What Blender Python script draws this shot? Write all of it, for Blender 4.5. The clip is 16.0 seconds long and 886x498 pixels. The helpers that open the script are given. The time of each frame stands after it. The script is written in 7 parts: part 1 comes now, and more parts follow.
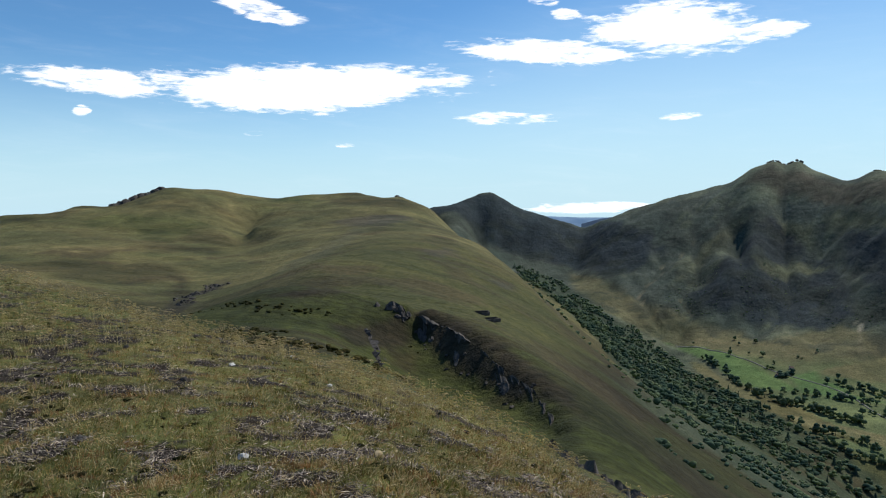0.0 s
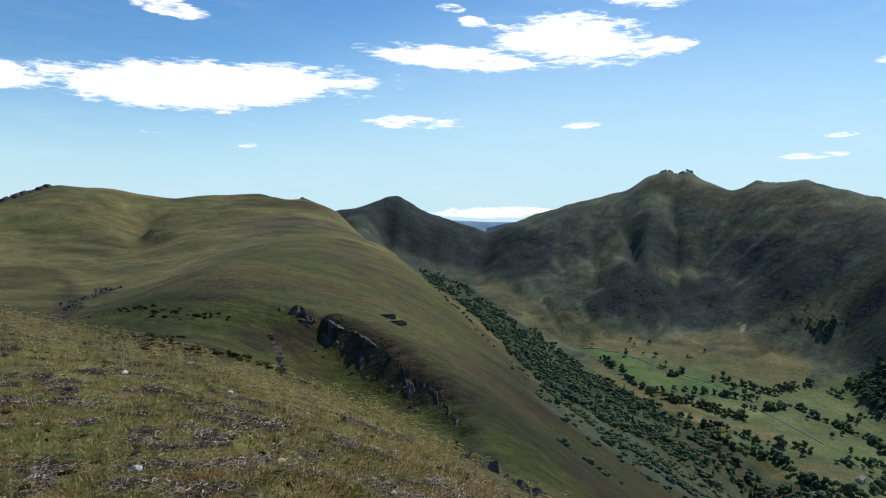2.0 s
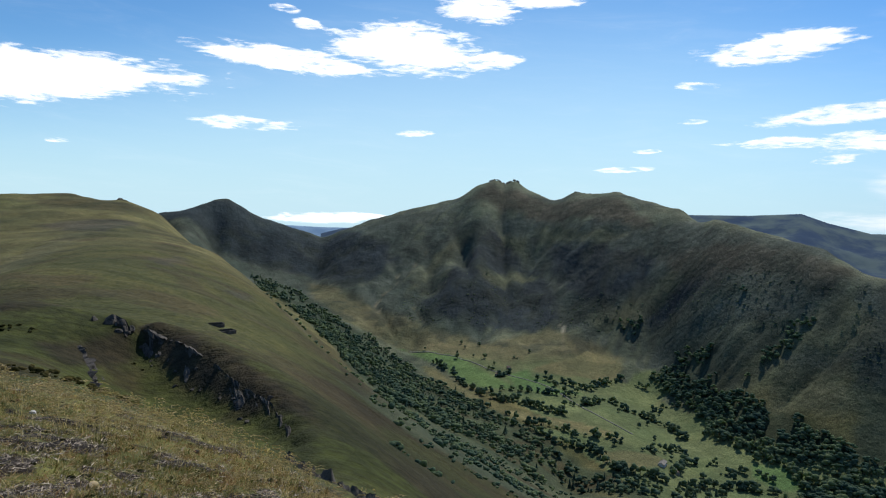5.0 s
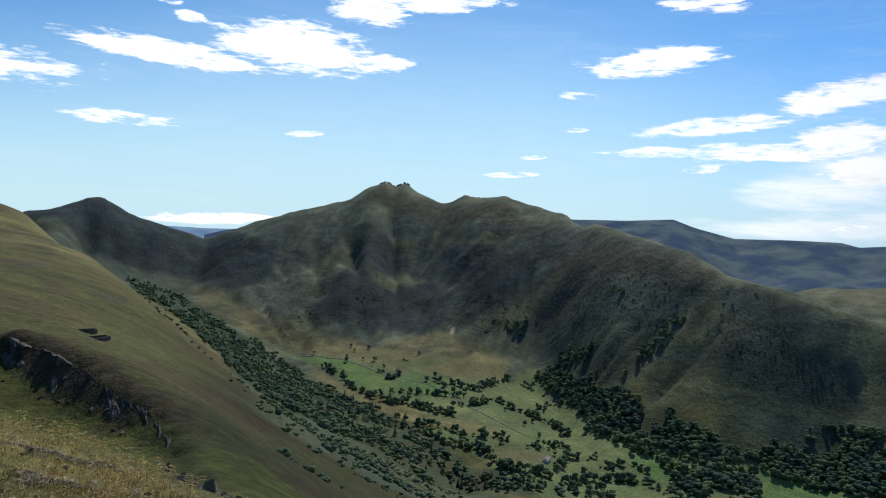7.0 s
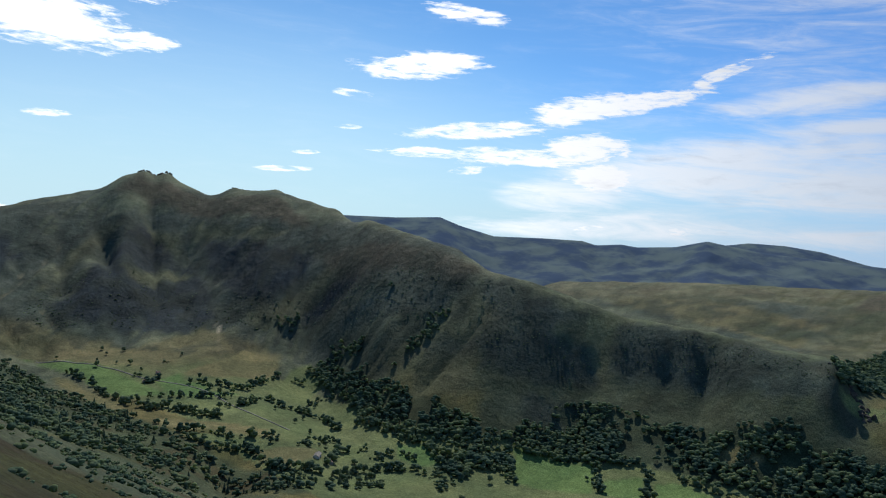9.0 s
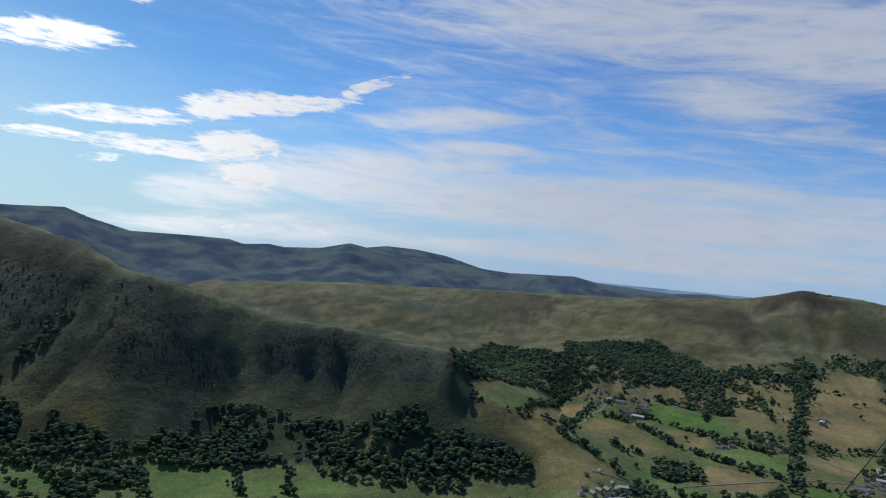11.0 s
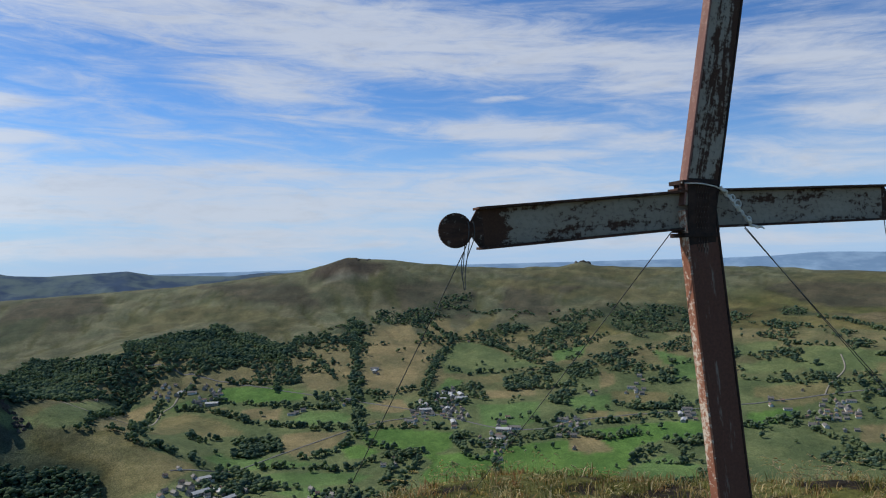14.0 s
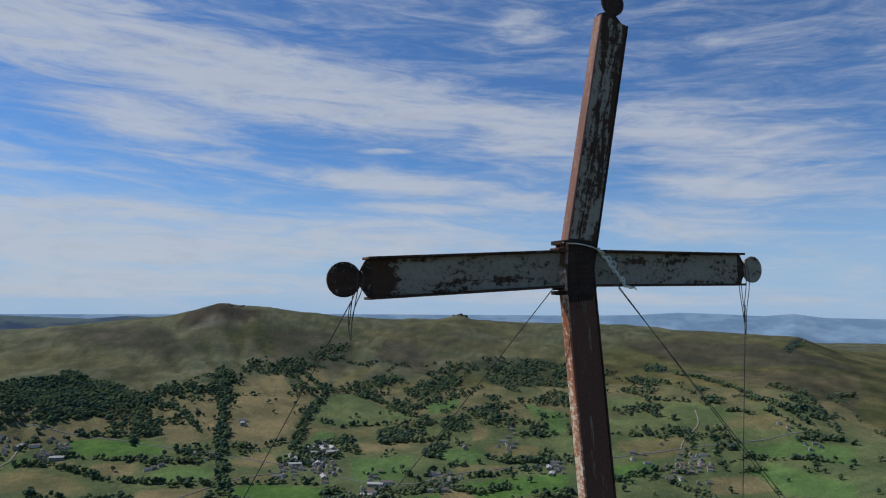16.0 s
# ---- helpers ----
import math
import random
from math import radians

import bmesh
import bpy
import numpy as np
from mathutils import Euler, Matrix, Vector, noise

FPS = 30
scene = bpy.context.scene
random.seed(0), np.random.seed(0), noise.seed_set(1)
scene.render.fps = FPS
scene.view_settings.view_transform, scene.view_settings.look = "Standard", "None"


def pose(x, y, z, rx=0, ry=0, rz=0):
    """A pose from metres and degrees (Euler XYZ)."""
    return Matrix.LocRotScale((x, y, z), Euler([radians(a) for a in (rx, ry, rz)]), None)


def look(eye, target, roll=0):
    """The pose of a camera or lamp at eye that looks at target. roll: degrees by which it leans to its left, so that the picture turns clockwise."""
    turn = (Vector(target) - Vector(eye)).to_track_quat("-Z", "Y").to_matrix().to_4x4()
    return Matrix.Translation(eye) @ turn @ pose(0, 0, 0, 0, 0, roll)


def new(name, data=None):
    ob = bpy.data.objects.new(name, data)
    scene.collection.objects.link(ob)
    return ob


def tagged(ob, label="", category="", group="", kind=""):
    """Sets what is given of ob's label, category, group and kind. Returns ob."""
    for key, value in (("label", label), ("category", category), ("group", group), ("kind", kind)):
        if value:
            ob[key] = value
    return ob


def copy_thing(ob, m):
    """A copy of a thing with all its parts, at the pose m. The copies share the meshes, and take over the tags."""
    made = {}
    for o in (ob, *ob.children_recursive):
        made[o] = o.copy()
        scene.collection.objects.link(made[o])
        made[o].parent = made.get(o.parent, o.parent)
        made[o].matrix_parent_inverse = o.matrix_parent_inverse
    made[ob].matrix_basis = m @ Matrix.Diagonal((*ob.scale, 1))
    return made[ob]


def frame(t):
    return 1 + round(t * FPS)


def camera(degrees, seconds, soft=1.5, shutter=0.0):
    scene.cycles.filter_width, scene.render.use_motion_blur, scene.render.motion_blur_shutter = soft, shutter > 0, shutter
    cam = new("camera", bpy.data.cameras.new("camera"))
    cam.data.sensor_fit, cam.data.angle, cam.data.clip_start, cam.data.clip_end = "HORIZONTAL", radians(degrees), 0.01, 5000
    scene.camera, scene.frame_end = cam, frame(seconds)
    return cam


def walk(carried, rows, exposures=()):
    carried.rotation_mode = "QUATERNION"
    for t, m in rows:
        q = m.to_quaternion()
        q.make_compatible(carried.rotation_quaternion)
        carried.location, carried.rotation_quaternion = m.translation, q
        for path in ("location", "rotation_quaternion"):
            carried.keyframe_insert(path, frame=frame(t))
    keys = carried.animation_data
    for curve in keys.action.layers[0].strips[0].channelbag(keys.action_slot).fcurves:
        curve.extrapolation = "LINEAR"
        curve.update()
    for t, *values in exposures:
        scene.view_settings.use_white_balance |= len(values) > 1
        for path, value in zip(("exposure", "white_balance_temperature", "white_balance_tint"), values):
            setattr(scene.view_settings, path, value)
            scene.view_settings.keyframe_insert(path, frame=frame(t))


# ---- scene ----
FOV = 63.82
cam = camera(FOV, 16.0, 1.15)

# seconds, sideways step of the holder (m), yaw, pitch, roll (degrees)
PATH = [
    (0.0, 0.060, 0.00, -3.76, 0.02),
    (0.5, 0.060, -0.32, -3.68, 0.02),
    (1.0, 0.060, -1.46, -3.69, -0.30),
    (1.5, 0.060, -5.16, -3.66, -0.55),
    (2.0, 0.060, -7.48, -3.43, -0.80),
    (2.5, 0.060, -9.39, -3.38, -1.22),
    (3.0, 0.060, -12.11, -3.22, -1.44),
    (3.5, 0.060, -14.64, -3.07, -1.53),
    (4.0, 0.060, -16.70, -2.95, -1.63),
    (6.5, 0.060, -27.17, -2.28, -2.13),
    (7.0, 0.060, -29.51, -2.17, -2.34),
    (7.5, 0.060, -31.97, -2.15, -2.36),
    (8.0, 0.060, -35.28, -2.16, -2.57),
    (8.5, 0.060, -41.09, -1.96, -2.85),
    (11.0, 0.060, -75.58, 0.43, -5.24),
    (11.5, 0.048, -82.47, 0.72, -4.76),
    (12.0, 0.026, -88.99, 0.62, -3.56),
    (12.5, 0.012, -95.86, 0.51, -1.70),
    (13.0, 0.000, -100.72, 0.27, 0.06),
    (13.5, 0.002, -105.44, 0.17, 1.24),
    (14.0, 0.005, -110.17, 0.28, 1.47),
    (14.5, 0.009, -114.47, 0.85, 0.93),
    (15.0, 0.016, -117.55, 2.59, 0.49),
    (15.5, 0.026, -118.42, 4.05, -0.10),
    (16.0, 0.028, -119.87, 4.28, -0.55),
]
SIDE = (0.375, 0.927)
walk(cam, [(t, pose(SIDE[0] * s, SIDE[1] * s, 1.6, 90 + p, r, y)) for t, s, y, p, r in PATH],
     exposures=[(0.0, 0.0), (4.0, 0.0), (8.5, 0.0), (11.0, -0.22), (12.5, -0.12), (14.0, 0.0), (15.0, -0.08), (16.0, -0.25)])

# ---------------------------------------------------------------- light
SUN_AZ, SUN_EL = 47.0, 46.0          # compass bearing (0 = +y, clockwise) and height of the sun


def bearing(az, el=0.0):
    a, e = radians(az), radians(el)
    return Vector((math.sin(a) * math.cos(e), math.cos(a) * math.cos(e), math.sin(e)))


sun_data = bpy.data.lights.new("sun", "SUN")
sun_data.energy, sun_data.angle, sun_data.color = 4.0, radians(0.6), (1.0, 0.95, 0.86)
sun = new("sun", sun_data)
sun.matrix_world = look(bearing(SUN_AZ, SUN_EL) * 200, (0, 0, 0))

world = bpy.data.worlds.new("sky")
scene.world = world
world.use_nodes = True


class Nodes:
    """Small helper to wire nodes: numbers and sockets may be mixed as inputs."""

    def __init__(self, tree):
        self.tree = tree
        tree.nodes.clear()

    def node(self, kind, **values):
        n = self.tree.nodes.new(kind)
        for key, value in values.items():
            setattr(n, key, value)
        return n

    def put(self, socket, value):
        if isinstance(value, bpy.types.NodeSocket):
            self.tree.links.new(value, socket)
        elif value is not None:
            socket.default_value = value

    def math(self, op, a, b=None, c=None, clamp=False):
        n = self.node("ShaderNodeMath", operation=op, use_clamp=clamp)
        for s, v in zip(n.inputs, (a, b, c)):
            self.put(s, v)
        return n.outputs[0]

    def vec(self, op, a, b=None):
        n = self.node("ShaderNodeVectorMath", operation=op)
        self.put(n.inputs[0], a)
        if b is not None:
            self.put(n.inputs[1], b)
        return n.outputs[0]

    def xyz(self, x, y, z):
        n = self.node("ShaderNodeCombineXYZ")
        for s, v in zip(n.inputs, (x, y, z)):
            self.put(s, v)
        return n.outputs[0]

    def noise(self, vector, scale, detail=4.0, rough=0.55, warp=0.0):
        n = self.node("ShaderNodeTexNoise")
        self.put(n.inputs["Vector"], vector)
        n.inputs["Scale"].default_value, n.inputs["Detail"].default_value = scale, detail
        n.inputs["Roughness"].default_value, n.inputs["Distortion"].default_value = rough, warp
        return n.outputs[0]

    def ramp(self, value, low, high, out_low=0.0, out_high=1.0):
        n = self.node("ShaderNodeMapRange", interpolation_type="SMOOTHSTEP")
        for s, v in zip(n.inputs, (value, low, high, out_low, out_high)):
            self.put(s, v)
        return n.outputs[0]

    def mix(self, factor, a, b, blend="MIX"):
        n = self.node("ShaderNodeMix", data_type="RGBA", blend_type=blend)
        for s, v in ((n.inputs[0], factor), (n.inputs[6], a), (n.inputs[7], b)):
            self.put(s, (*v, 1.0) if isinstance(v, tuple) and len(v) == 3 else v)
        return n.outputs[2]


PUFFS, VEILS = [], []


def puff(az, el, wide, high, lean=0.0, strength=1.0):
    """A bright cloud with a clear outline: bearing and height of its middle, half its width and height, and lean."""
    PUFFS.append((az, el, wide, high, lean, strength))


def veil(az, el, wide, high, lean=0.0, strength=1.0):
    """A soft streak of high cloud."""
    VEILS.append((az, el, wide, high, lean, strength))


puff(-10.5, 9.0, 13.5, 1.73, 0.04)
puff(-12.6, 8.4, 9.7, 1.64, 0.01)
puff(-25.6, 8.6, 6.0, 0.91, -0.05)
puff(7.9, 11.6, 7.2, 1.00, -0.07)
puff(17.3, 12.9, 6.5, 2.00, -0.07)
puff(23.0, 12.2, 3.8, 0.73, -0.02)
puff(-14.2, 14.4, 3.6, 0.77, -0.18)
puff(5.1, 6.6, 4.0, 0.55, -0.02)
puff(9.6, 14.3, 1.2, 0.41, -0.07)
puff(7.8, 15.3, 1.3, 0.36, -0.07)
puff(-26.7, 6.5, 0.6, 0.41, 0.06)
puff(-14.7, 5.3, 0.9, 0.23, 0.05)
puff(18.2, 6.5, 1.7, 0.32, 0.07)
puff(-7.8, 4.5, 0.9, 0.18, 0.01)
puff(11.8, -0.4, 5.9, 0.45, 0.02)
puff(23.1, 16.1, 3.6, 1.18, -0.07)
puff(28.6, 16.8, 6.3, 0.73, 0.05)
puff(45.0, 12.6, 5.8, 1.00, 0.08)
puff(40.0, 10.2, 1.9, 0.32, -0.04)
puff(48.6, 16.7, 3.3, 0.73, -0.13)
puff(50.1, 7.9, 6.2, 0.59, 0.09)
puff(57.8, 9.8, 4.1, 1.27, 0.14)
puff(49.3, 6.0, 7.5, 0.41, 0.02)
puff(58.6, 6.8, 4.1, 1.36, 0.05)
puff(60.0, 4.8, 2.9, 1.36, -0.00)
puff(49.2, 4.7, 1.5, 0.32, 0.05)
puff(35.0, 4.0, 2.5, 0.23, 0.06)
puff(36.5, 5.4, 1.2, 0.18, 0.05)
puff(39.7, 7.6, 1.2, 0.23, 0.04)
veil(56.3, 3.0, 5.0, 1.00, 0.02, 0.70)
veil(59.5, 4.3, 2.7, 1.82, -0.21, 0.60)
puff(46.3, 12.9, 4.4, 1.00, 0.08)
puff(49.8, 8.0, 5.5, 0.73, 0.09)
puff(61.4, 10.3, 6.6, 0.91, 0.17)
puff(68.9, 12.8, 3.2, 0.50, 0.36)
veil(74.2, 10.6, 7.0, 0.82, 0.11, 0.80)
puff(44.6, 6.0, 1.8, 0.36, 0.12)
puff(54.4, 6.0, 7.9, 0.82, 0.01)
puff(58.6, 6.8, 3.5, 1.09, 0.07)
puff(49.2, 4.8, 1.5, 0.32, 0.14)
veil(68.4, 5.8, 11.9, 1.82, 0.09)
veil(81.3, 4.9, 16.2, 1.91, 0.03)
veil(93.9, 4.2, 13.4, 1.91, 0.01, 0.90)
veil(56.8, 3.0, 4.9, 1.27, 0.05, 0.80)
veil(57.7, 1.0, 9.4, 1.14, 0.06, 0.60)
veil(88.6, 18.6, 18.7, 2.73, -0.02, 0.80)
veil(97.5, 13.2, 6.8, 1.27, -0.01, 0.70)
veil(77.8, 8.7, 5.0, 0.45, 0.04, 0.80)
veil(95.2, 6.5, 9.6, 0.73, 0.00, 0.70)
veil(100.9, 10.6, 5.8, 1.36, 0.05, 0.40)
veil(86.6, 8.9, 6.6, 1.82, -0.05, 0.40)
puff(54.9, 0.6, 1.1, 0.41, 0.08)
puff(59.3, 0.6, 1.5, 0.36, 0.08)
puff(66.7, 0.9, 1.8, 0.41, 0.08)
veil(108.4, 16.4, 20.5, 2.50, -0.11)
veil(96.8, 13.5, 7.8, 1.36, -0.01, 0.75)
veil(127.5, 13.4, 7.5, 2.05, -0.21, 0.90)
veil(138.8, 13.4, 7.8, 2.05, -0.17, 0.85)
veil(140.8, 8.8, 5.8, 1.00, -0.11, 0.80)
veil(115.3, 9.6, 9.0, 0.91, -0.04, 0.90)
veil(117.6, 7.5, 6.8, 0.41, -0.02, 0.80)
veil(127.1, 8.1, 5.8, 0.64, -0.03, 0.70)
veil(93.7, 6.5, 11.7, 0.82, -0.01, 0.90)
veil(112.7, 5.0, 16.0, 1.73, -0.03, 0.80)
veil(96.6, 3.8, 14.1, 1.36, -0.02, 0.85)
veil(97.0, 1.9, 13.7, 0.64, -0.02, 0.80)
veil(139.3, 6.0, 7.2, 1.36, -0.09, 0.60)
veil(139.2, 2.3, 7.2, 1.36, -0.06, 0.50)
veil(115.2, 12.0, 2.5, 0.23, 0.03, 0.80)
veil(87.1, 10.2, 4.5, 1.82, -0.06, 0.40)
veil(115.2, 1.1, 9.0, 0.55, -0.04, 0.60)
veil(85.1, 13.2, 2.8, 0.91, 0.07, 0.40)
veil(57.4, 0.6, 14.2, 0.73, 0.03, 0.75)
veil(87.3, 0.8, 20.2, 0.64, 0.00, 0.75)
veil(96.5, 1.2, 14.2, 0.45, -0.03, 0.80)
veil(127.4, 0.6, 19.0, 0.45, -0.02, 0.70)
veil(129.4, 0.4, 22.3, 0.41, 0.00, 0.60)
veil(126.2, 21.4, 3.5, 1.36, -0.15, 0.50)
veil(143.2, 20.3, 9.1, 1.82, -0.22, 0.35)
veil(142.6, 12.0, 9.4, 2.27, -0.12, 0.70)


def build_sky():
    """A clear Nishita sky with bright fair-weather clouds and, to the south, veils of cirrus."""
    n = Nodes(world.node_tree)
    sky = n.node("ShaderNodeTexSky", sky_type="NISHITA", sun_disc=False, sun_elevation=radians(SUN_EL),
                 sun_rotation=radians(SUN_AZ), altitude=1500.0, air_density=1.0, dust_density=0.0, ozone_density=3.0)
    d = n.node("ShaderNodeTexCoord").outputs["Generated"]
    sep = n.node("ShaderNodeSeparateXYZ")
    n.put(sep.inputs[0], d)
    az = n.math("MULTIPLY", n.math("ARCTAN2", sep.outputs[0], sep.outputs[1]), 57.2958)
    el = n.math("MULTIPLY", n.math("ARCSINE", sep.outputs[2]), 57.2958)
    # streaky patterns, stretched along the bearing; the outlines of the clouds are bent by the coarser one
    wisp = n.noise(n.xyz(n.math("MULTIPLY", az, 0.16), n.math("MULTIPLY", el, 0.62), 0.0), 1.6, 6.0, 0.62, 0.4)
    fine = n.noise(n.xyz(n.math("MULTIPLY", az, 0.42), n.math("MULTIPLY", el, 2.2), 3.0), 1.5, 5.0, 0.62, 0.6)
    drift = n.noise(n.xyz(n.math("MULTIPLY", az, 0.09), n.math("MULTIPLY", n.math("MULTIPLY_ADD", az, 0.05, el), 0.55), 9.0), 1.3, 8.0, 0.64, 0.7)

    def shape(a, e, w, h, lean):
        u = n.math("MULTIPLY_ADD", az, 1 / w, -a / w)
        v = n.math("MULTIPLY_ADD", el, 1 / h, n.math("MULTIPLY_ADD", az, -lean / h, (lean * a - e) / h))
        return n.math("SQRT", n.math("MULTIPLY_ADD", u, u, n.math("MULTIPLY", v, v)))

    body = thin = None
    for a, e, w, h, lean, strength in PUFFS:
        m = n.math("MINIMUM", n.math("SUBTRACT", 1.0, shape(a, e, w * 1.04, h * 1.06, lean)), min(0.62, 0.14 + 0.26 * h))
        body = m if body is None else n.math("SMOOTH_MAX", body, m, 0.12)
    for a, e, w, h, lean, strength in VEILS:
        r = shape(a, e, w * 1.25, h * 1.6, lean)
        m = n.math("MULTIPLY", n.math("MAXIMUM", n.math("MULTIPLY_ADD", n.math("MULTIPLY", r, r), -1.0, 1.0), 0.0), strength)
        thin = m if thin is None else n.math("SMOOTH_MAX", thin, m, 0.25)
    rag = n.math("ADD", n.math("MULTIPLY", n.math("SUBTRACT", wisp, 0.51), 1.15), n.math("MULTIPLY", n.math("SUBTRACT", fine, 0.5), 1.0))
    puffs = n.ramp(n.math("ADD", body, n.math("MULTIPLY", rag, n.ramp(body, -0.5, 0.0))), 0.02, 0.42)
    thin = n.math("ADD", n.math("MULTIPLY", n.ramp(az, 48.0, 75.0), 0.20), thin)          # a thin haze of ice crystals over the south
    streak = n.math("ADD", n.math("MULTIPLY", n.math("SUBTRACT", drift, 0.5), 1.9), n.math("MULTIPLY", n.math("SUBTRACT", fine, 0.5), 0.35))
    veils = n.math("MULTIPLY", n.ramp(n.math("ADD", thin, n.math("MULTIPLY", streak, n.ramp(thin, 0.02, 0.5, 0.0, 1.0))), 0.14, 1.2), 0.84)
    veils = n.math("MULTIPLY", veils, n.ramp(el, -2.5, 0.2))
    cover = n.math("MAXIMUM", puffs, veils)
    shade = n.ramp(az, 36.0, 90.0, 1.0, 0.0)
    white = n.mix(shade, (0.57, 0.62, 0.71), (1.25, 1.27, 1.30))
    white = n.mix(n.ramp(n.math("SUBTRACT", wisp, n.math("MULTIPLY", shade, 0.18)), 0.45, 0.75, 0.0, 0.5), white, (0.47, 0.50, 0.56))
    clear = n.node("ShaderNodeVectorMath", operation="SCALE")
    n.put(clear.inputs[0], sky.outputs[0])
    clear.inputs["Scale"].default_value = SKY
    blue = n.mix(1.0, clear.outputs[0], n.mix(shade, (0.58, 0.87, 1.18), (0.69, 1.03, 1.20)), "MULTIPLY")
    glow = n.math("MULTIPLY", n.ramp(n.math("ABSOLUTE", n.math("SUBTRACT", az, 26.0)), 42.0, 5.0), 9.0)
    low = n.mix(shade, (0.37, 0.54, 0.78), (0.58, 0.81, 0.93))      # bright air near the horizon
    blue = n.mix(n.ramp(el, n.math("ADD", 12.0, glow), -1.5, 0.0, 0.95), blue, low)
    colour = n.mix(cover, blue, white)
    bg = n.node("ShaderNodeBackground")
    n.put(bg.inputs[0], colour)
    bg.inputs[1].default_value = 1.0
    n.put(n.node("ShaderNodeOutputWorld").inputs[0], bg.outputs[0])


SKY = 0.100
build_sky()

# ---------------------------------------------------------------- materials


def material(name):
    m = bpy.data.materials.new(name)
    m.use_nodes = True
    return m, Nodes(m.node_tree)


def finish(n, colour, rough=0.9, bump=None, strength=0.3, distance=0.05, metal=0.0, specular=0.25):
    b = n.node("ShaderNodeBsdfPrincipled")
    n.put(b.inputs["Base Color"], (*colour, 1.0) if isinstance(colour, tuple) else colour)
    n.put(b.inputs["Roughness"], rough)
    n.put(b.inputs["Metallic"], metal)
    b.inputs["Specular IOR Level"].default_value = specular
    if bump is not None:
        k = n.node("ShaderNodeBump")
        k.inputs["Strength"].default_value, k.inputs["Distance"].default_value = strength, distance
        n.put(k.inputs["Height"], bump)
        n.put(b.inputs["Normal"], k.outputs[0])
    n.put(n.node("ShaderNodeOutputMaterial").inputs[0], b.outputs[0])
    return b


def land_material():
    """Land cover comes as a colour attribute (meadow, hay, heath, scree, painted hill shade); the nodes add the grain
    of each scale.
    """
    m, n = material("upland_turf")
    base = n.node("ShaderNodeVertexColor", layer_name="cover").outputs[0]
    p = n.node("ShaderNodeNewGeometry").outputs["Position"]
    big = n.noise(p, 0.012, 5.0, 0.6)
    mid = n.noise(p, 0.12, 5.0, 0.65)
    small = n.noise(p, 2.2, 5.0, 0.7)
    c = n.mix(n.ramp(big, 0.35, 0.68), n.mix(1.0, base, (0.72, 0.78, 0.70), "MULTIPLY"), n.mix(1.0, base, (1.22, 1.15, 1.02), "MULTIPLY"))
    c = n.mix(n.ramp(mid, 0.35, 0.65, 0.0, 0.5), c, n.mix(1.0, c, (0.55, 0.60, 0.50), "MULTIPLY"))
    tiny = n.noise(p, 24.0, 4.0, 0.75)
    c = n.mix(n.ramp(tiny, 0.36, 0.62, 0.0, 0.35), c, n.mix(1.0, c, (0.6, 0.6, 0.6), "MULTIPLY"))
    c = n.mix(n.ramp(small, 0.38, 0.66, 0.0, 0.45), c, n.mix(1.0, c, (1.5, 1.35, 1.1), "MULTIPLY"))
    wide = n.noise(p, 0.035, 4.0, 0.6)
    tuss = n.noise(p, 0.55, 4.0, 0.7)
    c = n.mix(n.ramp(tuss, 0.42, 0.62, 0.0, 0.65), c, n.mix(1.0, c, (0.5, 0.52, 0.5), "MULTIPLY"))
    c = n.mix(n.ramp(tuss, 0.56, 0.36, 0.0, 0.5), c, n.mix(1.0, c, (1.5, 1.42, 1.25), "MULTIPLY"))
    h = n.math("ADD", n.math("ADD", n.math("ADD", n.math("MULTIPLY", wide, 7.0), n.math("MULTIPLY", tuss, 0.9)), n.math("MULTIPLY", mid, 3.0)), n.math("ADD", n.math("MULTIPLY", small, 0.25), n.math("MULTIPLY", tiny, 0.03)))
    finish(n, c, 0.95, h, 0.55, 1.0, specular=0.1)
    return m


def plain_material(name, dark, light, scale=3.0, rough=0.9, bump=0.3, metal=0.0, distance=0.02):
    m, n = material(name)
    p = n.node("ShaderNodeTexCoord").outputs["Object"]
    a, b = n.noise(p, scale, 6.0, 0.65), n.noise(p, scale * 0.17, 3.0, 0.5)
    f = n.ramp(n.math("ADD", n.math("MULTIPLY", a, 0.6), n.math("MULTIPLY", b, 0.4)), 0.36, 0.64)
    finish(n, n.mix(f, dark, light), rough, a, bump, distance, metal)
    return m


def leafy(n, colour, share, normal=None, rough=0.8):
    """Leaves and blades: matt above, letting part of the light through."""
    a, b, mix = n.node("ShaderNodeBsdfDiffuse"), n.node("ShaderNodeBsdfTranslucent"), n.node("ShaderNodeMixShader")
    n.put(a.inputs[0], colour)
    n.put(b.inputs[0], n.mix(1.0, colour, (1.15, 1.2, 0.7), "MULTIPLY"))
    mix.inputs[0].default_value = share
    n.put(mix.inputs[1], a.outputs[0])
    n.put(mix.inputs[2], b.outputs[0])
    if normal is not None:
        k = n.node("ShaderNodeBump")
        k.inputs["Strength"].default_value, k.inputs["Distance"].default_value = 0.8, 0.6
        n.put(k.inputs["Height"], normal)
        n.put(a.inputs["Normal"], k.outputs[0])
    n.put(n.node("ShaderNodeOutputMaterial").inputs[0], mix.outputs[0])


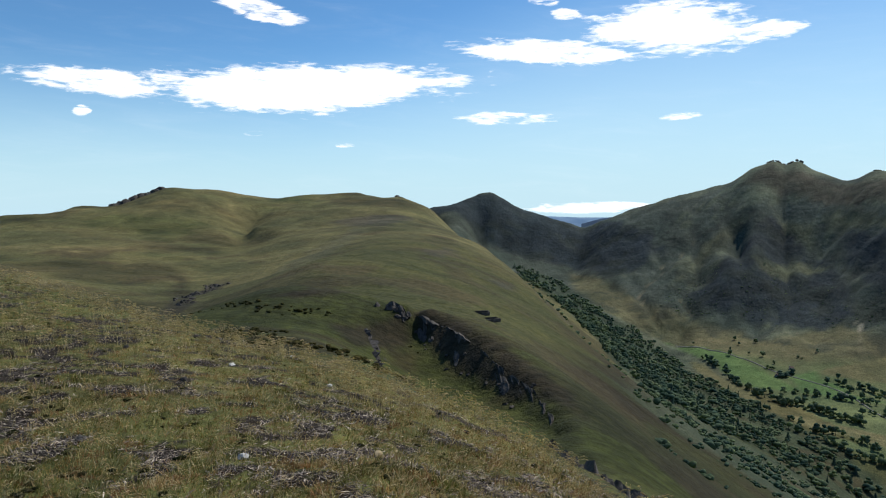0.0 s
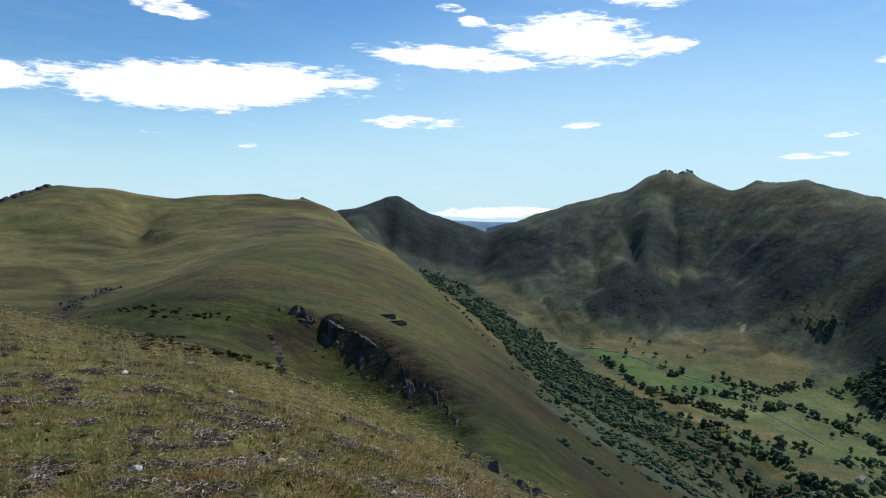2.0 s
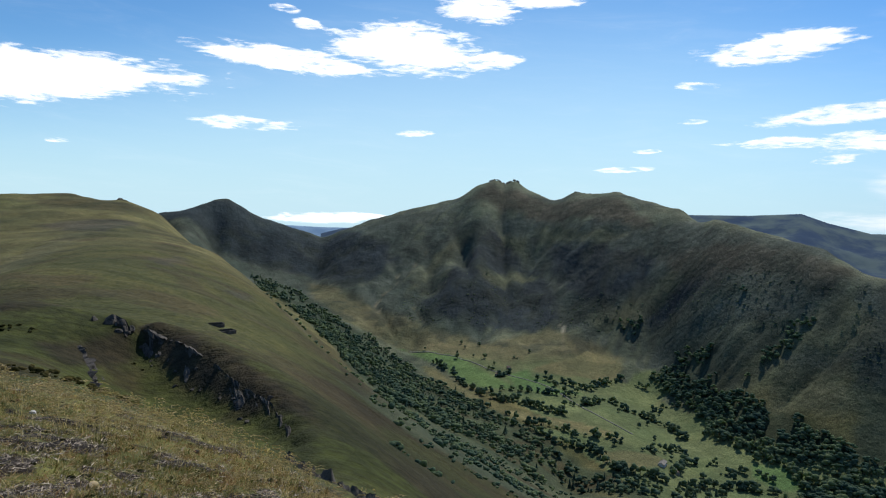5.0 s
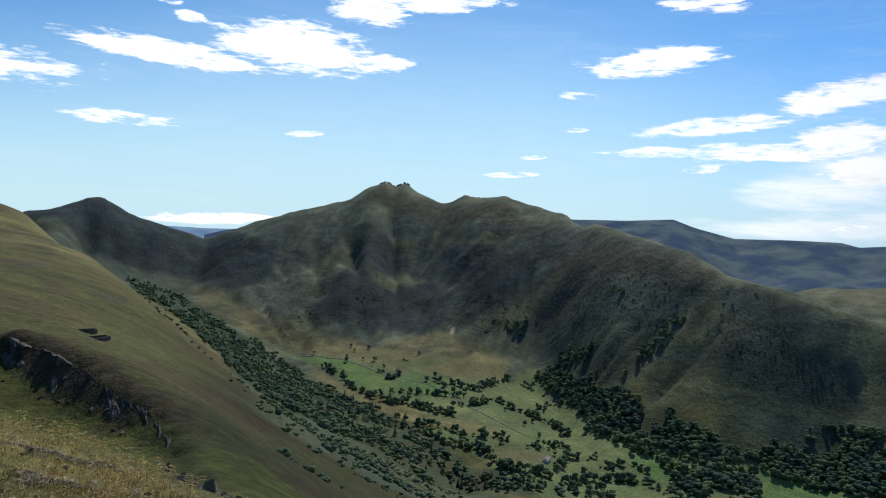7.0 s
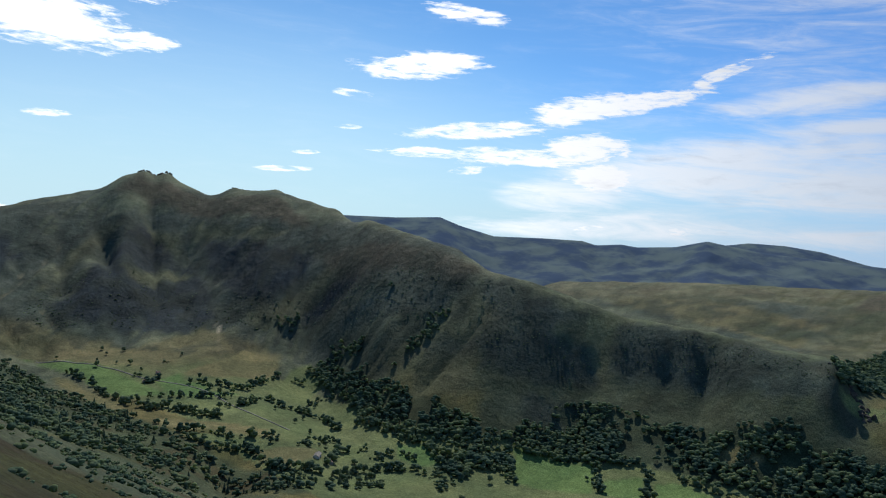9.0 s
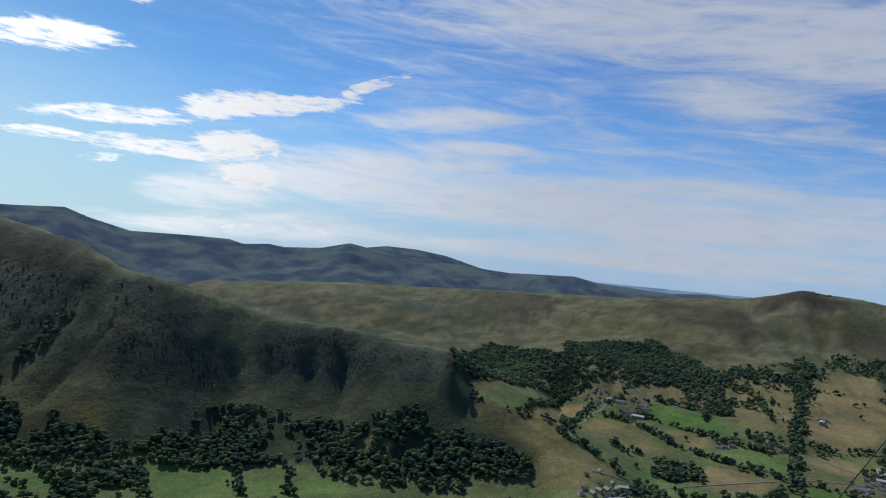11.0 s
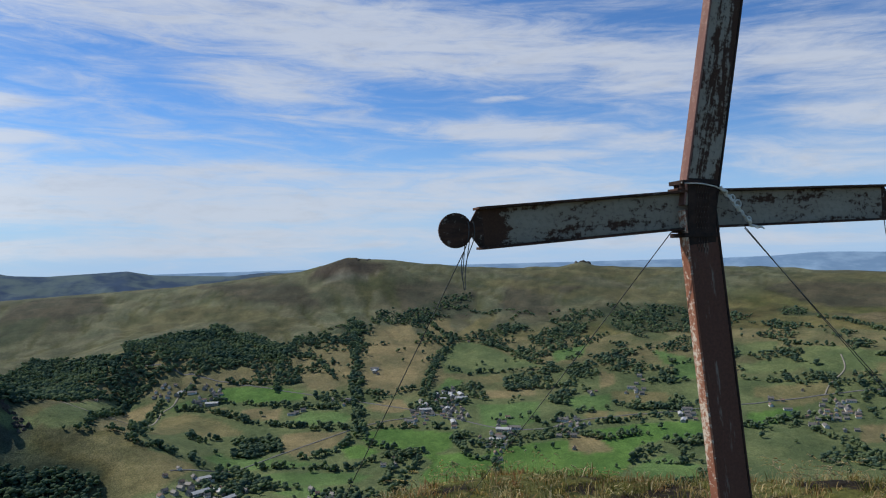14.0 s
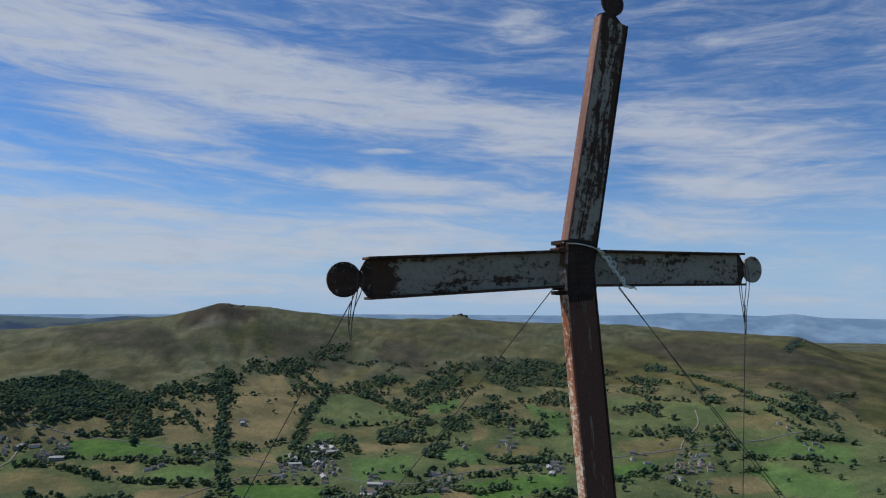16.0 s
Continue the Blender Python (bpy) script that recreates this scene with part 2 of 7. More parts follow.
def foliage_material(name, dark, light):
    """Leaf masses: each clump has a tone of its own."""
    m, n = material(name)
    g = n.node("ShaderNodeNewGeometry")
    r = g.outputs["Random Per Island"]
    speck = n.noise(g.outputs["Position"], 0.9, 4.0, 0.7)
    stand = n.noise(g.outputs["Position"], 0.03, 3.0, 0.5)
    c = n.mix(r, dark, light)
    c = n.mix(n.ramp(stand, 0.40, 0.60), n.mix(1.0, c, (0.72, 0.80, 0.86), "MULTIPLY"), n.mix(1.0, c, (1.30, 1.20, 1.0), "MULTIPLY"))
    c = n.mix(n.ramp(speck, 0.40, 0.62, 0.0, 0.6), c, n.mix(1.0, c, (0.58, 0.62, 0.6), "MULTIPLY"))
    leafy(n, c, 0.5, speck)
    return m


LAND = land_material()
LEAVES = foliage_material("broadleaf_foliage", (0.114, 0.174, 0.124), (0.212, 0.276, 0.180))
NEEDLES = foliage_material("conifer_foliage", (0.080, 0.126, 0.102), (0.140, 0.194, 0.136))
HEATHER = foliage_material("heather", (0.060, 0.066, 0.028), (0.125, 0.112, 0.056))
BARK = plain_material("bark", (0.05, 0.04, 0.03), (0.12, 0.10, 0.08), 8.0)
ROCK = plain_material("basalt", (0.030, 0.027, 0.023), (0.105, 0.094, 0.080), 1.3, 0.9, 0.9, distance=0.25)

# ---------------------------------------------------------------- shape of the land
# every line is a ridge, foot or valley line: x, y, z in metres, eye of the visitor over the origin
own_edge_ne = [(-12.7, 20.3, -0.48), (-8.0, 17.2, -0.96), (-5.3, 15.1, -1.20), (-3.1, 13.6, -1.40), (-1.9, 12.9, -1.52), (-0.8, 12.0, -1.62), (0.6, 11.0, -1.83), (1.3, 9.9, -1.94), (1.9, 8.8, -1.98)]
own_edge_cross = [(6.1, -2.3, -0.56), (5.3, -2.7, -0.25), (5.0, -3.3, -0.33), (4.3, -4.2, -0.26), (4.1, -4.6, -0.24), (3.7, -5.3, -0.18)]
spur_crest = [(-54, 139, -22.6), (-44, 143, -18.6), (-35, 141, -15.5), (-26, 137, -14.5), (-17, 130, -15.1), (-8, 121, -15.7), (-3, 115, -16.8)]
cliff_rim = [(-5, 118, -16.8), (0.5, 110, -17.4), (4.8, 100, -17.9), (8.1, 88.7, -19.1), (10.1, 81.4, -19.3), (11.1, 75.2, -19.8), (11.5, 70, -20.0), (11.3, 63, -19.5), (12, 50, -17.9), (12, 42, -16.4)]
cliff_foot = [(-3.6, 113.5, -19.2), (-0.9, 104.5, -20.8), (2.9, 95.2, -21.5), (7, 84.6, -21.4), (10.1, 73, -20.8), (10.8, 66, -20.3)]
cliff_below = [(-4.3, 97, -21.6), (-1.1, 88, -22.0), (2.8, 80, -21.8), (6.5, 70.8, -20.8), (9.2, 61.4, -19.6), (10.2, 53, -18.3)]
spur_flank = [(-26, 86, -14.3), (-17, 83, -13.8), (-10, 69, -12.9), (-5, 49, -10.5)]
meadow = [(-58, 324, -27.3), (-28, 429, -29.7), (3, 290, -35.8), (15, 219, -35.6), (23, 168, -36.5), (28, 126, -36.5)]
shoulder = [(54, 898, -56.8), (75, 645, -71.4), (76, 443, -73.5), (71, 322, -71.3), (70, 219, -69.5), (69, 166, -67.4)]
wood_toe = [(343, 1357, -206.5), (411, 1233, -247.3), (441, 1062, -256.1), (445, 895, -259.7), (441, 761, -264.4), (399, 646, -287.3)]
left_crest = [(-660, 1061, -18.9), (-627, 1138, -20.5), (-612, 1180, -6.3), (-567, 1225, -6.7), (-505, 1305, 27.8), (-421, 1335, 24.2), (-339, 1409, 6.4), (-284, 1472, 14.8), (-181, 1489, 19.6), (-107, 1446, 6.5), (-92, 1447, 13.3), (-66, 1428, 1.9), (-23, 1349, -12)]
left_mid = [(-423, 678, -47.7), (-405, 803, -44), (-390, 920, -36), (-309, 898, -42.3), (-201, 1132, -17.8), (-73, 1097, -15.6), (12, 999, -39.5)]
left_low = [(-265, 423, -46.2), (-234, 441, -48.2), (-184, 410, -51.3)]
left_gully = [(-294, 1111, -30.7), (-244, 866, -54.6), (-168, 534, -58.7), (-143, 394, -52.5), (-117, 308, -48.1)]
peak_l = [(-31, 1799, -16.6), (67, 1848, 6.3), (129, 1895, 22.8), (206, 1918, -16.4), (349, 1948, -56.9)]
peak_l_foot = [(92, 1762, -84.8), (202, 1738, -125.3), (319, 1700, -149.7)]
puy_crest = [(430, 1963, -52.7), (520, 1951, -19.9), (632, 1918, 16.8), (754, 1884, 50.7), (808, 1873, 87.2), (865, 1858, 101.1), (885, 1849, 91.9), (907, 1838, 101.5), (950, 1805, 77), (995, 1757, 51.4)]
puy_plateau = [(1006, 1747, 53.6), (1020, 1686, 69.7), (1096, 1598, 71.9), (1141, 1523, 50.9), (1174, 1412, 23.1)]
puy_rib = [(781, 1655, -13.8), (686, 1544, -67.6), (561, 1434, -136.9)]
puy_mid = [(409, 1546, -146.6), (779, 1488, -103.2), (795, 1353, -130.8), (775, 1225, -165)]
puy_foot = [(396, 1363, -206.7), (469, 1308, -217.8), (552, 1253, -229.1), (677, 1144, -222.3), (710, 1076, -238.4)]
spur_puy = [(1100, 1229, 6.5), (1067, 1082, -12), (1021, 882, -37.1), (990, 786, -69.9), (1028, 693, -86.8), (1044, 646, -103.7), (1075, 559, -129.4), (1096, 475, -135.6), (1116, 374, -143.8), (1094, 272, -159.4)]
spur_end = [(1092, 345, -149.6), (1074, 246, -162.1), (1061, 223, -200.8), (1059, 185, -213.9), (1056, 132, -225.4), (1028, 61, -241.7), (985, -4, -269.4)]
spur_mid = [(837, 1084, -181.9), (827, 883, -155.6), (868, 682, -167.4), (984, 554, -191.5), (1043, 406, -204.4)]
spur_foot = [(757, 973, -262), (692, 753, -272), (706, 592, -282), (845, 510, -282), (824, 474, -284), (902, 269, -286), (915, 84, -288)]
upper_valley = [(405, 1247, -242), (504, 1026, -254), (532, 814, -266), (536, 690, -276), (502, 593, -286)]
hill_crest = [(2270, 1461, -171.6), (2448, 1014, -136.3), (2568, 403, -108.8), (2550, 4, -91.4), (2475, -349, -53.7), (2421, -372, -52), (2343, -515, -9.6), (2334, -637, -19.4), (2378, -769, -32), (2386, -1030, -60.3), (2301, -1313, -59.7), (2267, -1371, -46), (2237, -1420, -63.4), (1983, -1831, -78), (1496, -2247, -104)]
hill_mid = [(1737, 769, -235.5), (1753, 406, -223.2), (2000, -5, -167.6), (2036, -422, -120.3), (1882, -811, -144.7), (1655, -1121, -160.8), (1406, -1491, -154.5), (1165, -1686, -155.5)]
hill_low = [(1454, 271, -235.8), (1496, 107, -195.9), (1546, -201, -216), (1449, -677, -227.4), (1148, -1055, -218.2), (888, -1282, -202.8)]
main_valley = [(1405, 101, -262), (1233, -114, -270), (1094, -408, -274), (945, -747, -272), (789, -1081, -268), (999, -57, -288), (873, -405, -288), (734, -671, -288), (631, -907, -286)]
TOP = [(0, 0, 0), (-3, 2, 0.05), (-2, -3, 0.05), (2, 0.5, -0.05), (1.8, -1.6, -0.12), (-6, 8, -0.2), (-1, 5, -0.18), (-9, 2, 0.15), (-4, -8, 0.0), (3.2, -3.6, -0.18),
       (0.6, 3.4, -0.16), (-18, 12, -0.1), (-20, 22, -0.6)]
EAST_FALL = [(3.5, 1.6, -0.25), (6, 2.5, -1.8), (11, 4, -5.5), (40, 18, -26), (100, 50, -64), (240, 110, -150), (440, 230, -245), (600, 330, -280)]
SOUTH_FALL = [(8.5, -6.5, -3.6), (9.5, -4, -4.2), (6.5, -9, -3.2), (30, -24, -22), (80, -60, -60), (200, -150, -140), (380, -290, -235), (560, -420, -278)]
NORTH_FALL = [(-19, 32, -3.2), (-13, 31, -5), (-8, 27, -5.5), (-4, 22, -5.5), (0, 18, -5.2), (3, 14, -5.0), (4.5, 11, -4.6), (4.6, 8.0, -3.6), (5.0, 5.0, -2.2)]
NORTH_DIP = [(-60, 90, -17), (-35, 60, -13), (-90, 190, -34), (14, 30, -14), (22, 40, -22), (18, 22, -12), (40, 60, -38)]
BACK = [(-60, 0, -4), (-40, -60, -8), (20, -80, -22), (-300, -100, -40), (-100, -500, -120), (-900, 300, -40), (-900, -900, -120), (300, -900, -220), (-200, -2500, -200),
        (-2600, -900, -100), (-2500, 1500, -60), (900, -3000, -200), (-1500, 4200, -120), (600, 4400, -160), (2600, 3700, -170), (3600, 2300, -240), (4200, 400, -230), (3900, -1700, -220),
        (2400, -3600, -200), (-3000, -3300, -120), (-4300, 800, -100)]
CRESTS = [left_crest, peak_l, puy_crest, puy_plateau, spur_puy, hill_crest]
SLOPES = [own_edge_ne, own_edge_cross, spur_crest, cliff_rim, cliff_foot, cliff_below, spur_flank, meadow, shoulder, wood_toe, left_mid, left_low, left_gully, peak_l_foot,
          puy_rib, puy_mid, puy_foot, spur_end, spur_mid, spur_foot, upper_valley, hill_mid, hill_low, main_valley, EAST_FALL, SOUTH_FALL, NORTH_FALL]


def along(line, step):
    """Points along a line, no further apart than step times their distance from the summit."""
    out = []
    for a, b in zip(line, line[1:]):
        a, b = np.array(a, float), np.array(b, float)
        k = max(1, int(math.ceil(np.linalg.norm(b - a) / (step * (np.linalg.norm((a + b)[:2]) / 2 + 3)))))
        out += [a + (b - a) * i / k for i in range(k)]
    return out + [np.array(line[-1], float)]


def behind(line, reach, drop):
    """The far side of a crest: reach metres further out, drop metres lower."""
    out = []
    for x, y, z in line[::2]:
        r = math.hypot(x, y)
        out.append((x * (1 + reach / r), y * (1 + reach / r), max(z - drop, -258.0)))
    return out


knots = []
for line in CRESTS:
    knots += along(line, 0.024)
CREST_KNOTS = np.array(knots)[:, :2]
for line in SLOPES:
    knots += along(line, 0.05)
knots += [np.array(p, float) for p in TOP + NORTH_DIP + BACK]
for line, reach, drop in ((left_crest, 350, 70), (peak_l, 350, 160), (puy_crest, 350, 190), (puy_plateau, 300, 150), (spur_puy, 170, 95), (hill_crest, 450, 70)):
    knots += along(behind(line, reach, drop), 0.05)
for line, reach, drop in ((spur_crest, 25, 7), (shoulder[:3], 120, 32)):
    knots += [np.array(p, float) for p in behind(line, reach, drop)]
knots = np.array(knots)
_, first = np.unique(np.round(knots[:, :2], 1), axis=0, return_index=True)
knots = knots[np.sort(first)]
FLAT = 50.0          # inside this radius the land is drawn at its own scale, outside scale grows with distance


def bent(x, y):
    r = np.hypot(x, y) + 1e-9
    k = np.log1p(r / FLAT) / r
    return x * k, y * k, r + FLAT


ku, kv, kr = bent(knots[:, 0], knots[:, 1])
SMOOTH = np.where(np.hypot(knots[:, 0], knots[:, 1]) < 260, 0.009, 0.026) ** 2      # near the summit the forms are crisper
gram = np.sqrt((ku[:, None] - ku) ** 2 + (kv[:, None] - kv) ** 2 + SMOOTH)
size = len(knots)
system = np.zeros((size + 3, size + 3))
system[:size, :size] = gram - np.eye(size) * 0.00005
system[:size, size:] = np.stack([np.ones(size), ku, kv], 1)
system[size:, :size] = system[:size, size:].T
weights = np.linalg.solve(system, np.concatenate([knots[:, 2] / kr, np.zeros(3)]))


def lattice(ix, iy, seed):
    h = (ix.astype(np.int64) * 374761393 + iy.astype(np.int64) * 668265263 + seed * 974711) & 0x7FFFFFFF
    h = ((h ^ (h >> 13)) * 1274126177) & 0x7FFFFFFF
    return ((h ^ (h >> 16)) & 0xFFFF) / 65535.0


def value_noise(x, y, seed):
    x0, y0 = np.floor(x), np.floor(y)
    fx, fy = x - x0, y - y0
    fx, fy = fx * fx * fx * (fx * (fx * 6 - 15) + 10), fy * fy * fy * (fy * (fy * 6 - 15) + 10)
    a, b = lattice(x0, y0, seed), lattice(x0 + 1, y0, seed)
    c, d = lattice(x0, y0 + 1, seed), lattice(x0 + 1, y0 + 1, seed)
    return (a * (1 - fx) + b * fx) * (1 - fy) + (c * (1 - fx) + d * fx) * fy


def fractal(x, y, scale, seed, octaves=5, ridged=False):
    """Noise between about -1 and 1, with its largest forms scale metres wide."""
    total, amp, norm = 0.0, 1.0, 0.0
    for k in range(octaves):
        v = value_noise(x / scale * 2 ** k + 17.3 * k, y / scale * 2 ** k - 9.1 * k, seed + k) * 2 - 1
        total = total + amp * ((1 - 2 * np.abs(v)) if ridged else v)
        norm, amp = norm + amp, amp * 0.5
    return total / norm


def smooth(v, a, b):
    t = np.clip((v - a) / (b - a), 0, 1)
    return t * t * (3 - 2 * t)


def broad_height(x, y):
    """The land as the ridge and valley lines shape it, before streams and small bumps."""
    x, y = np.asarray(x, float), np.asarray(y, float)
    fx, fy, fz = x.ravel(), y.ravel(), np.empty(x.size)
    for i in range(0, fx.size, 20000):
        u, v, r = bent(fx[i:i + 20000], fy[i:i + 20000])
        d = np.sqrt((u[:, None] - ku) ** 2 + (v[:, None] - kv) ** 2 + SMOOTH)
        fz[i:i + 20000] = (d @ weights[:size] + weights[size] + weights[size + 1] * u + weights[size + 2] * v) * r
    return fz.reshape(x.shape)


GULLIES = [[(823, 1643), (795, 1461), (753, 1278), (684, 1156)], [(884, 1587), (811, 1320), (757, 1173)], [(926, 1212), (799, 1167), (726, 1121)], [(935, 1030), (851, 1089), (734, 1066)],
           [(919, 883), (823, 913), (780, 991)], [(946, 810), (855, 817), (770, 836)], [(692, 1590), (525, 1454), (422, 1354)], [(672, 1711), (454, 1528), (382, 1440)], [(575, 1780), (410, 1600), (363, 1502)],
           [(974, 728), (877, 730), (785, 728)]]


def gully_depth(x, y):
    """V-shaped ravines along the lines above, fading out at their heads."""
    out = np.zeros(np.shape(x))
    wx, wy = x + 22 * fractal(x, y, 150, 201, 3), y + 22 * fractal(x, y, 150, 205, 3)
    for line in GULLIES:
        n = len(line) - 1
        for k, ((ax, ay), (bx, by)) in enumerate(zip(line, line[1:])):
            dx, dy = bx - ax, by - ay
            t = np.clip(((wx - ax) * dx + (wy - ay) * dy) / (dx * dx + dy * dy), 0, 1)
            away = np.hypot(wx - ax - t * dx, wy - ay - t * dy)
            deep = 6 * smooth((k + t) / n, -0.1, 0.35) * (1 - 0.75 * smooth((k + t) / n, 0.7, 1.0))
            out = np.maximum(out, deep * np.clip(1 - away / 60, 0, 1))
    return out


class Ravines:
    """Streams cut ravines into a stretch of hillside: flow is gathered downhill and wears the land in proportion."""

    def __init__(self, x0, y0, x1, y1, cell, rounds, power, rough, seed):
        self.x0, self.y0, self.cell = x0, y0, cell
        gx, gy = np.meshgrid(np.arange(x0, x1, cell), np.arange(y0, y1, cell), indexing="ij")
        base = broad_height(gx, gy)
        h = base - gully_depth(gx, gy) + fractal(gx, gy, 190, seed, 5) * rough
        start = h.copy()
        W, H = h.shape
        index = np.arange(W * H).reshape(W, H)
        steps = [(i, j) for i in (-1, 0, 1) for j in (-1, 0, 1) if (i, j) != (0, 0)]
        for k in range(rounds):
            best, to = np.zeros((W, H)), index.copy()
            for i, j in steps:
                s = np.full((W, H), -1.0)
                a, b = slice(max(0, -i), W - max(0, i)), slice(max(0, -j), H - max(0, j))
                c, d = slice(max(0, i), W - max(0, -i)), slice(max(0, j), H - max(0, -j))
                s[a, b] = (h[a, b] - h[c, d]) / (cell * math.hypot(i, j))
                better = s > best
                best[better] = s[better]
                shifted = index.copy()
                shifted[a, b] = index[c, d]
                to[better] = shifted[better]
            area = [1.0] * (W * H)
            target = to.ravel().tolist()
            for c in np.argsort(-h, axis=None).tolist():
                t = target[c]
                if t != c:
                    area[t] += area[c]
            area = np.array(area).reshape(W, H)
            cut = power * np.sqrt(np.minimum(area, 400.0)) * best
            h = h - np.minimum(cut, best * cell * 0.4)
            soft = h.copy()
            soft[1:-1, 1:-1] = (h[2:, 1:-1] + h[:-2, 1:-1] + h[1:-1, 2:] + h[1:-1, :-2]) / 4
            h = h * 0.97 + soft * 0.03
        rim = np.minimum.reduce([gx - x0, x1 - gx, gy - y0, y1 - gy])
        keep = smooth(rim, 0, 120) * smooth(base, -262, -225)
        self.change = (np.minimum(h - start, 1.5) + np.minimum((start - base) * 0.8, 4.0)) * keep
        self.wet = np.log(area) * keep

    def at(self, x, y, table):
        u, v = (np.asarray(x) - self.x0) / self.cell, (np.asarray(y) - self.y0) / self.cell
        W, H = table.shape
        ok = (u >= 0) & (v >= 0) & (u < W - 1.001) & (v < H - 1.001)
        u, v = np.clip(u, 0, W - 1.001), np.clip(v, 0, H - 1.001)
        i, j = u.astype(int), v.astype(int)
        f, g = u - i, v - j
        z = (table[i, j] * (1 - f) + table[i + 1, j] * f) * (1 - g) + (table[i, j + 1] * (1 - f) + table[i + 1, j + 1] * f) * g
        return np.where(ok, z, 0.0)


RAVINES = [Ravines(300, 620, 1340, 2180, 9.0, 24, 0.095, 12.0, 5), Ravines(940, 230, 1320, 640, 9.0, 12, 0.012, 3.0, 7),
           Ravines(1300, -2000, 2560, 800, 13.0, 26, 0.085, 10.0, 6), Ravines(-760, 260, -40, 1560, 11.0, 20, 0.06, 8.0, 8)]


def ground_height(x, y):
    x, y = np.asarray(x, float), np.asarray(y, float)
    z = broad_height(x, y)
    away = np.full(x.shape, 1e9)
    for cx, cy in CREST_KNOTS[::3]:
        away = np.minimum(away, (x - cx) ** 2 + (y - cy) ** 2)
    away = smooth(np.sqrt(away), 8, 75)
    r = np.hypot(x, y)
    for cut in RAVINES:
        z = z + cut.at(x, y, cut.change) * away
    rugged = away * smooth(r, 1000, 1200) * (1 - smooth(x, 1180, 1350)) * smooth(x, 150, 330) * smooth(z, -235, -190)
    z = z + (fractal(x + 0.4 * y, y, 120, 221, 4, True) * 4.0 + fractal(x, y, 44, 226, 3, True) * 2.6) * rugged
    for px, py, tall in ((858, 1858, 9.0), (910, 1836, 9.0), (1020, 1686, 7.0), (1096, 1598, 7.0)):      # rocky heads on the mountain's crest
        z = z + tall * np.exp(-((x - px) ** 2 + (y - py) ** 2) / 27.0 ** 2)
    z = z + fractal(x, y, 30, 21, 4) * np.clip(r * 0.006, 0.0, 1.6) * smooth(r, 12, 120) * (0.25 + 0.75 * smooth(z, -255, -215))
    z = z + fractal(x, y, 130, 251, 4, True) * 7.0 * away * smooth(x, 1550, 1750) * (1 - smooth(x, 2350, 2500)) * smooth(z, -235, -190)
    z = z + fractal(x, y, 0.5, 36, 3) * 0.045 * smooth(r, 0.8, 2.5) * (1 - smooth(r, 12, 30))
    z = z + fractal(x, y, 2.2, 31, 4) * 0.06 * smooth(r, 0.5, 3) * (1 - smooth(r, 60, 150))
    return z


def wetness(x, y):
    """How much water gathers here: 0 on ribs, growing along the ravines."""
    w = 0.0
    for cut in RAVINES:
        w = np.maximum(w, cut.at(x, y, cut.wet))
    return w

# ---------------------------------------------------------------- land cover
def inside(x, y, ring):
    """Which points lie inside a closed ring of (x, y)."""
    hit = np.zeros(np.shape(x), bool)
    for (ax, ay), (bx, by) in zip(ring, ring[1:] + ring[:1]):
        if ay != by:
            hit ^= ((ay > y) != (by > y)) & (x < (bx - ax) * (y - ay) / (by - ay) + ax)
    return hit


def mixed(a, b, f):
    return a + (np.array(b) - a) * np.asarray(f)[:, None]


FARMED = [(420, 1230), (520, 1240), (640, 1080), (720, 930), (690, 720), (740, 600), (830, 480), (880, 280), (960, 30), (1060, 60), (1130, 180), (1250, 270), (1500, 230), (1640, 60),
          (1700, -250), (1640, -600), (1480, -900), (1250, -1250), (900, -1480), (500, -1200), (450, -500), (500, 0), (520, 350), (450, 560), (470, 800), (440, 1000)]
COVERS, FIELDS, HEDGES, GROVES = [], [], [], []


def cover(kind, *ring):
    COVERS.append((kind, list(ring)))


def field(kind, *ring):
    FIELDS.append((kind, list(ring)))


def hedge(width, *line):
    HEDGES.append((width, line))


def grove(density, *ring):
    GROVES.append((density, list(ring)))


# moor, scrub and dry grass on the slopes, with sun and shade painted in as tones
cover("dry", (294, 1661), (362, 1482), (392, 1404), (481, 1308), (556, 1207), (679, 1223), (740, 1126), (749, 1038), (630, 953), (559, 1000), (510, 1104), (440, 1194), (374, 1256), (303, 1328), (276, 1485))
# shaded, hazy slopes of the mountain painted as a blue-dark ground tone
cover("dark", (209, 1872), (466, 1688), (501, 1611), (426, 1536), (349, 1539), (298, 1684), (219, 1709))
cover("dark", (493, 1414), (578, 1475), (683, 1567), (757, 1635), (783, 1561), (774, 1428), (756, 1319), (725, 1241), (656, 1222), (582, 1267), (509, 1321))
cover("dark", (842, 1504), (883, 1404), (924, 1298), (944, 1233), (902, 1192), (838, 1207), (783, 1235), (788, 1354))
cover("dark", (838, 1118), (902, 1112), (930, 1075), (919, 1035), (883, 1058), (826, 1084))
# sunlight on the grassy ribs painted as a paler tone
cover("pale", (715, 1627), (674, 1614), (614, 1570), (539, 1514), (467, 1451), (580, 1592), (673, 1651))
cover("pale", (644, 1458), (736, 1491), (760, 1413), (715, 1418), (656, 1437))
cover("pale", (762, 1648), (802, 1570), (794, 1467), (783, 1485), (767, 1589))
cover("pale", (854, 1584), (910, 1449), (949, 1356), (902, 1391), (837, 1522))
cover("pale", (761, 1199), (823, 1183), (920, 1167), (966, 1120), (946, 1068), (893, 1115), (808, 1125), (754, 1148))
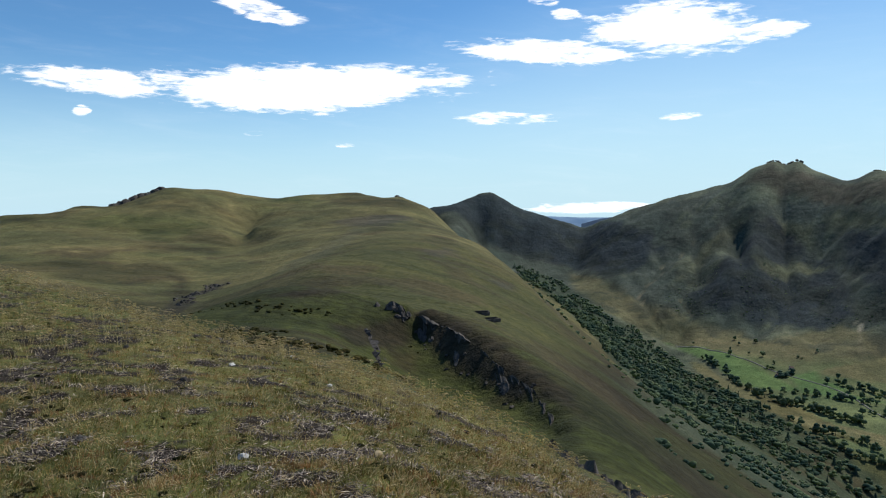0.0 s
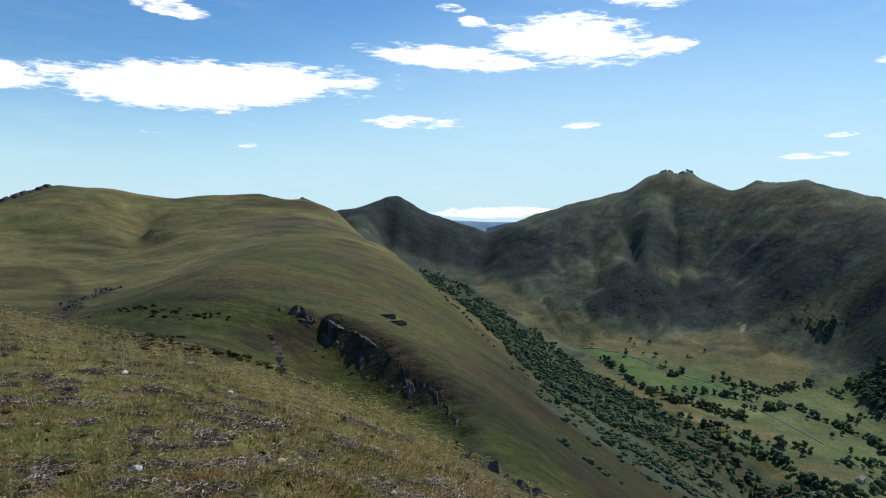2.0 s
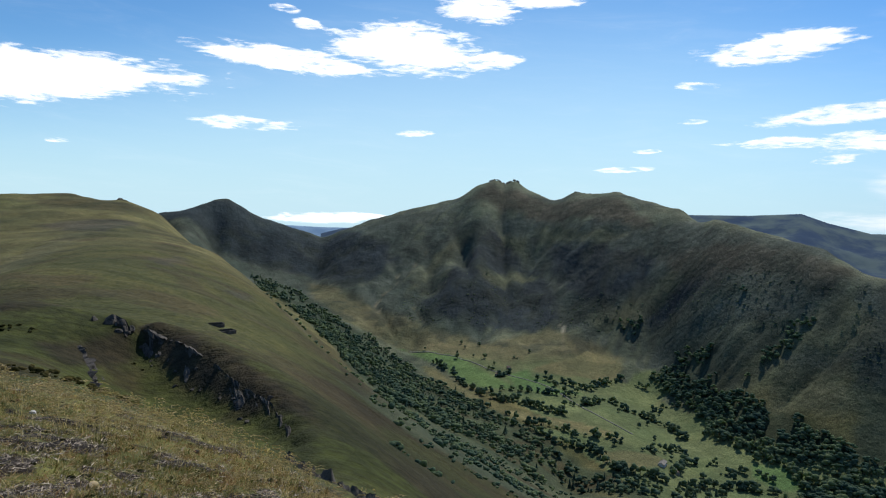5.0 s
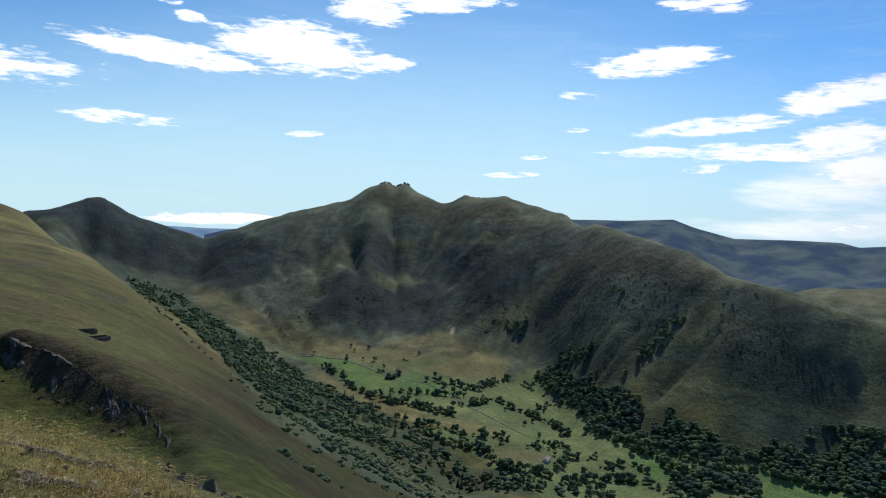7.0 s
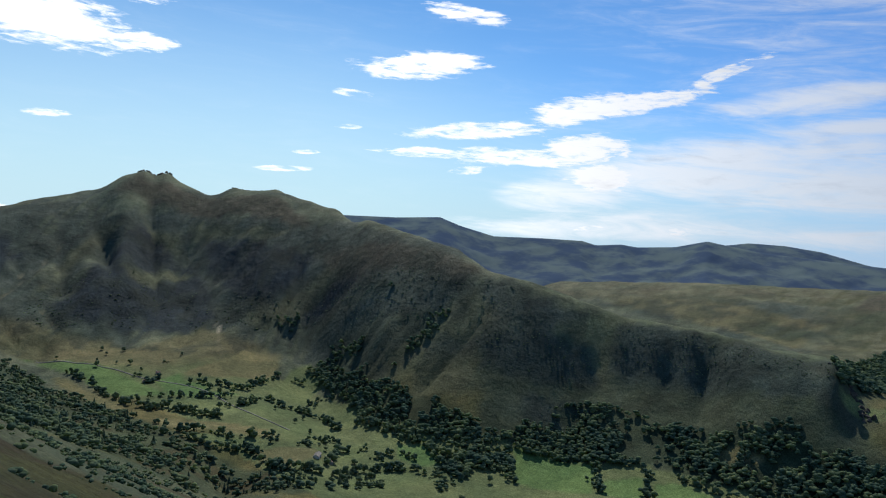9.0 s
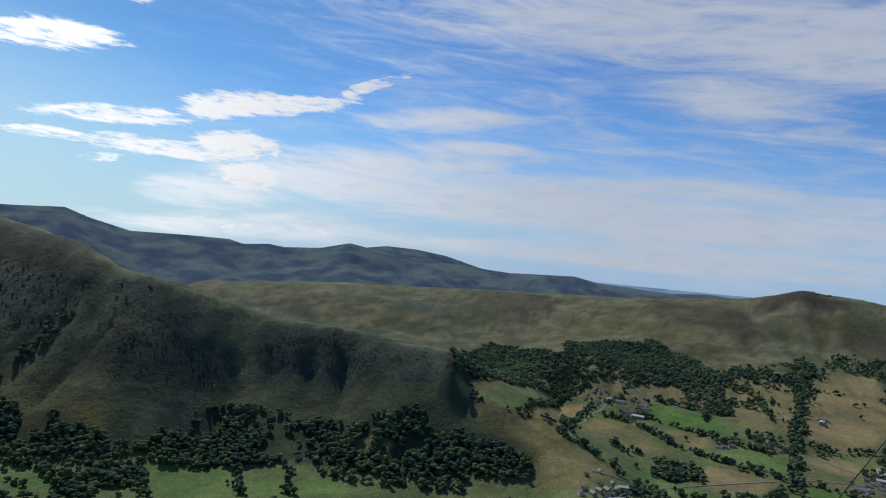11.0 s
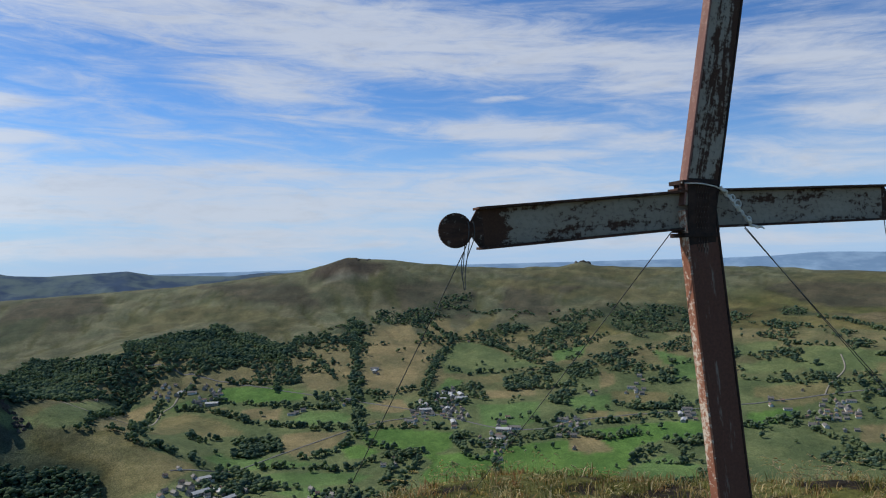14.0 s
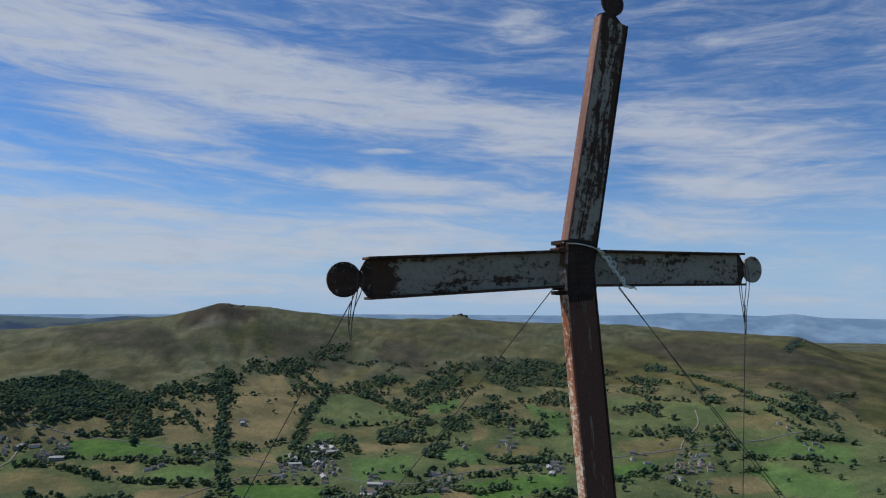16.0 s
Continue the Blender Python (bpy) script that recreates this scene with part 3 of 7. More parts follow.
# summit slopes toned dark because they are backlit
cover("heath", (828, 1837), (880, 1767), (927, 1696), (960, 1611), (1041, 1495), (998, 1328), (916, 1534), (834, 1669), (738, 1777))
# cloud shadow on the spur put into the ground tone, along with scrub gullies
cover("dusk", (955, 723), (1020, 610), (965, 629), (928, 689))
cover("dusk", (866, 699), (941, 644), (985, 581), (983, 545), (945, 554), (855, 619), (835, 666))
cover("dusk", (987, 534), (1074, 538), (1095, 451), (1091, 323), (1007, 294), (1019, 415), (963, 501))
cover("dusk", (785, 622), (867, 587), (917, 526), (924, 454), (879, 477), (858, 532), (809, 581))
cover("pale", (800, 852), (865, 814), (927, 760), (934, 717), (873, 711), (837, 761), (781, 791), (761, 847))
cover("pale", (791, 763), (839, 726), (825, 657), (838, 615), (772, 653), (756, 727))
cover("heath", (954, 1249), (979, 1092), (983, 935), (981, 794), (930, 813), (923, 946), (910, 1077))
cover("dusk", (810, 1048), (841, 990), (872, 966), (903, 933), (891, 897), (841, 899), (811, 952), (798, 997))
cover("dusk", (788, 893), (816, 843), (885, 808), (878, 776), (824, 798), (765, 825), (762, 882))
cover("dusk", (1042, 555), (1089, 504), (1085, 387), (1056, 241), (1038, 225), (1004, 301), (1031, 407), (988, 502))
# lower spur slope, toned down for the cloud shadow over it
cover("wold", (849, 683), (894, 590), (968, 509), (1023, 403), (1000, 300), (1029, 223), (992, 129), (973, 102), (926, 117), (866, 294), (795, 442), (724, 569))
cover("pale", (1004, 578), (1033, 550), (993, 534), (952, 525), (971, 551))
cover("dry", (1926, 1068), (1882, 808), (1758, 480), (1994, 484), (2103, 762), (2104, 983))
cover("scrub", (1888, 679), (1953, 604), (1887, 487), (1811, 496), (1833, 611))
cover("dry", (1514, 66), (1580, -78), (1389, -31), (1094, 111), (1032, 137), (1041, 173), (1110, 169))
cover("heath", (2462, 428), (2446, 242), (2223, 189), (2121, 327), (2147, 474))
cover("scrub", (2138, 430), (2171, 335), (2001, 350), (1893, 419), (1974, 449))
cover("scrub", (1941, 577), (1928, 501), (1845, 468), (1861, 554))
cover("dry", (2106, 165), (2210, -20), (2019, -186), (1861, -288), (1731, -212), (1954, -119), (1966, 27), (1815, 117))
cover("heath", (2536, -5), (2210, -345), (1960, -368), (2087, -193))
cover("rock", (2376, -410), (2355, -484), (2264, -540), (2197, -617), (2159, -514), (2232, -384))
cover("scree", (2238, -441), (2179, -529), (2140, -536), (2187, -412))
cover("heath", (2090, -604), (2126, -802), (1955, -825), (1737, -715), (1805, -551))
cover("heath", (2031, -952), (1934, -1055), (1706, -962), (1714, -834), (1830, -831))
cover("dry", (2184, -902), (1995, -1055), (1816, -1232), (1709, -1380), (1586, -1319), (1698, -1151), (1888, -998), (2056, -887))
cover("dry", (2236, -1008), (2191, -1250), (2057, -1515), (1890, -1528), (1909, -1295), (2041, -1122))
cover("heath", (1958, -1035), (1868, -1144), (1850, -1054))
cover("heath", (1617, -1568), (1564, -1903), (1110, -1930), (1174, -1634), (1325, -1502))
cover("dry", (1673, -1720), (1691, -1920), (1421, -2120), (1403, -1956), (1581, -1672))
cover("moor", (1275, -1444), (1137, -1582), (1059, -1841), (830, -1437), (926, -1429), (1080, -1404))
cover("dark", (1319, -1913), (1934, -3164), (1277, -1877))
cover("spur", (-35, 111), (-36, 133), (-27, 131), (-2, 114), (-5, 104), (-30, 94))
cover("lush", (-24, 111), (-16, 117), (-16, 112), (-22, 104))
cover("heather", (-30, 119), (-23, 127), (-18, 124), (-23, 116))
cover("heather", (-16, 104), (-7, 115), (-5, 110), (-12, 96))
cover("lush", (-4, 111), (-1, 104), (2, 92), (3, 82), (-1, 86), (-4, 99))
cover("heather", (-4, 118), (2, 110), (8, 98), (12, 85), (14, 76), (14, 70), (11, 79), (6, 95), (-1, 111))
cover("lush", (14, 66), (18, 66), (21, 63), (21, 59), (12, 43), (12, 52), (12, 64))
cover("bracken", (61, 202), (95, 258), (143, 298))
cover("bracken", (27, 185), (48, 232), (65, 231), (102, 289), (54, 189))
cover("meadow", (1, 298), (21, 320), (45, 326), (84, 341), (39, 266), (12, 237))
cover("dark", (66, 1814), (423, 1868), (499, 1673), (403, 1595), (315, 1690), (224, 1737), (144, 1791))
cover("heath", (-165, 1035), (-98, 1080), (-49, 1076), (-80, 878))
cover("heath", (-16, 532), (3, 604), (10, 565), (-7, 484))
cover("heath", (24, 413), (45, 463), (37, 411))
cover("dry", (-106, 364), (-128, 585), (-111, 864), (-85, 934), (-88, 583))
cover("heather", (-227, 590), (-207, 580), (-167, 459), (-178, 469))
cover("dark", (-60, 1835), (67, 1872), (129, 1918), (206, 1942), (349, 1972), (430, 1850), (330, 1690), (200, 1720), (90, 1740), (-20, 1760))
cover("wold", (253, 1005), (191, 649), (203, 601), (287, 642), (335, 647), (400, 663), (415, 577), (134, 257), (111, 253), (89, 245), (75, 242), (179, 688))
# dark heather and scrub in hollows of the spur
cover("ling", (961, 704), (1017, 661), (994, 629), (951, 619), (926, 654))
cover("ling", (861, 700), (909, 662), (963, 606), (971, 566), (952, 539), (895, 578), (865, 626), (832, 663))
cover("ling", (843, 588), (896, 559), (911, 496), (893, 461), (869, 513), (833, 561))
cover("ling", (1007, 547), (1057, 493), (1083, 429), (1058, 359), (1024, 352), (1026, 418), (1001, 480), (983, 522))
# fields: upper valley
field("green", (387, 1239), (434, 1205), (480, 1146), (482, 1088), (486, 1029), (494, 965), (467, 968), (430, 990), (426, 1073), (432, 1116), (424, 1148), (406, 1215))
field("dry", (401, 1140), (415, 1109), (410, 1033), (416, 957), (412, 907), (398, 915), (388, 975), (387, 1070))
field("green", (507, 1032), (555, 1045), (543, 1012), (561, 977), (552, 944), (592, 924), (531, 924), (492, 959))
field("dry", (569, 1051), (635, 1069), (720, 1111), (725, 1042), (726, 1018), (699, 995), (653, 969), (637, 996), (582, 1014), (559, 1031))
field("pasture", (641, 934), (697, 966), (731, 999), (772, 1004), (759, 963), (748, 911), (716, 913), (677, 876), (658, 896), (637, 911))
field("pasture", (465, 943), (514, 928), (544, 879), (535, 840), (500, 852), (481, 902))
field("pasture", (528, 828), (590, 872), (614, 863), (634, 832), (576, 809), (523, 799))
field("hay", (430, 861), (463, 834), (508, 804), (529, 767), (529, 741), (506, 758), (470, 783), (434, 810), (412, 834))
field("pasture", (428, 791), (462, 770), (494, 754), (493, 725), (458, 750), (426, 765))
field("pasture", (540, 750), (558, 783), (640, 826), (632, 778), (610, 725), (556, 704), (525, 711))
field("hay", (478, 715), (506, 708), (552, 688), (543, 665), (484, 652), (465, 683))
field("pasture", (679, 843), (713, 813), (699, 760), (666, 734), (648, 772))
field("pasture", (658, 707), (682, 696), (690, 668), (661, 653), (637, 673))
field("green", (673, 646), (691, 625), (675, 588), (652, 615))
field("pasture", (518, 602), (567, 611), (617, 590), (621, 551), (497, 578))
field("green", (767, 552), (804, 532), (825, 502), (792, 474), (731, 510))
field("pasture", (604, 706), (633, 696), (602, 661), (552, 654))
field("green", (661, 661), (679, 632), (665, 580), (642, 596), (635, 633))
field("green", (763, 545), (799, 514), (805, 446), (734, 410), (699, 494))
field("green", (776, 421), (820, 391), (764, 358), (738, 400))
field("green", (816, 370), (839, 354), (840, 304), (807, 301), (771, 347))
field("hay", (935, 333), (939, 284), (921, 286), (901, 351))
# fields: main valley
field("pasture", (1066, 232), (1110, 214), (1071, 211), (1093, 197), (1065, 181), (1052, 214), (1048, 228))
field("pasture", (1124, 187), (1344, 136), (1438, 85), (1419, 94), (1205, 122), (1081, 129), (1065, 171), (1085, 192))
field("tan", (1072, 115), (1113, 113), (1388, 102), (1389, 72), (1381, 47), (1356, 56), (1206, 80), (1081, 76))
field("pasture", (1135, 76), (1359, 61), (1367, 42), (1319, 50), (1239, 63), (1099, 66))
field("hay", (1019, 146), (1052, 115), (1050, 74), (1017, 68), (1014, 32), (1010, -5), (984, -12), (938, 10), (906, 30), (913, 69), (930, 154), (947, 144), (959, 92), (981, 87), (998, 103))
field("hay", (1102, 54), (1302, 40), (1318, 2), (1269, -45), (1211, -70), (1175, -91), (1164, -32), (1202, 2))
field("green", (1367, 27), (1367, -9), (1347, -18), (1340, 12), (1345, 29))
field("bright", (1393, -51), (1402, -83), (1376, -167), (1336, -209), (1293, -197), (1307, -117), (1344, -59))
field("hay", (1463, 43), (1482, 0), (1446, 1), (1433, 38))
field("tan", (1462, 1), (1475, -66), (1421, -74), (1412, -30), (1417, -4))
field("hay", (1493, -27), (1516, -68), (1509, -119), (1480, -122), (1473, -43))
field("tan", (1444, -216), (1417, -275), (1348, -277), (1322, -255), (1356, -218))
field("tan", (1538, -218), (1578, -255), (1489, -247), (1463, -224))
field("tan", (1549, -314), (1550, -350), (1387, -312), (1399, -296), (1466, -294))
field("tan", (1618, -409), (1617, -506), (1531, -519), (1418, -480), (1341, -430), (1269, -378), (1264, -339), (1319, -321), (1457, -349), (1556, -377))
field("tan", (1748, -443), (1746, -547), (1594, -527), (1597, -404))
field("pasture", (1544, -579), (1577, -634), (1517, -665), (1450, -676), (1312, -699), (1339, -624), (1338, -542), (1350, -498), (1411, -503))
field("hay", (1733, -730), (1751, -794), (1669, -733), (1600, -629), (1625, -617))
field("tan", (1781, -613), (1756, -660), (1651, -627), (1615, -577), (1691, -574))
field("tan", (1214, -294), (1246, -345), (1229, -366), (1180, -367), (1166, -342), (1189, -303))
field("hay", (1155, -285), (1142, -325), (1090, -357), (1082, -345), (1121, -271))
field("green", (1201, -163), (1232, -197), (1216, -244), (1185, -262), (1154, -250), (1158, -223), (1163, -186))
field("tan", (1284, -90), (1280, -124), (1261, -157), (1208, -145), (1239, -101))
field("hay", (1326, -38), (1298, -76), (1276, -80), (1301, -37))
field("tan", (1139, -141), (1133, -190), (1114, -237), (1084, -239), (1044, -200), (1023, -154), (1059, -130))
field("green", (1049, -21), (1097, -46), (1071, -53), (1056, -93), (999, -159), (970, -193), (987, -149), (1000, -88), (1007, -53), (1034, -36))
field("green", (972, -93), (968, -130), (941, -187), (911, -226), (890, -206), (890, -169), (912, -108))
field("green", (889, -98), (898, -135), (886, -169), (846, -147), (864, -116))
field("bright", (1089, -263), (1098, -303), (1062, -348), (1034, -389), (965, -358), (953, -328), (988, -306), (1014, -270), (1059, -251))
field("bright", (1039, -212), (1045, -243), (999, -262), (983, -245), (983, -212))
field("bright", (956, -312), (934, -372), (890, -378), (825, -373), (785, -355), (815, -265), (886, -289), (924, -318))
field("bright", (907, -361), (935, -433), (926, -518), (875, -613), (833, -583), (797, -541), (778, -512), (810, -389), (865, -391))
field("tan", (934, -531), (927, -574), (893, -566), (855, -564), (864, -525), (881, -510))
field("bright", (946, -576), (940, -670), (923, -737), (902, -755), (849, -710), (861, -650), (857, -601), (889, -577))
field("green", (795, -548), (808, -583), (817, -625), (778, -619), (771, -640), (724, -600), (752, -526))
field("green", (1150, -481), (1124, -586), (1027, -535), (1006, -466), (1034, -441))
field("hay", (1109, -722), (1058, -801), (1023, -796), (1012, -754), (1054, -697))
field("hay", (1027, -616), (1034, -672), (985, -640), (990, -603))
field("hay", (1018, -673), (974, -736), (974, -643))
field("green", (1122, -629), (1096, -714), (1021, -664), (1048, -618))
field("hay", (1319, -516), (1314, -600), (1269, -590), (1256, -537))
field("tan", (1225, -524), (1187, -608), (1159, -605), (1174, -513))
field("green", (1326, -489), (1301, -515), (1240, -474), (1265, -449))
field("tan", (1231, -778), (1184, -784), (1143, -757), (1128, -718))
field("green", (1396, -758), (1405, -860), (1328, -800), (1327, -733))
field("green", (1280, -943), (1170, -964), (1149, -933), (1188, -900))
field("pasture", (1059, -847), (1068, -890), (982, -817), (994, -794))
field("pasture", (1029, -1084), (1094, -1170), (1049, -1203), (971, -1226), (936, -1204), (920, -1160), (966, -1091), (993, -1068))
field("hay", (942, -1172), (900, -1248), (853, -1256), (831, -1213), (911, -1148))
field("green", (864, -1103), (848, -1174), (804, -1190), (722, -1233), (664, -1133), (758, -1134), (833, -1092))
field("green", (784, -1026), (795, -1098), (619, -1054), (573, -974), (721, -994))
field("tan", (790, -953), (770, -1035), (709, -1003), (741, -893))
field("hay", (995, -946), (939, -1060), (902, -1031), (892, -978), (896, -928), (965, -917))
field("pasture", (1099, -1009), (1066, -1092), (1021, -1091), (1003, -1049), (1061, -981))
field("bright", (908, -850), (892, -937), (847, -864), (852, -798))
field("pasture", (1206, -1100), (1162, -1174), (1105, -1100), (1143, -1042))
field("pasture", (911, -1148), (824, -1219), (805, -1175), (846, -1109))
field("green", (1183, -926), (1141, -950), (1080, -898), (1099, -859))
# hedges and rows of trees
hedge(9, (424, 1148), (429, 1082), (422, 993), (426, 938), (441, 912))
hedge(20, (429, 905), (449, 910), (477, 875), (486, 843), (506, 831))
hedge(5, (433, 954), (473, 960), (531, 924), (570, 905))
hedge(12, (561, 986), (587, 967), (602, 940), (638, 963), (705, 987))
hedge(15, (542, 860), (609, 902), (624, 862), (652, 844), (654, 811), (637, 759))
hedge(9, (410, 847), (428, 799), (467, 780), (510, 752), (527, 726))
hedge(14, (397, 803), (416, 776), (431, 744), (472, 732), (481, 696))
hedge(7, (542, 709), (606, 721), (604, 706))
hedge(16, (470, 690), (476, 642), (516, 620), (575, 620), (624, 605))
hedge(14, (757, 960), (727, 871), (705, 785), (676, 748), (682, 675), (681, 635), (685, 592))
hedge(10, (673, 871), (705, 877), (717, 858))
hedge(8, (706, 966), (730, 955))
hedge(8, (486, 1029), (507, 1032), (523, 1038))
hedge(9, (603, 651), (647, 648), (647, 610), (668, 560))
hedge(16, (677, 586), (697, 560), (733, 533), (722, 514))
hedge(9, (529, 642), (576, 684), (625, 676))
hedge(9, (700, 683), (683, 656))
hedge(14, (672, 673), (687, 633), (677, 584), (715, 523))
hedge(16, (755, 551), (698, 499))
hedge(14, (817, 453), (739, 402))
hedge(12, (837, 391), (769, 354))
hedge(14, (848, 358), (849, 296), (872, 259), (887, 166))
hedge(12, (690, 693), (714, 635), (755, 564))
hedge(12, (1074, 128), (1169, 119), (1403, 103), (1409, 78))
hedge(12, (1092, 69), (1326, 60), (1375, 37))
hedge(18, (1052, 74), (1025, 60), (1043, 33), (1022, 3), (1029, -16))
hedge(15, (1342, 17), (1306, -37), (1260, -74), (1209, -107), (1161, -176), (1120, -243))
hedge(14, (1338, -53), (1297, -116), (1258, -192), (1232, -248))
hedge(13, (1018, -153), (1020, -195), (1049, -218), (1083, -244))
hedge(14, (1007, -88), (975, -155), (937, -202), (965, -240), (966, -274), (960, -322))
hedge(24, (1826, -410), (1624, -373), (1457, -337), (1262, -291), (1094, -251))
hedge(12, (1116, -270), (1074, -352), (1049, -390))
hedge(9, (1080, -252), (1026, -265), (991, -281))
hedge(10, (1290, -308), (1264, -361), (1289, -424), (1383, -475))
hedge(18, (1784, -599), (1652, -598), (1577, -598), (1493, -545), (1382, -480), (1287, -435), (1236, -406))
hedge(9, (1374, -508), (1339, -537), (1325, -617), (1298, -691))
hedge(14, (1538, -667), (1483, -692), (1351, -693), (1303, -719))
hedge(12, (1246, -454), (1250, -535))
hedge(12, (1025, -386), (972, -370), (925, -364), (901, -391), (865, -388), (824, -380))
hedge(9, (1064, -469), (1056, -530), (1013, -528))
hedge(15, (934, -559), (897, -573), (900, -631), (886, -642))
hedge(14, (839, -610), (846, -647), (836, -704))
hedge(6, (804, -550), (825, -578), (831, -599))
hedge(5, (812, -569), (788, -602), (771, -622))
hedge(16, (795, -618), (800, -638), (771, -627))
hedge(7, (1049, -693), (1014, -702), (989, -758))
hedge(12, (980, -597), (969, -640), (965, -698), (955, -731))
hedge(16, (1716, -265), (1590, -207), (1474, -179), (1348, -161))
hedge(14, (1578, -255), (1471, -273), (1375, -277))
hedge(14, (1423, -79), (1405, -126), (1395, -214))
hedge(9, (1608, -379), (1586, -442))
hedge(10, (1385, 12), (1406, -9), (1483, -33))
hedge(8, (1077, 80), (1073, 109), (1063, 152))
hedge(18, (1134, -23), (1179, 2), (1156, -49))
hedge(12, (894, -99), (936, -82), (968, -62))
hedge(14, (869, -231), (929, -263), (965, -298))
hedge(12, (819, -231), (885, -265), (935, -305))
hedge(12, (949, -25), (996, -57), (975, -85))
hedge(9, (1245, -160), (1255, -201), (1221, -265))
hedge(10, (997, -529), (1027, -575), (1005, -592))
hedge(9, (1034, -955), (986, -994), (953, -1076), (914, -1136))
hedge(12, (943, -1076), (891, -1026), (874, -985))
hedge(12, (922, -1100), (873, -1070), (856, -1034))
hedge(10, (1202, -1179), (1112, -1173), (1049, -1203))
hedge(10, (1137, -1165), (1043, -1091), (994, -1108))
hedge(9, (970, -1208), (919, -1224), (913, -1266), (849, -1241), (777, -1227), (726, -1254))
hedge(14, (1269, -1398), (1140, -1384), (937, -1301), (825, -1272))
hedge(16, (802, -1171), (777, -1227), (731, -1248))
hedge(7, (825, -1010), (820, -1089), (749, -1120), (669, -1141))
hedge(10, (785, -1013), (780, -1076))
hedge(12, (848, -794), (853, -871), (858, -901))
hedge(8, (1168, -914), (1156, -962))
# woods
grove(0.9, (273, 1289), (328, 1265), (365, 1181), (373, 1033), (391, 939), (410, 847), (422, 787), (436, 725), (452, 674), (488, 616), (585, 612), (566, 573), (426, 573), (400, 663), (335, 647), (287, 642), (243, 636), (203, 601), (180, 610), (172, 702), (192, 900), (208, 1143))
grove(0.33, (180, 610), (203, 601), (287, 642), (335, 647), (400, 663), (414, 575))
grove(0.75, (177, 1664), (243, 1597), (271, 1435), (295, 1299), (328, 1265), (279, 1109), (223, 1089), (201, 1106), (194, 1331), (165, 1542))
grove(0.9, (761, 996), (790, 986), (777, 909), (753, 824), (737, 767), (759, 706), (757, 639), (758, 599), (735, 569), (761, 553), (739, 527), (708, 521), (698, 548), (649, 542), (656, 576), (685, 632), (685, 675), (666, 723), (702, 790), (729, 876), (737, 947))
grove(0.35, (811, 1015), (832, 918), (884, 795), (832, 780), (771, 793), (762, 862))
grove(0.3, (800, 1147), (810, 1048), (902, 909), (892, 989))
grove(0.5, (809, 581), (858, 532), (879, 477), (914, 441), (939, 378), (966, 279), (935, 269), (929, 374), (877, 436), (802, 538))
grove(0.93, (911, 449), (944, 408), (959, 333), (962, 285), (964, 237), (996, 196), (996, 130), (982, 95), (933, 95), (914, 159), (871, 296), (848, 361))
grove(0.8, (763, 604), (810, 566), (857, 519), (874, 452), (877, 390), (828, 403), (802, 482), (745, 588))
grove(0.8, (870, 571), (924, 481), (933, 378), (913, 313), (878, 414), (857, 519))
grove(0.85, (944, 400), (953, 321), (989, 201), (959, 151), (928, 187), (905, 270), (879, 358))
grove(1, (1064, 243), (1628, 351), (1705, 328), (1791, 314), (1728, 233), (1542, 122), (1645, 118), (1770, 51), (1817, -42), (1888, -86), (1778, -122), (1747, -160), (1668, -204), (1627, -264), (1599, -195), (1560, -142), (1513, -91), (1478, -32), (1482, 11), (1443, 43), (1425, 63), (1371, 139), (1154, 196), (1091, 228))
grove(0.7, (1713, -244), (1716, -335), (1818, -438), (1689, -428), (1602, -385), (1626, -317), (1650, -255))
grove(0.55, (1871, -571), (1883, -608), (2012, -758), (1965, -811), (1817, -749), (1756, -660), (1759, -598), (1746, -547))
grove(0.9, (1164, -54), (1134, -100), (1157, -130), (1086, -133), (1046, -116), (1084, -54))
grove(0.9, (1285, -598), (1287, -673), (1258, -719), (1282, -785), (1258, -834), (1190, -727), (1164, -653), (1186, -596), (1219, -567))
grove(1, (1101, -576), (1148, -632), (1105, -641), (1071, -629))
grove(0.5, (1676, -153), (1657, -269), (1463, -224), (1474, -179), (1533, -151))
grove(0.45, (991, -19), (1029, -59), (955, -98), (876, -76), (873, -16), (946, -39))
grove(0.9, (1432, -691), (1524, -788), (1592, -889), (1585, -952), (1505, -919), (1420, -807), (1364, -732), (1377, -684))
grove(0.75, (1667, -1047), (1672, -1133), (1628, -1216), (1534, -1257), (1411, -1172), (1383, -1064), (1333, -994), (1336, -949), (1450, -981), (1546, -995))
grove(0.42, (1327, -753), (1409, -875), (1375, -930), (1277, -952), (1185, -939), (1098, -883), (1102, -820), (1164, -786), (1184, -696), (1207, -611), (1258, -600), (1293, -668))
grove(0.8, (1669, -774), (1638, -832), (1584, -796), (1600, -749))
grove(1, (1398, -1406), (1384, -1467), (1273, -1414), (1323, -1363))
grove(0.9, (1035, -1178), (1055, -1227), (1052, -1276), (1004, -1260), (979, -1220))
grove(0.9, (941, -1306), (950, -1392), (876, -1388), (835, -1393), (840, -1329), (888, -1281))
grove(0.8, (951, -1509), (940, -1614), (897, -1509), (920, -1478))
grove(0.8, (1310, -1900), (1412, -2163), (1788, -2926), (1263, -1856))

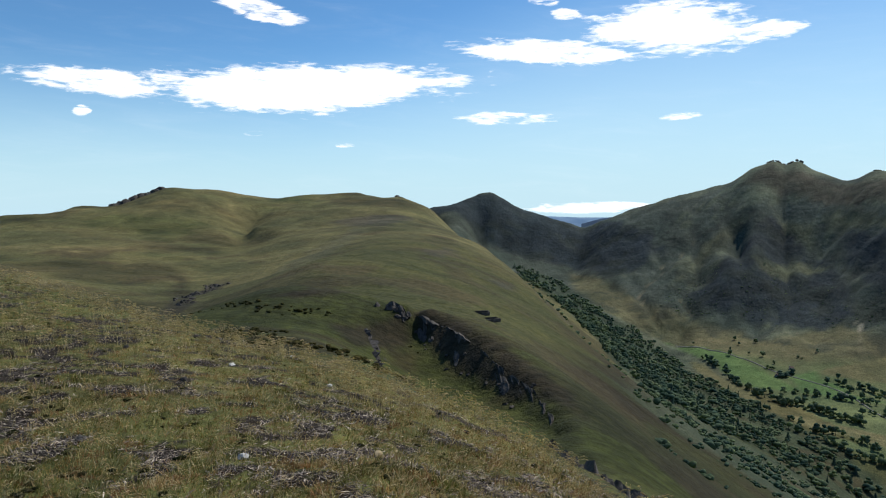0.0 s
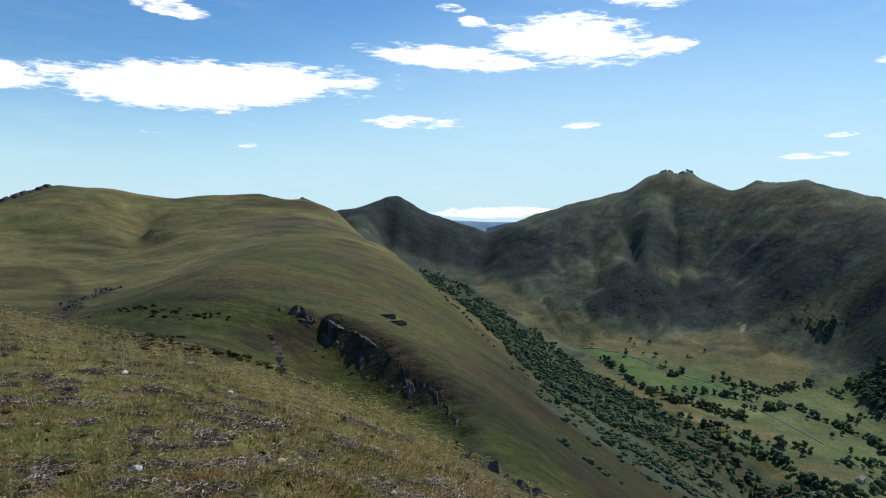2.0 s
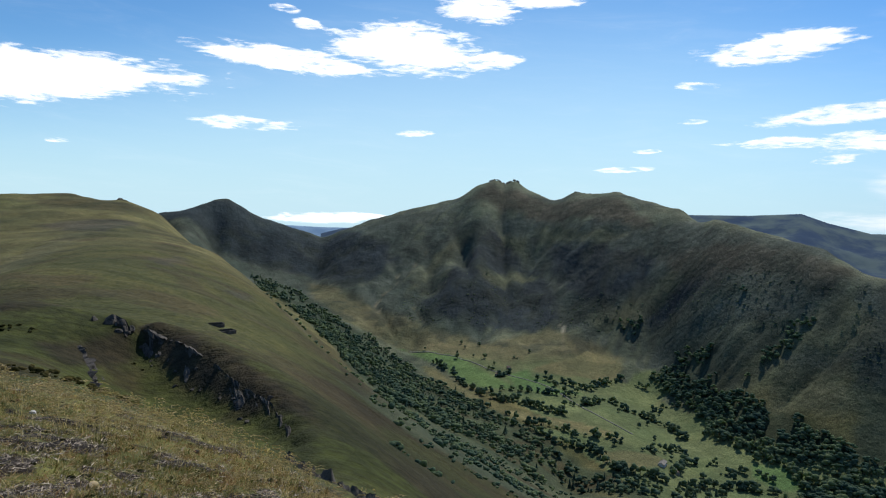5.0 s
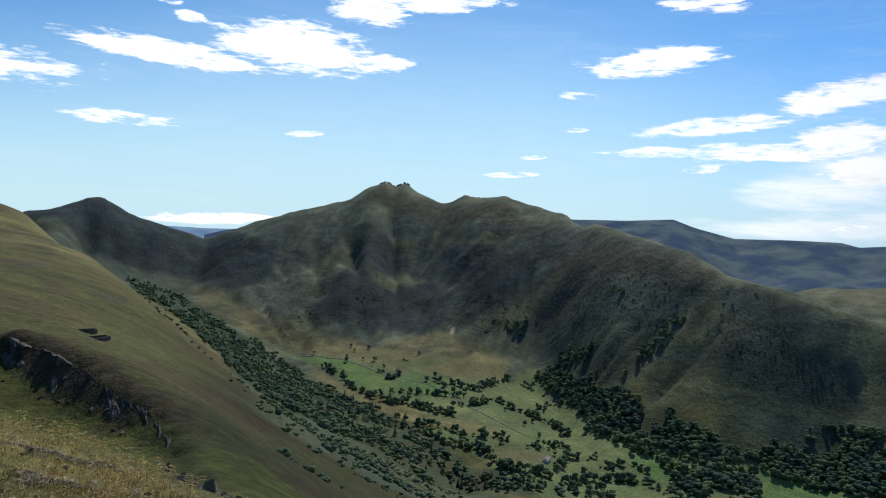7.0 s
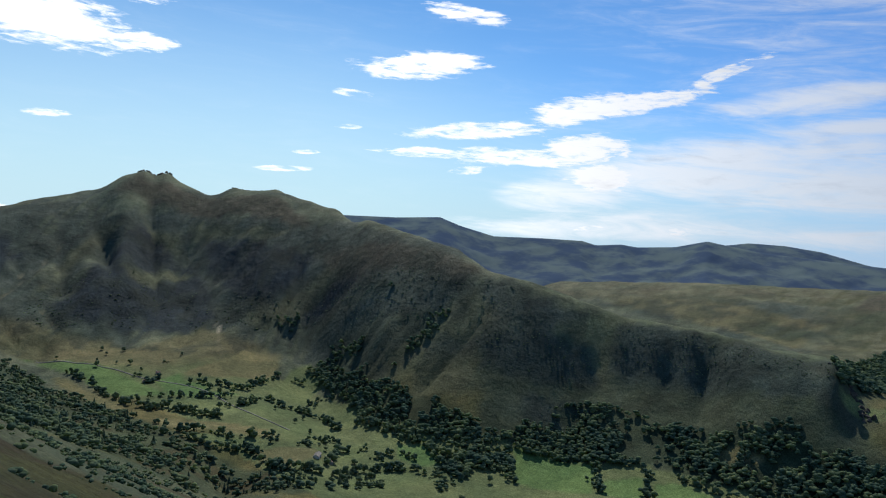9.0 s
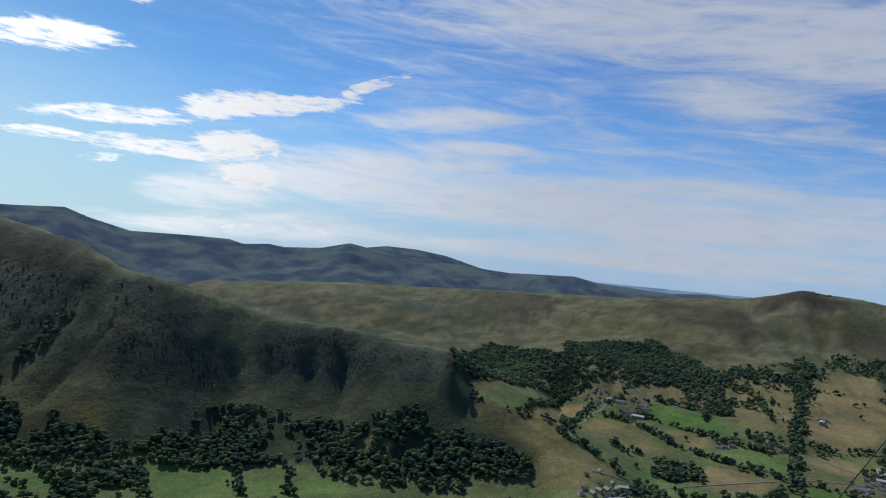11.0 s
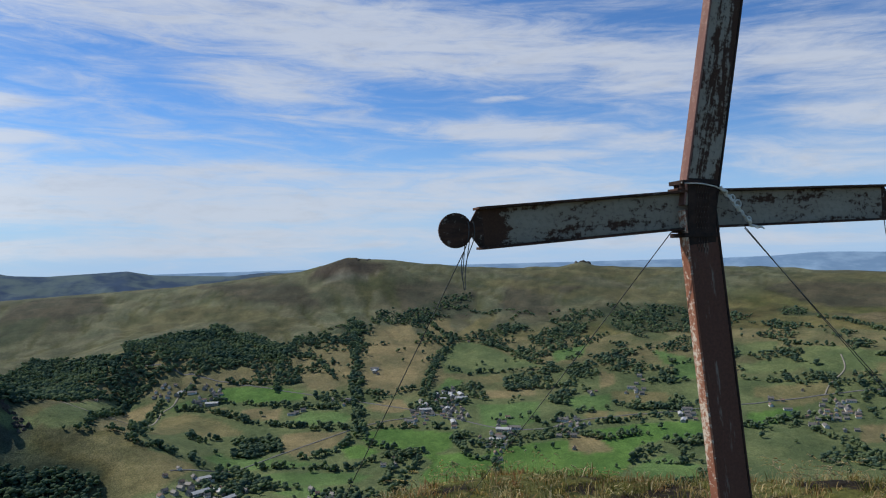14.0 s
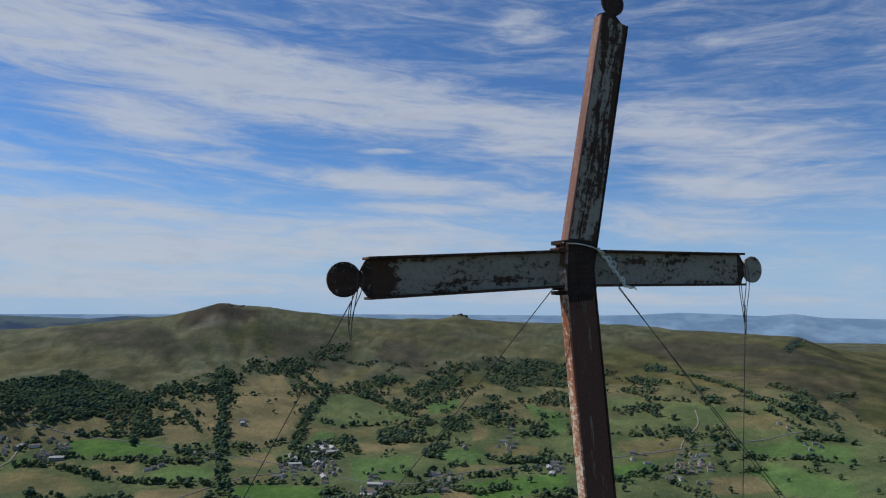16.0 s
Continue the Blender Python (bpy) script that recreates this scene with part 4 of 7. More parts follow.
# dark: slope shade and haze; dusk: cloud shadow; pale: sunlit ribs
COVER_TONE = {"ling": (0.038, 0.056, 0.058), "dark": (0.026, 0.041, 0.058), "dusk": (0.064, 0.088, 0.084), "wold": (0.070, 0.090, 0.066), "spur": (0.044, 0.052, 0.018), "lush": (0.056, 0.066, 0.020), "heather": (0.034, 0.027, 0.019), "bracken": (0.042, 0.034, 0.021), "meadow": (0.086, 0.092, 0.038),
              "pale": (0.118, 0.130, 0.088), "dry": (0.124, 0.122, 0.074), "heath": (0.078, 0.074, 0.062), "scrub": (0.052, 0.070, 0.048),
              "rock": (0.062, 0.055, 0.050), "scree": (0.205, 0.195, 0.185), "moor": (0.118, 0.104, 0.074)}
FIELD_TONE = {"bright": (0.104, 0.200, 0.060), "green": (0.112, 0.190, 0.078), "pasture": (0.136, 0.176, 0.090), "dry": (0.166, 0.160, 0.092), "hay": (0.184, 0.174, 0.100), "tan": (0.226, 0.196, 0.122)}


def depth_inside(x, y, ring):
    """Metres to the edge of a ring: above zero inside, below zero outside."""
    away = np.full(np.shape(x), 1e9)
    for (ax, ay), (bx, by) in zip(ring, ring[1:] + ring[:1]):
        dx, dy = bx - ax, by - ay
        t = np.clip(((x - ax) * dx + (y - ay) * dy) / (dx * dx + dy * dy + 1e-9), 0, 1)
        away = np.minimum(away, np.hypot(x - ax - t * dx, y - ay - t * dy))
    return np.where(inside(x, y, ring), away, -away)


def near_ring(x, y, ring, margin):
    """Indices of the points in a ring's bounding box."""
    a = np.array(ring)
    (x0, y0), (x1, y1) = a.min(0) - margin, a.max(0) + margin
    return np.nonzero((x > x0) & (x < x1) & (y > y0) & (y < y1))[0]


def clumps(x, y):
    """Above zero: grassy mats; below: bare soil with dead stems."""
    return fractal(x, y, 0.26, 300, 3) + 0.4 * fractal(x, y, 1.0, 304, 2) + 0.15


SCRUB_SHADE = [(850, 800, 45), (905, 690, 60), (915, 620, 55), (1030, 512, 45), (1060, 440, 55), (1062, 370, 50), (1055, 295, 50), (1085, 240, 48), (1060, 205, 40), (1025, 225, 40), (1030, 400, 40), (960, 560, 35)]


def scrub_and_shade(x, y):
    """Above zero inside the broad dark patches of scrub and painted cloud shade along the spur."""
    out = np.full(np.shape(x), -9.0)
    for cx, cy, size in SCRUB_SHADE:
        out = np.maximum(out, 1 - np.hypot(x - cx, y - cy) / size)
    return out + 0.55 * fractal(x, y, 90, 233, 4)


def land_cover(x, y, z, slope):
    r = np.hypot(x, y)
    n1, n2, n3 = fractal(x, y, 420, 41, 4), fractal(x, y, 90, 45, 4), fractal(x, y, 0.7, 48, 4)
    n4 = fractal(x, y, 9, 52, 4)
    colour = np.tile(np.array([0.136, 0.130, 0.066]), (x.size, 1))                 # upland grass
    colour = mixed(colour, (0.100, 0.108, 0.048), smooth(n2 + 0.5 * n1, 0.0, 0.5))   # greener hollows
    colour = mixed(colour, (0.205, 0.176, 0.092), smooth(-n2 + 0.7 * n1, 0.25, 0.8) * 0.8)  # bleached grass
    colour = mixed(colour, (0.062, 0.058, 0.032), smooth(fractal(x, y, 140, 61, 5), 0.10, 0.38) * 0.75)  # heath
    colour = mixed(colour, (0.150, 0.140, 0.120), smooth(slope, 0.75, 1.25) * smooth(n2, -0.2, 0.5) * smooth(r, 300, 700))  # scree
    az = np.degrees(np.arctan2(x, y))
    wet = wetness(x, y)
    streak = np.clip(wet / 2.2 - 0.6, -1, 1)
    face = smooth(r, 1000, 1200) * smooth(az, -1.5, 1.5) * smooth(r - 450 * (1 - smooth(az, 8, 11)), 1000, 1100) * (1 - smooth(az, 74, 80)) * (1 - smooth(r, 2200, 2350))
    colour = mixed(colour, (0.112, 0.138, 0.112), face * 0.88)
    colour = mixed(colour, (0.044, 0.064, 0.074), 0.7 * face * smooth(n2 + 0.5 * streak + 0.9 * (1 - smooth(az, 11, 15)) + 0.65 * smooth(z, -225, -190) * (1 - smooth(z, -40, 30)), 0.02, 0.45) * 0.88)      # shade and blue haze of the face put into its colour, over scrub
    colour = mixed(colour, (0.215, 0.200, 0.150), face * smooth(wet, 4.0, 5.5) * smooth(n1, -0.3, 0.3) * 0.7)  # pale grass and scree in the runnels
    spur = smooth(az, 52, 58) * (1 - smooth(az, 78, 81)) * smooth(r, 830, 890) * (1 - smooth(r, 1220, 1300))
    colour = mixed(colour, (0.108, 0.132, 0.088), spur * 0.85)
    colour = mixed(colour, (0.056, 0.072, 0.066), spur * smooth(scrub_and_shade(x, y), 0.0, 0.25) * 0.92)   # cloud shadow painted in broad patches, with scrub growing there
    hill = smooth(x, 1500, 1700) * (1 - face)
    # grass of the far hill, greyed and blued in its colour for haze
    colour = mixed(colour, (0.130, 0.140, 0.106), hill * 0.85)
    colour = mixed(colour, (0.098, 0.096, 0.074), hill * smooth(fractal(x, y, 150, 241, 5), 0.0, 0.4) * 0.55)          # heather
    colour = mixed(colour, (0.075, 0.082, 0.040), hill * smooth(wet + 1.5 * n2, 1.6, 3.2) * 0.7)                    # rushes in the hollows
    cap = np.hypot((x - 2255) / 95, (y + 510) / 125) + 0.5 * n2
    colour = mixed(colour, (0.062, 0.055, 0.048), 1 - smooth(cap, 0.6, 1.1))                                   # bare dark rock on the hilltop
    colour = mixed(colour, (0.215, 0.200, 0.180), (1 - smooth(np.hypot((x - 2205) / 26, (y + 520) / 55) + 0.6 * n4, 0.7, 1.1)) * 0.8)
    along_fan = np.clip((1207 - y) / 80, 0, 1)
    fan = np.abs(x - 713 + 46 * along_fan) / (2.5 + 4 * along_fan)
    colour = mixed(colour, (0.42, 0.39, 0.34), (1 - smooth(fan, 0.6, 1.2)) * (y > 1120) * (y < 1228) * smooth(n4, -0.6, 0.2))   # pale stream bed
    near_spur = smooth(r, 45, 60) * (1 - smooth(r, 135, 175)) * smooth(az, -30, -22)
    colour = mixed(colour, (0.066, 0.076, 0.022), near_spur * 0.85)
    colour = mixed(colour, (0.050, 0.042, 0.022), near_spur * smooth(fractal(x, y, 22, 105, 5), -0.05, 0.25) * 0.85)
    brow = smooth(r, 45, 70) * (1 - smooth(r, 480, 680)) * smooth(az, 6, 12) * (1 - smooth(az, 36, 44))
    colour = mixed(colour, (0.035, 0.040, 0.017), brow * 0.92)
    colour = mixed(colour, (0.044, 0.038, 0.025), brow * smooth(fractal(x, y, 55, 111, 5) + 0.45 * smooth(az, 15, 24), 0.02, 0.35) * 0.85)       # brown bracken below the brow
    shelf = smooth(r, 160, 220) * (1 - smooth(r, 560, 760)) * smooth(az, -14, -6) * (1 - smooth(az, 8, 14))
    colour = mixed(colour, (0.082, 0.086, 0.034), shelf * 0.8)
    colour = mixed(colour, (0.070, 0.062, 0.036), shelf * smooth(fractal(x * 0.4 + y * 0.2, y, 45, 115, 5), 0.22, 0.42) * 0.6)
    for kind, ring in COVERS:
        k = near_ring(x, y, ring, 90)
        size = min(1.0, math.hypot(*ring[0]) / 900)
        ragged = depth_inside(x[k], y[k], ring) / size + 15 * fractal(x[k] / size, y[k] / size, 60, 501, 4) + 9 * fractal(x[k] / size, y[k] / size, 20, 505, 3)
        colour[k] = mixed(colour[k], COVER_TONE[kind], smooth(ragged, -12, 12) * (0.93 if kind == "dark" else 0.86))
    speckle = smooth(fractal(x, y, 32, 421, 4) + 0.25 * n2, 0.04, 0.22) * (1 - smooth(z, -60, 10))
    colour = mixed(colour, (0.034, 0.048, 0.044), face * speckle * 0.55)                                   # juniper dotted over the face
    colour = mixed(colour, (0.046, 0.040, 0.034), smooth(slope, 0.75, 1.15) * smooth(r, 45, 60) * (1 - smooth(r, 125, 150)) * 0.9)      # bare basalt where the spur breaks off
    for density, ring in GROVES:
        k = near_ring(x, y, ring, 20)
        colour[k] = mixed(colour[k], (0.042, 0.064, 0.044), smooth(depth_inside(x[k], y[k], ring) + 8 * fractal(x[k], y[k], 30, 511, 3), -6, 8) * min(0.85, density))      # undergrowth of the woods, darkened for the shade beneath the trees
    hollow = np.full(x.shape, 1e9)
    for (ax, ay, _), (bx, by, _) in zip(cliff_foot[:3], cliff_foot[1:4]):
        t = np.clip(((x - ax - 1) * (bx - ax) + (y - ay - 3.2) * (by - ay)) / ((bx - ax) ** 2 + (by - ay) ** 2), 0, 1)
        hollow = np.minimum(hollow, np.hypot(x - ax - 1 - t * (bx - ax), y - ay - 3.2 - t * (by - ay)))
    colour = mixed(colour, (0.058, 0.046, 0.032), (1 - smooth(hollow + 2.5 * fractal(x, y, 8, 121, 4), 1.0, 3.2)) * 0.75)   # bare earth and rock below the spur's edge
    bed = np.full(x.shape, 1e9)
    for (ax, ay, _), (bx, by, _) in zip(left_gully[1:], left_gully[2:]):
        t = np.clip(((x - ax) * (bx - ax) + (y - ay) * (by - ay)) / ((bx - ax) ** 2 + (by - ay) ** 2), 0, 1)
        bed = np.minimum(bed, np.hypot(x - ax - t * (bx - ax), y - ay - t * (by - ay)))
    bed = bed + 9 * fractal(x, y, 35, 131, 4)
    colour = mixed(colour, (0.050, 0.044, 0.034), (1 - smooth(bed, 2.0, 8.0)) * smooth(-r, -640, -520) * 0.9)       # peaty stream gully
    farm = inside(x, y, FARMED)
    fc = mixed(np.tile(np.array([0.124, 0.158, 0.084]), (int(farm.sum()), 1)), (0.172, 0.160, 0.098), smooth(n1[farm] + 0.5 * n2[farm] + 1.0 * smooth(z[farm], -262, -225), 0.15, 0.9))
    colour[farm] = fc
    for kind, ring in FIELDS:
        k = near_ring(x, y, ring, 12)
        edge = depth_inside(x[k], y[k], ring) + 3 * fractal(x[k], y[k], 40, 521, 3)
        colour[k] = mixed(colour[k], FIELD_TONE[kind], smooth(edge, -3.0, 3.0))
        farm[k[edge > 0]] = True
    colour[farm] *= (1 + 0.16 * n2[farm] + 0.10 * n4[farm])[:, None]
    rough = smooth(r, 55, 110)
    mottle = (0.5 + 0.5 * smooth(r, 600, 900)) * (0.38 * fractal(x, y, 19, 401, 4) + 0.30 * fractal(x * 0.6 + y * 0.3, y, 64, 406, 4))
    colour = colour * (1 + rough * np.where(farm, 0.3, 1.0) * mottle)[:, None]
    colour = mixed(colour, (0.072, 0.058, 0.036), rough * (~farm) * (1 - smooth(r, 800, 1000)) * smooth(fractal(x, y, 38, 411, 5), 0.20, 0.36) * 0.6)    # bracken
    # summit turf: short grass, dry stalks and bare stony soil
    top = 1 - smooth(r, 25, 60)
    turf = mixed(np.tile(np.array([0.130, 0.135, 0.050]), (x.size, 1)), (0.240, 0.180, 0.095), smooth(n4, -0.1, 0.5))
    # bare soil, with the shadows between clumps put into its tone
    turf = mixed(turf, (0.034, 0.026, 0.022), smooth(-clumps(x, y), -0.06, 0.06))
    colour = colour * (1 - top)[:, None] + turf * top[:, None]
    return colour * (1 + 0.10 * n4 * top)[:, None]


def build_ground():
    """One sheet of land from the summit to the horizon, finer where it is nearer."""
    seen = np.arange(-36.0, 156.01, 0.28)
    rest = np.arange(158.0, 324.0 - 0.5, 5.0)
    az = np.radians(np.concatenate([seen, rest]))
    rad = [0.4]
    while rad[-1] < 4900:
        rad.append(rad[-1] * (1.04 if rad[-1] < 2 else 1.013 if rad[-1] < 14 else 1.025 if rad[-1] < 60 else 1.013 if rad[-1] < 620 else 1.0095 if rad[-1] < 1950 else 1.018))
    rad = np.array(rad)
    A, R = len(az), len(rad)
    x, y = np.outer(rad, np.sin(az)), np.outer(rad, np.cos(az))
    z = ground_height(x, y)
    co = np.concatenate([np.stack([x, y, z], -1).reshape(-1, 3), [[0, 0, float(ground_height(np.array([0.0]), np.array([0.0]))[0])]]])
    i, j = np.meshgrid(np.arange(R - 1), np.arange(A), indexing="ij")
    jn = (j + 1) % A
    quads = np.stack([i * A + j, i * A + jn, (i + 1) * A + jn, (i + 1) * A + j], -1).reshape(-1, 4)
    fan = np.stack([np.full(A, R * A), (np.arange(A) + 1) % A, np.arange(A)], -1)
    mesh = bpy.data.meshes.new("ground")
    mesh.vertices.add(len(co))
    mesh.vertices.foreach_set("co", co.ravel())
    loops = np.concatenate([quads.ravel(), fan.ravel()])
    mesh.loops.add(len(loops))
    mesh.loops.foreach_set("vertex_index", loops)
    mesh.polygons.add(len(quads) + len(fan))
    start = np.concatenate([np.arange(len(quads)) * 4, len(quads) * 4 + np.arange(len(fan)) * 3])
    mesh.polygons.foreach_set("loop_start", start)
    mesh.update(calc_edges=True)
    mesh.polygons.foreach_set("use_smooth", np.ones(len(start), bool))
    gr = np.abs(np.gradient(z, axis=0) / np.gradient(rad)[:, None])
    ga = np.abs(np.gradient(z, axis=1)) / (rad[:, None] * 0.0046)
    slope = np.concatenate([np.hypot(gr, np.minimum(ga, 3)).ravel(), [0.0]])
    c = np.ones((len(co), 4))
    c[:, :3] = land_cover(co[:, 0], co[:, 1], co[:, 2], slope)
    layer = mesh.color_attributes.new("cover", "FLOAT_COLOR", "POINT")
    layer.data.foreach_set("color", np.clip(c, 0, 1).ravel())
    mesh.materials.append(LAND)
    return tagged(new("ground", mesh), "upland grass hills, a hedged farming valley and summit turf", "hillside", kind="structure")


build_ground()


# ---------------------------------------------------------------- mesh helpers
def mesh_of(name, verts, tris, materials, index=None, flat=False):
    """A mesh from arrays of corners and triangles."""
    mesh = bpy.data.meshes.new(name)
    verts, tris = np.asarray(verts, float), np.asarray(tris, int)
    mesh.vertices.add(len(verts))
    mesh.vertices.foreach_set("co", verts.ravel())
    mesh.loops.add(tris.size)
    mesh.loops.foreach_set("vertex_index", tris.ravel())
    mesh.polygons.add(len(tris))
    mesh.polygons.foreach_set("loop_start", np.arange(len(tris)) * 3)
    for m in materials:
        mesh.materials.append(m)
    if index is not None:
        mesh.polygons.foreach_set("material_index", np.asarray(index, np.int32))
    mesh.update(calc_edges=True)
    mesh.polygons.foreach_set("use_smooth", np.full(len(tris), not flat))
    return mesh


def part(name, bm, mat, parent, label=""):
    """Links a bmesh as one mesh object under a thing or a part."""
    bmesh.ops.recalc_face_normals(bm, faces=bm.faces)
    mesh = bpy.data.meshes.new(name)
    bm.to_mesh(mesh)
    bm.free()
    mesh.materials.append(mat)
    ob = new(name, mesh)
    ob.parent = parent
    return tagged(ob, label)


def add_box(bm, size, at=(0, 0, 0), turn=None, bevel=0.0):
    m = Matrix.Translation(at) @ (turn or Matrix()) @ Matrix.Diagonal((*size, 1))
    r = bmesh.ops.create_cube(bm, size=1.0, matrix=m)
    if bevel:
        edges = list({e for v in r["verts"] for e in v.link_edges})
        bmesh.ops.bevel(bm, geom=edges, offset=bevel, segments=1, affect="EDGES")
    return bm


ICO = bmesh.new()
bmesh.ops.create_icosphere(ICO, subdivisions=1, radius=1.0)
ICO_V = np.array([v.co[:] for v in ICO.verts])
ICO_F = np.array([[v.index for v in f.verts] for f in ICO.faces])
ICO.free()


class Heap:
    """Collects pieces of one mesh."""

    def __init__(self):
        self.v, self.f, self.m, self.n = [], [], [], 0

    def add(self, verts, faces, mat=0):
        self.v.append(verts)
        self.f.append(np.asarray(faces) + self.n)
        self.m.append(np.full(len(faces), mat))
        self.n += len(verts)

    def done(self):
        return np.concatenate(self.v), np.concatenate(self.f), np.concatenate(self.m)


def blob(heap, r, at, size, mat=0, jag=0.28):
    heap.add(ICO_V * (1 + r.uniform(-jag, jag, (12, 1))) * np.array(size) + np.array(at), ICO_F, mat)


def cone(heap, base, tip, r0, r1, sides, mat):
    a = np.arange(sides) / sides * 2 * np.pi
    ring = np.stack([np.cos(a), np.sin(a), np.zeros(sides)], 1)
    v = np.concatenate([ring * r0 + base, ring * r1 + tip])
    k = np.arange(sides)
    kn = (k + 1) % sides
    heap.add(v, np.concatenate([np.stack([k, kn, kn + sides], 1), np.stack([k, kn + sides, k + sides], 1)]), mat)


def broadleaf(r, clumps=7, limbs=True):
    """A spreading tree one metre high: trunk, two limbs, crown of uneven clumps."""
    h = Heap()
    cone(h, np.array([0, 0, -0.06]), np.array([0.01, 0, 0.42]), 0.035, 0.02, 5, 1)
    if limbs:
        cone(h, np.array([0.01, 0, 0.28]), np.array([0.16, 0.05, 0.55]), 0.018, 0.008, 3, 1)
        cone(h, np.array([0.0, 0, 0.30]), np.array([-0.14, -0.08, 0.56]), 0.018, 0.008, 3, 1)
    wide = r.uniform(0.26, 0.40)
    for k in range(clumps):
        a, q = r.uniform(0, 6.28), math.sqrt(r.uniform(0.05, 1.0))
        z = r.uniform(0.34, 0.84)
        s = wide * (1 - 0.55 * abs(z - 0.5) / 0.4)
        size = r.uniform(0.17, 0.29) * (1.0 if limbs else 1.18)
        blob(h, r, (math.cos(a) * q * s, math.sin(a) * q * s, z), (size, size, size * r.uniform(0.7, 0.95)))
    return h.done()


def conifer(r, tiers=5):
    h = Heap()
    cone(h, np.array([0, 0, -0.05]), np.array([0, 0, 0.9]), 0.025, 0.006, 4, 1)
    wide = r.uniform(0.16, 0.23)
    for k in range(tiers):
        z, s = 0.12 + 0.8 * k / tiers, wide * (1 - 0.85 * k / tiers)
        a = np.arange(7) / 7 * 2 * np.pi + r.uniform(0, 1)
        ring = np.stack([np.cos(a), np.sin(a), np.zeros(7)], 1) * (s * r.uniform(0.7, 1.25, (7, 1))) + np.array([0, 0, z]) + np.stack([0 * a, 0 * a, r.uniform(-.03, .03, 7)], 1)
        v = np.concatenate([ring, [[0, 0, z + 0.36 - 0.03 * k]]])
        i = np.arange(7)
        h.add(v, np.stack([i, (i + 1) % 7, np.full(7, 7)], 1), 0)
    return h.done()


def shrub(r, clumps=3):
    h = Heap()
    cone(h, np.array([0, 0, -0.1]), np.array([0, 0, 0.3]), 0.05, 0.03, 3, 1)
    for k in range(clumps):
        a = r.uniform(0, 6.28)
        size = r.uniform(0.28, 0.48)
        blob(h, r, (math.cos(a) * 0.32, math.sin(a) * 0.32, r.uniform(0.25, 0.55)), (size, size, size * 0.8))
    return h.done()


KIT = np.random.default_rng(11)
BROAD = [broadleaf(KIT, 9) for _ in range(7)]
BROAD_SMALL = [broadleaf(KIT, 4, False) for _ in range(9)]
BROAD_FAR = [broadleaf(KIT, 3, False) for _ in range(9)]
FIRS = [conifer(KIT) for _ in range(5)]
SHRUBS = [shrub(KIT) for _ in range(6)]


def plant(name, xy, heights, variants, materials, label, category, seed=1, sink=0.0, broad=1.0):
    """A whole stand of plants as one object."""
    r = np.random.default_rng(seed)
    xy = np.asarray(xy, float)
    z = ground_height(xy[:, 0], xy[:, 1])
    pick, turn, wide = r.integers(0, len(variants), len(xy)), r.uniform(0, 6.28, len(xy)), r.uniform(0.85, 1.3, len(xy)) * broad
    V, F, M, n = [], [], [], 0
    for k, (v, f, m) in enumerate(variants):
        w = np.nonzero(pick == k)[0]
        if not len(w):
            continue
        c, s = np.cos(turn[w])[:, None], np.sin(turn[w])[:, None]
        hh, ww = heights[w][:, None], (heights[w] * wide[w])[:, None]
        x = (v[:, 0] * c - v[:, 1] * s) * ww + xy[w, 0][:, None]
        y = (v[:, 0] * s + v[:, 1] * c) * ww + xy[w, 1][:, None]
        zz = v[:, 2] * hh + (z[w] - sink)[:, None]
        V.append(np.stack([x, y, zz], -1).reshape(-1, 3))
        F.append((f[None] + (np.arange(len(w)) * len(v))[:, None, None] + n).reshape(-1, 3))
        M.append(np.tile(m, len(w)))
        n += len(w) * len(v)
    ob = new(name, mesh_of(name, np.concatenate(V), np.concatenate(F), materials, np.concatenate(M)))
    return tagged(ob, label, category, kind="stuff")


def spread(ring, gap, seed, keep=None):
    """Uneven positions inside a ring, about gap metres apart."""
    r = np.random.default_rng(seed)
    a = np.array(ring)
    (x0, y0), (x1, y1) = a.min(0), a.max(0)
    gx, gy = np.meshgrid(np.arange(x0, x1, gap), np.arange(y0, y1, gap))
    x, y = gx.ravel() + r.uniform(-0.9, 0.9, gx.size) * gap, gy.ravel() + r.uniform(-0.9, 0.9, gx.size) * gap
    ok = inside(x + 30 * fractal(x, y, 70, seed + 3, 4), y + 30 * fractal(x, y, 70, seed + 8, 4), ring)
    x, y = x[ok], y[ok]
    if keep is not None:
        ok = keep(x, y)
        x, y = x[ok], y[ok]
    return np.stack([x, y], 1)


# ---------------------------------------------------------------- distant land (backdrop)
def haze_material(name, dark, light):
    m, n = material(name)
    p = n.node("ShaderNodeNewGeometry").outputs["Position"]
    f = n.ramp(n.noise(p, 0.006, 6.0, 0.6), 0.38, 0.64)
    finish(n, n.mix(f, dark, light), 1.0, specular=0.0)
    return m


# the blue of distant haze is put straight into these base colours
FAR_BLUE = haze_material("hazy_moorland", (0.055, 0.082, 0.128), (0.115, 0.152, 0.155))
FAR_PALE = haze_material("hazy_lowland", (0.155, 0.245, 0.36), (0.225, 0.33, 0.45))


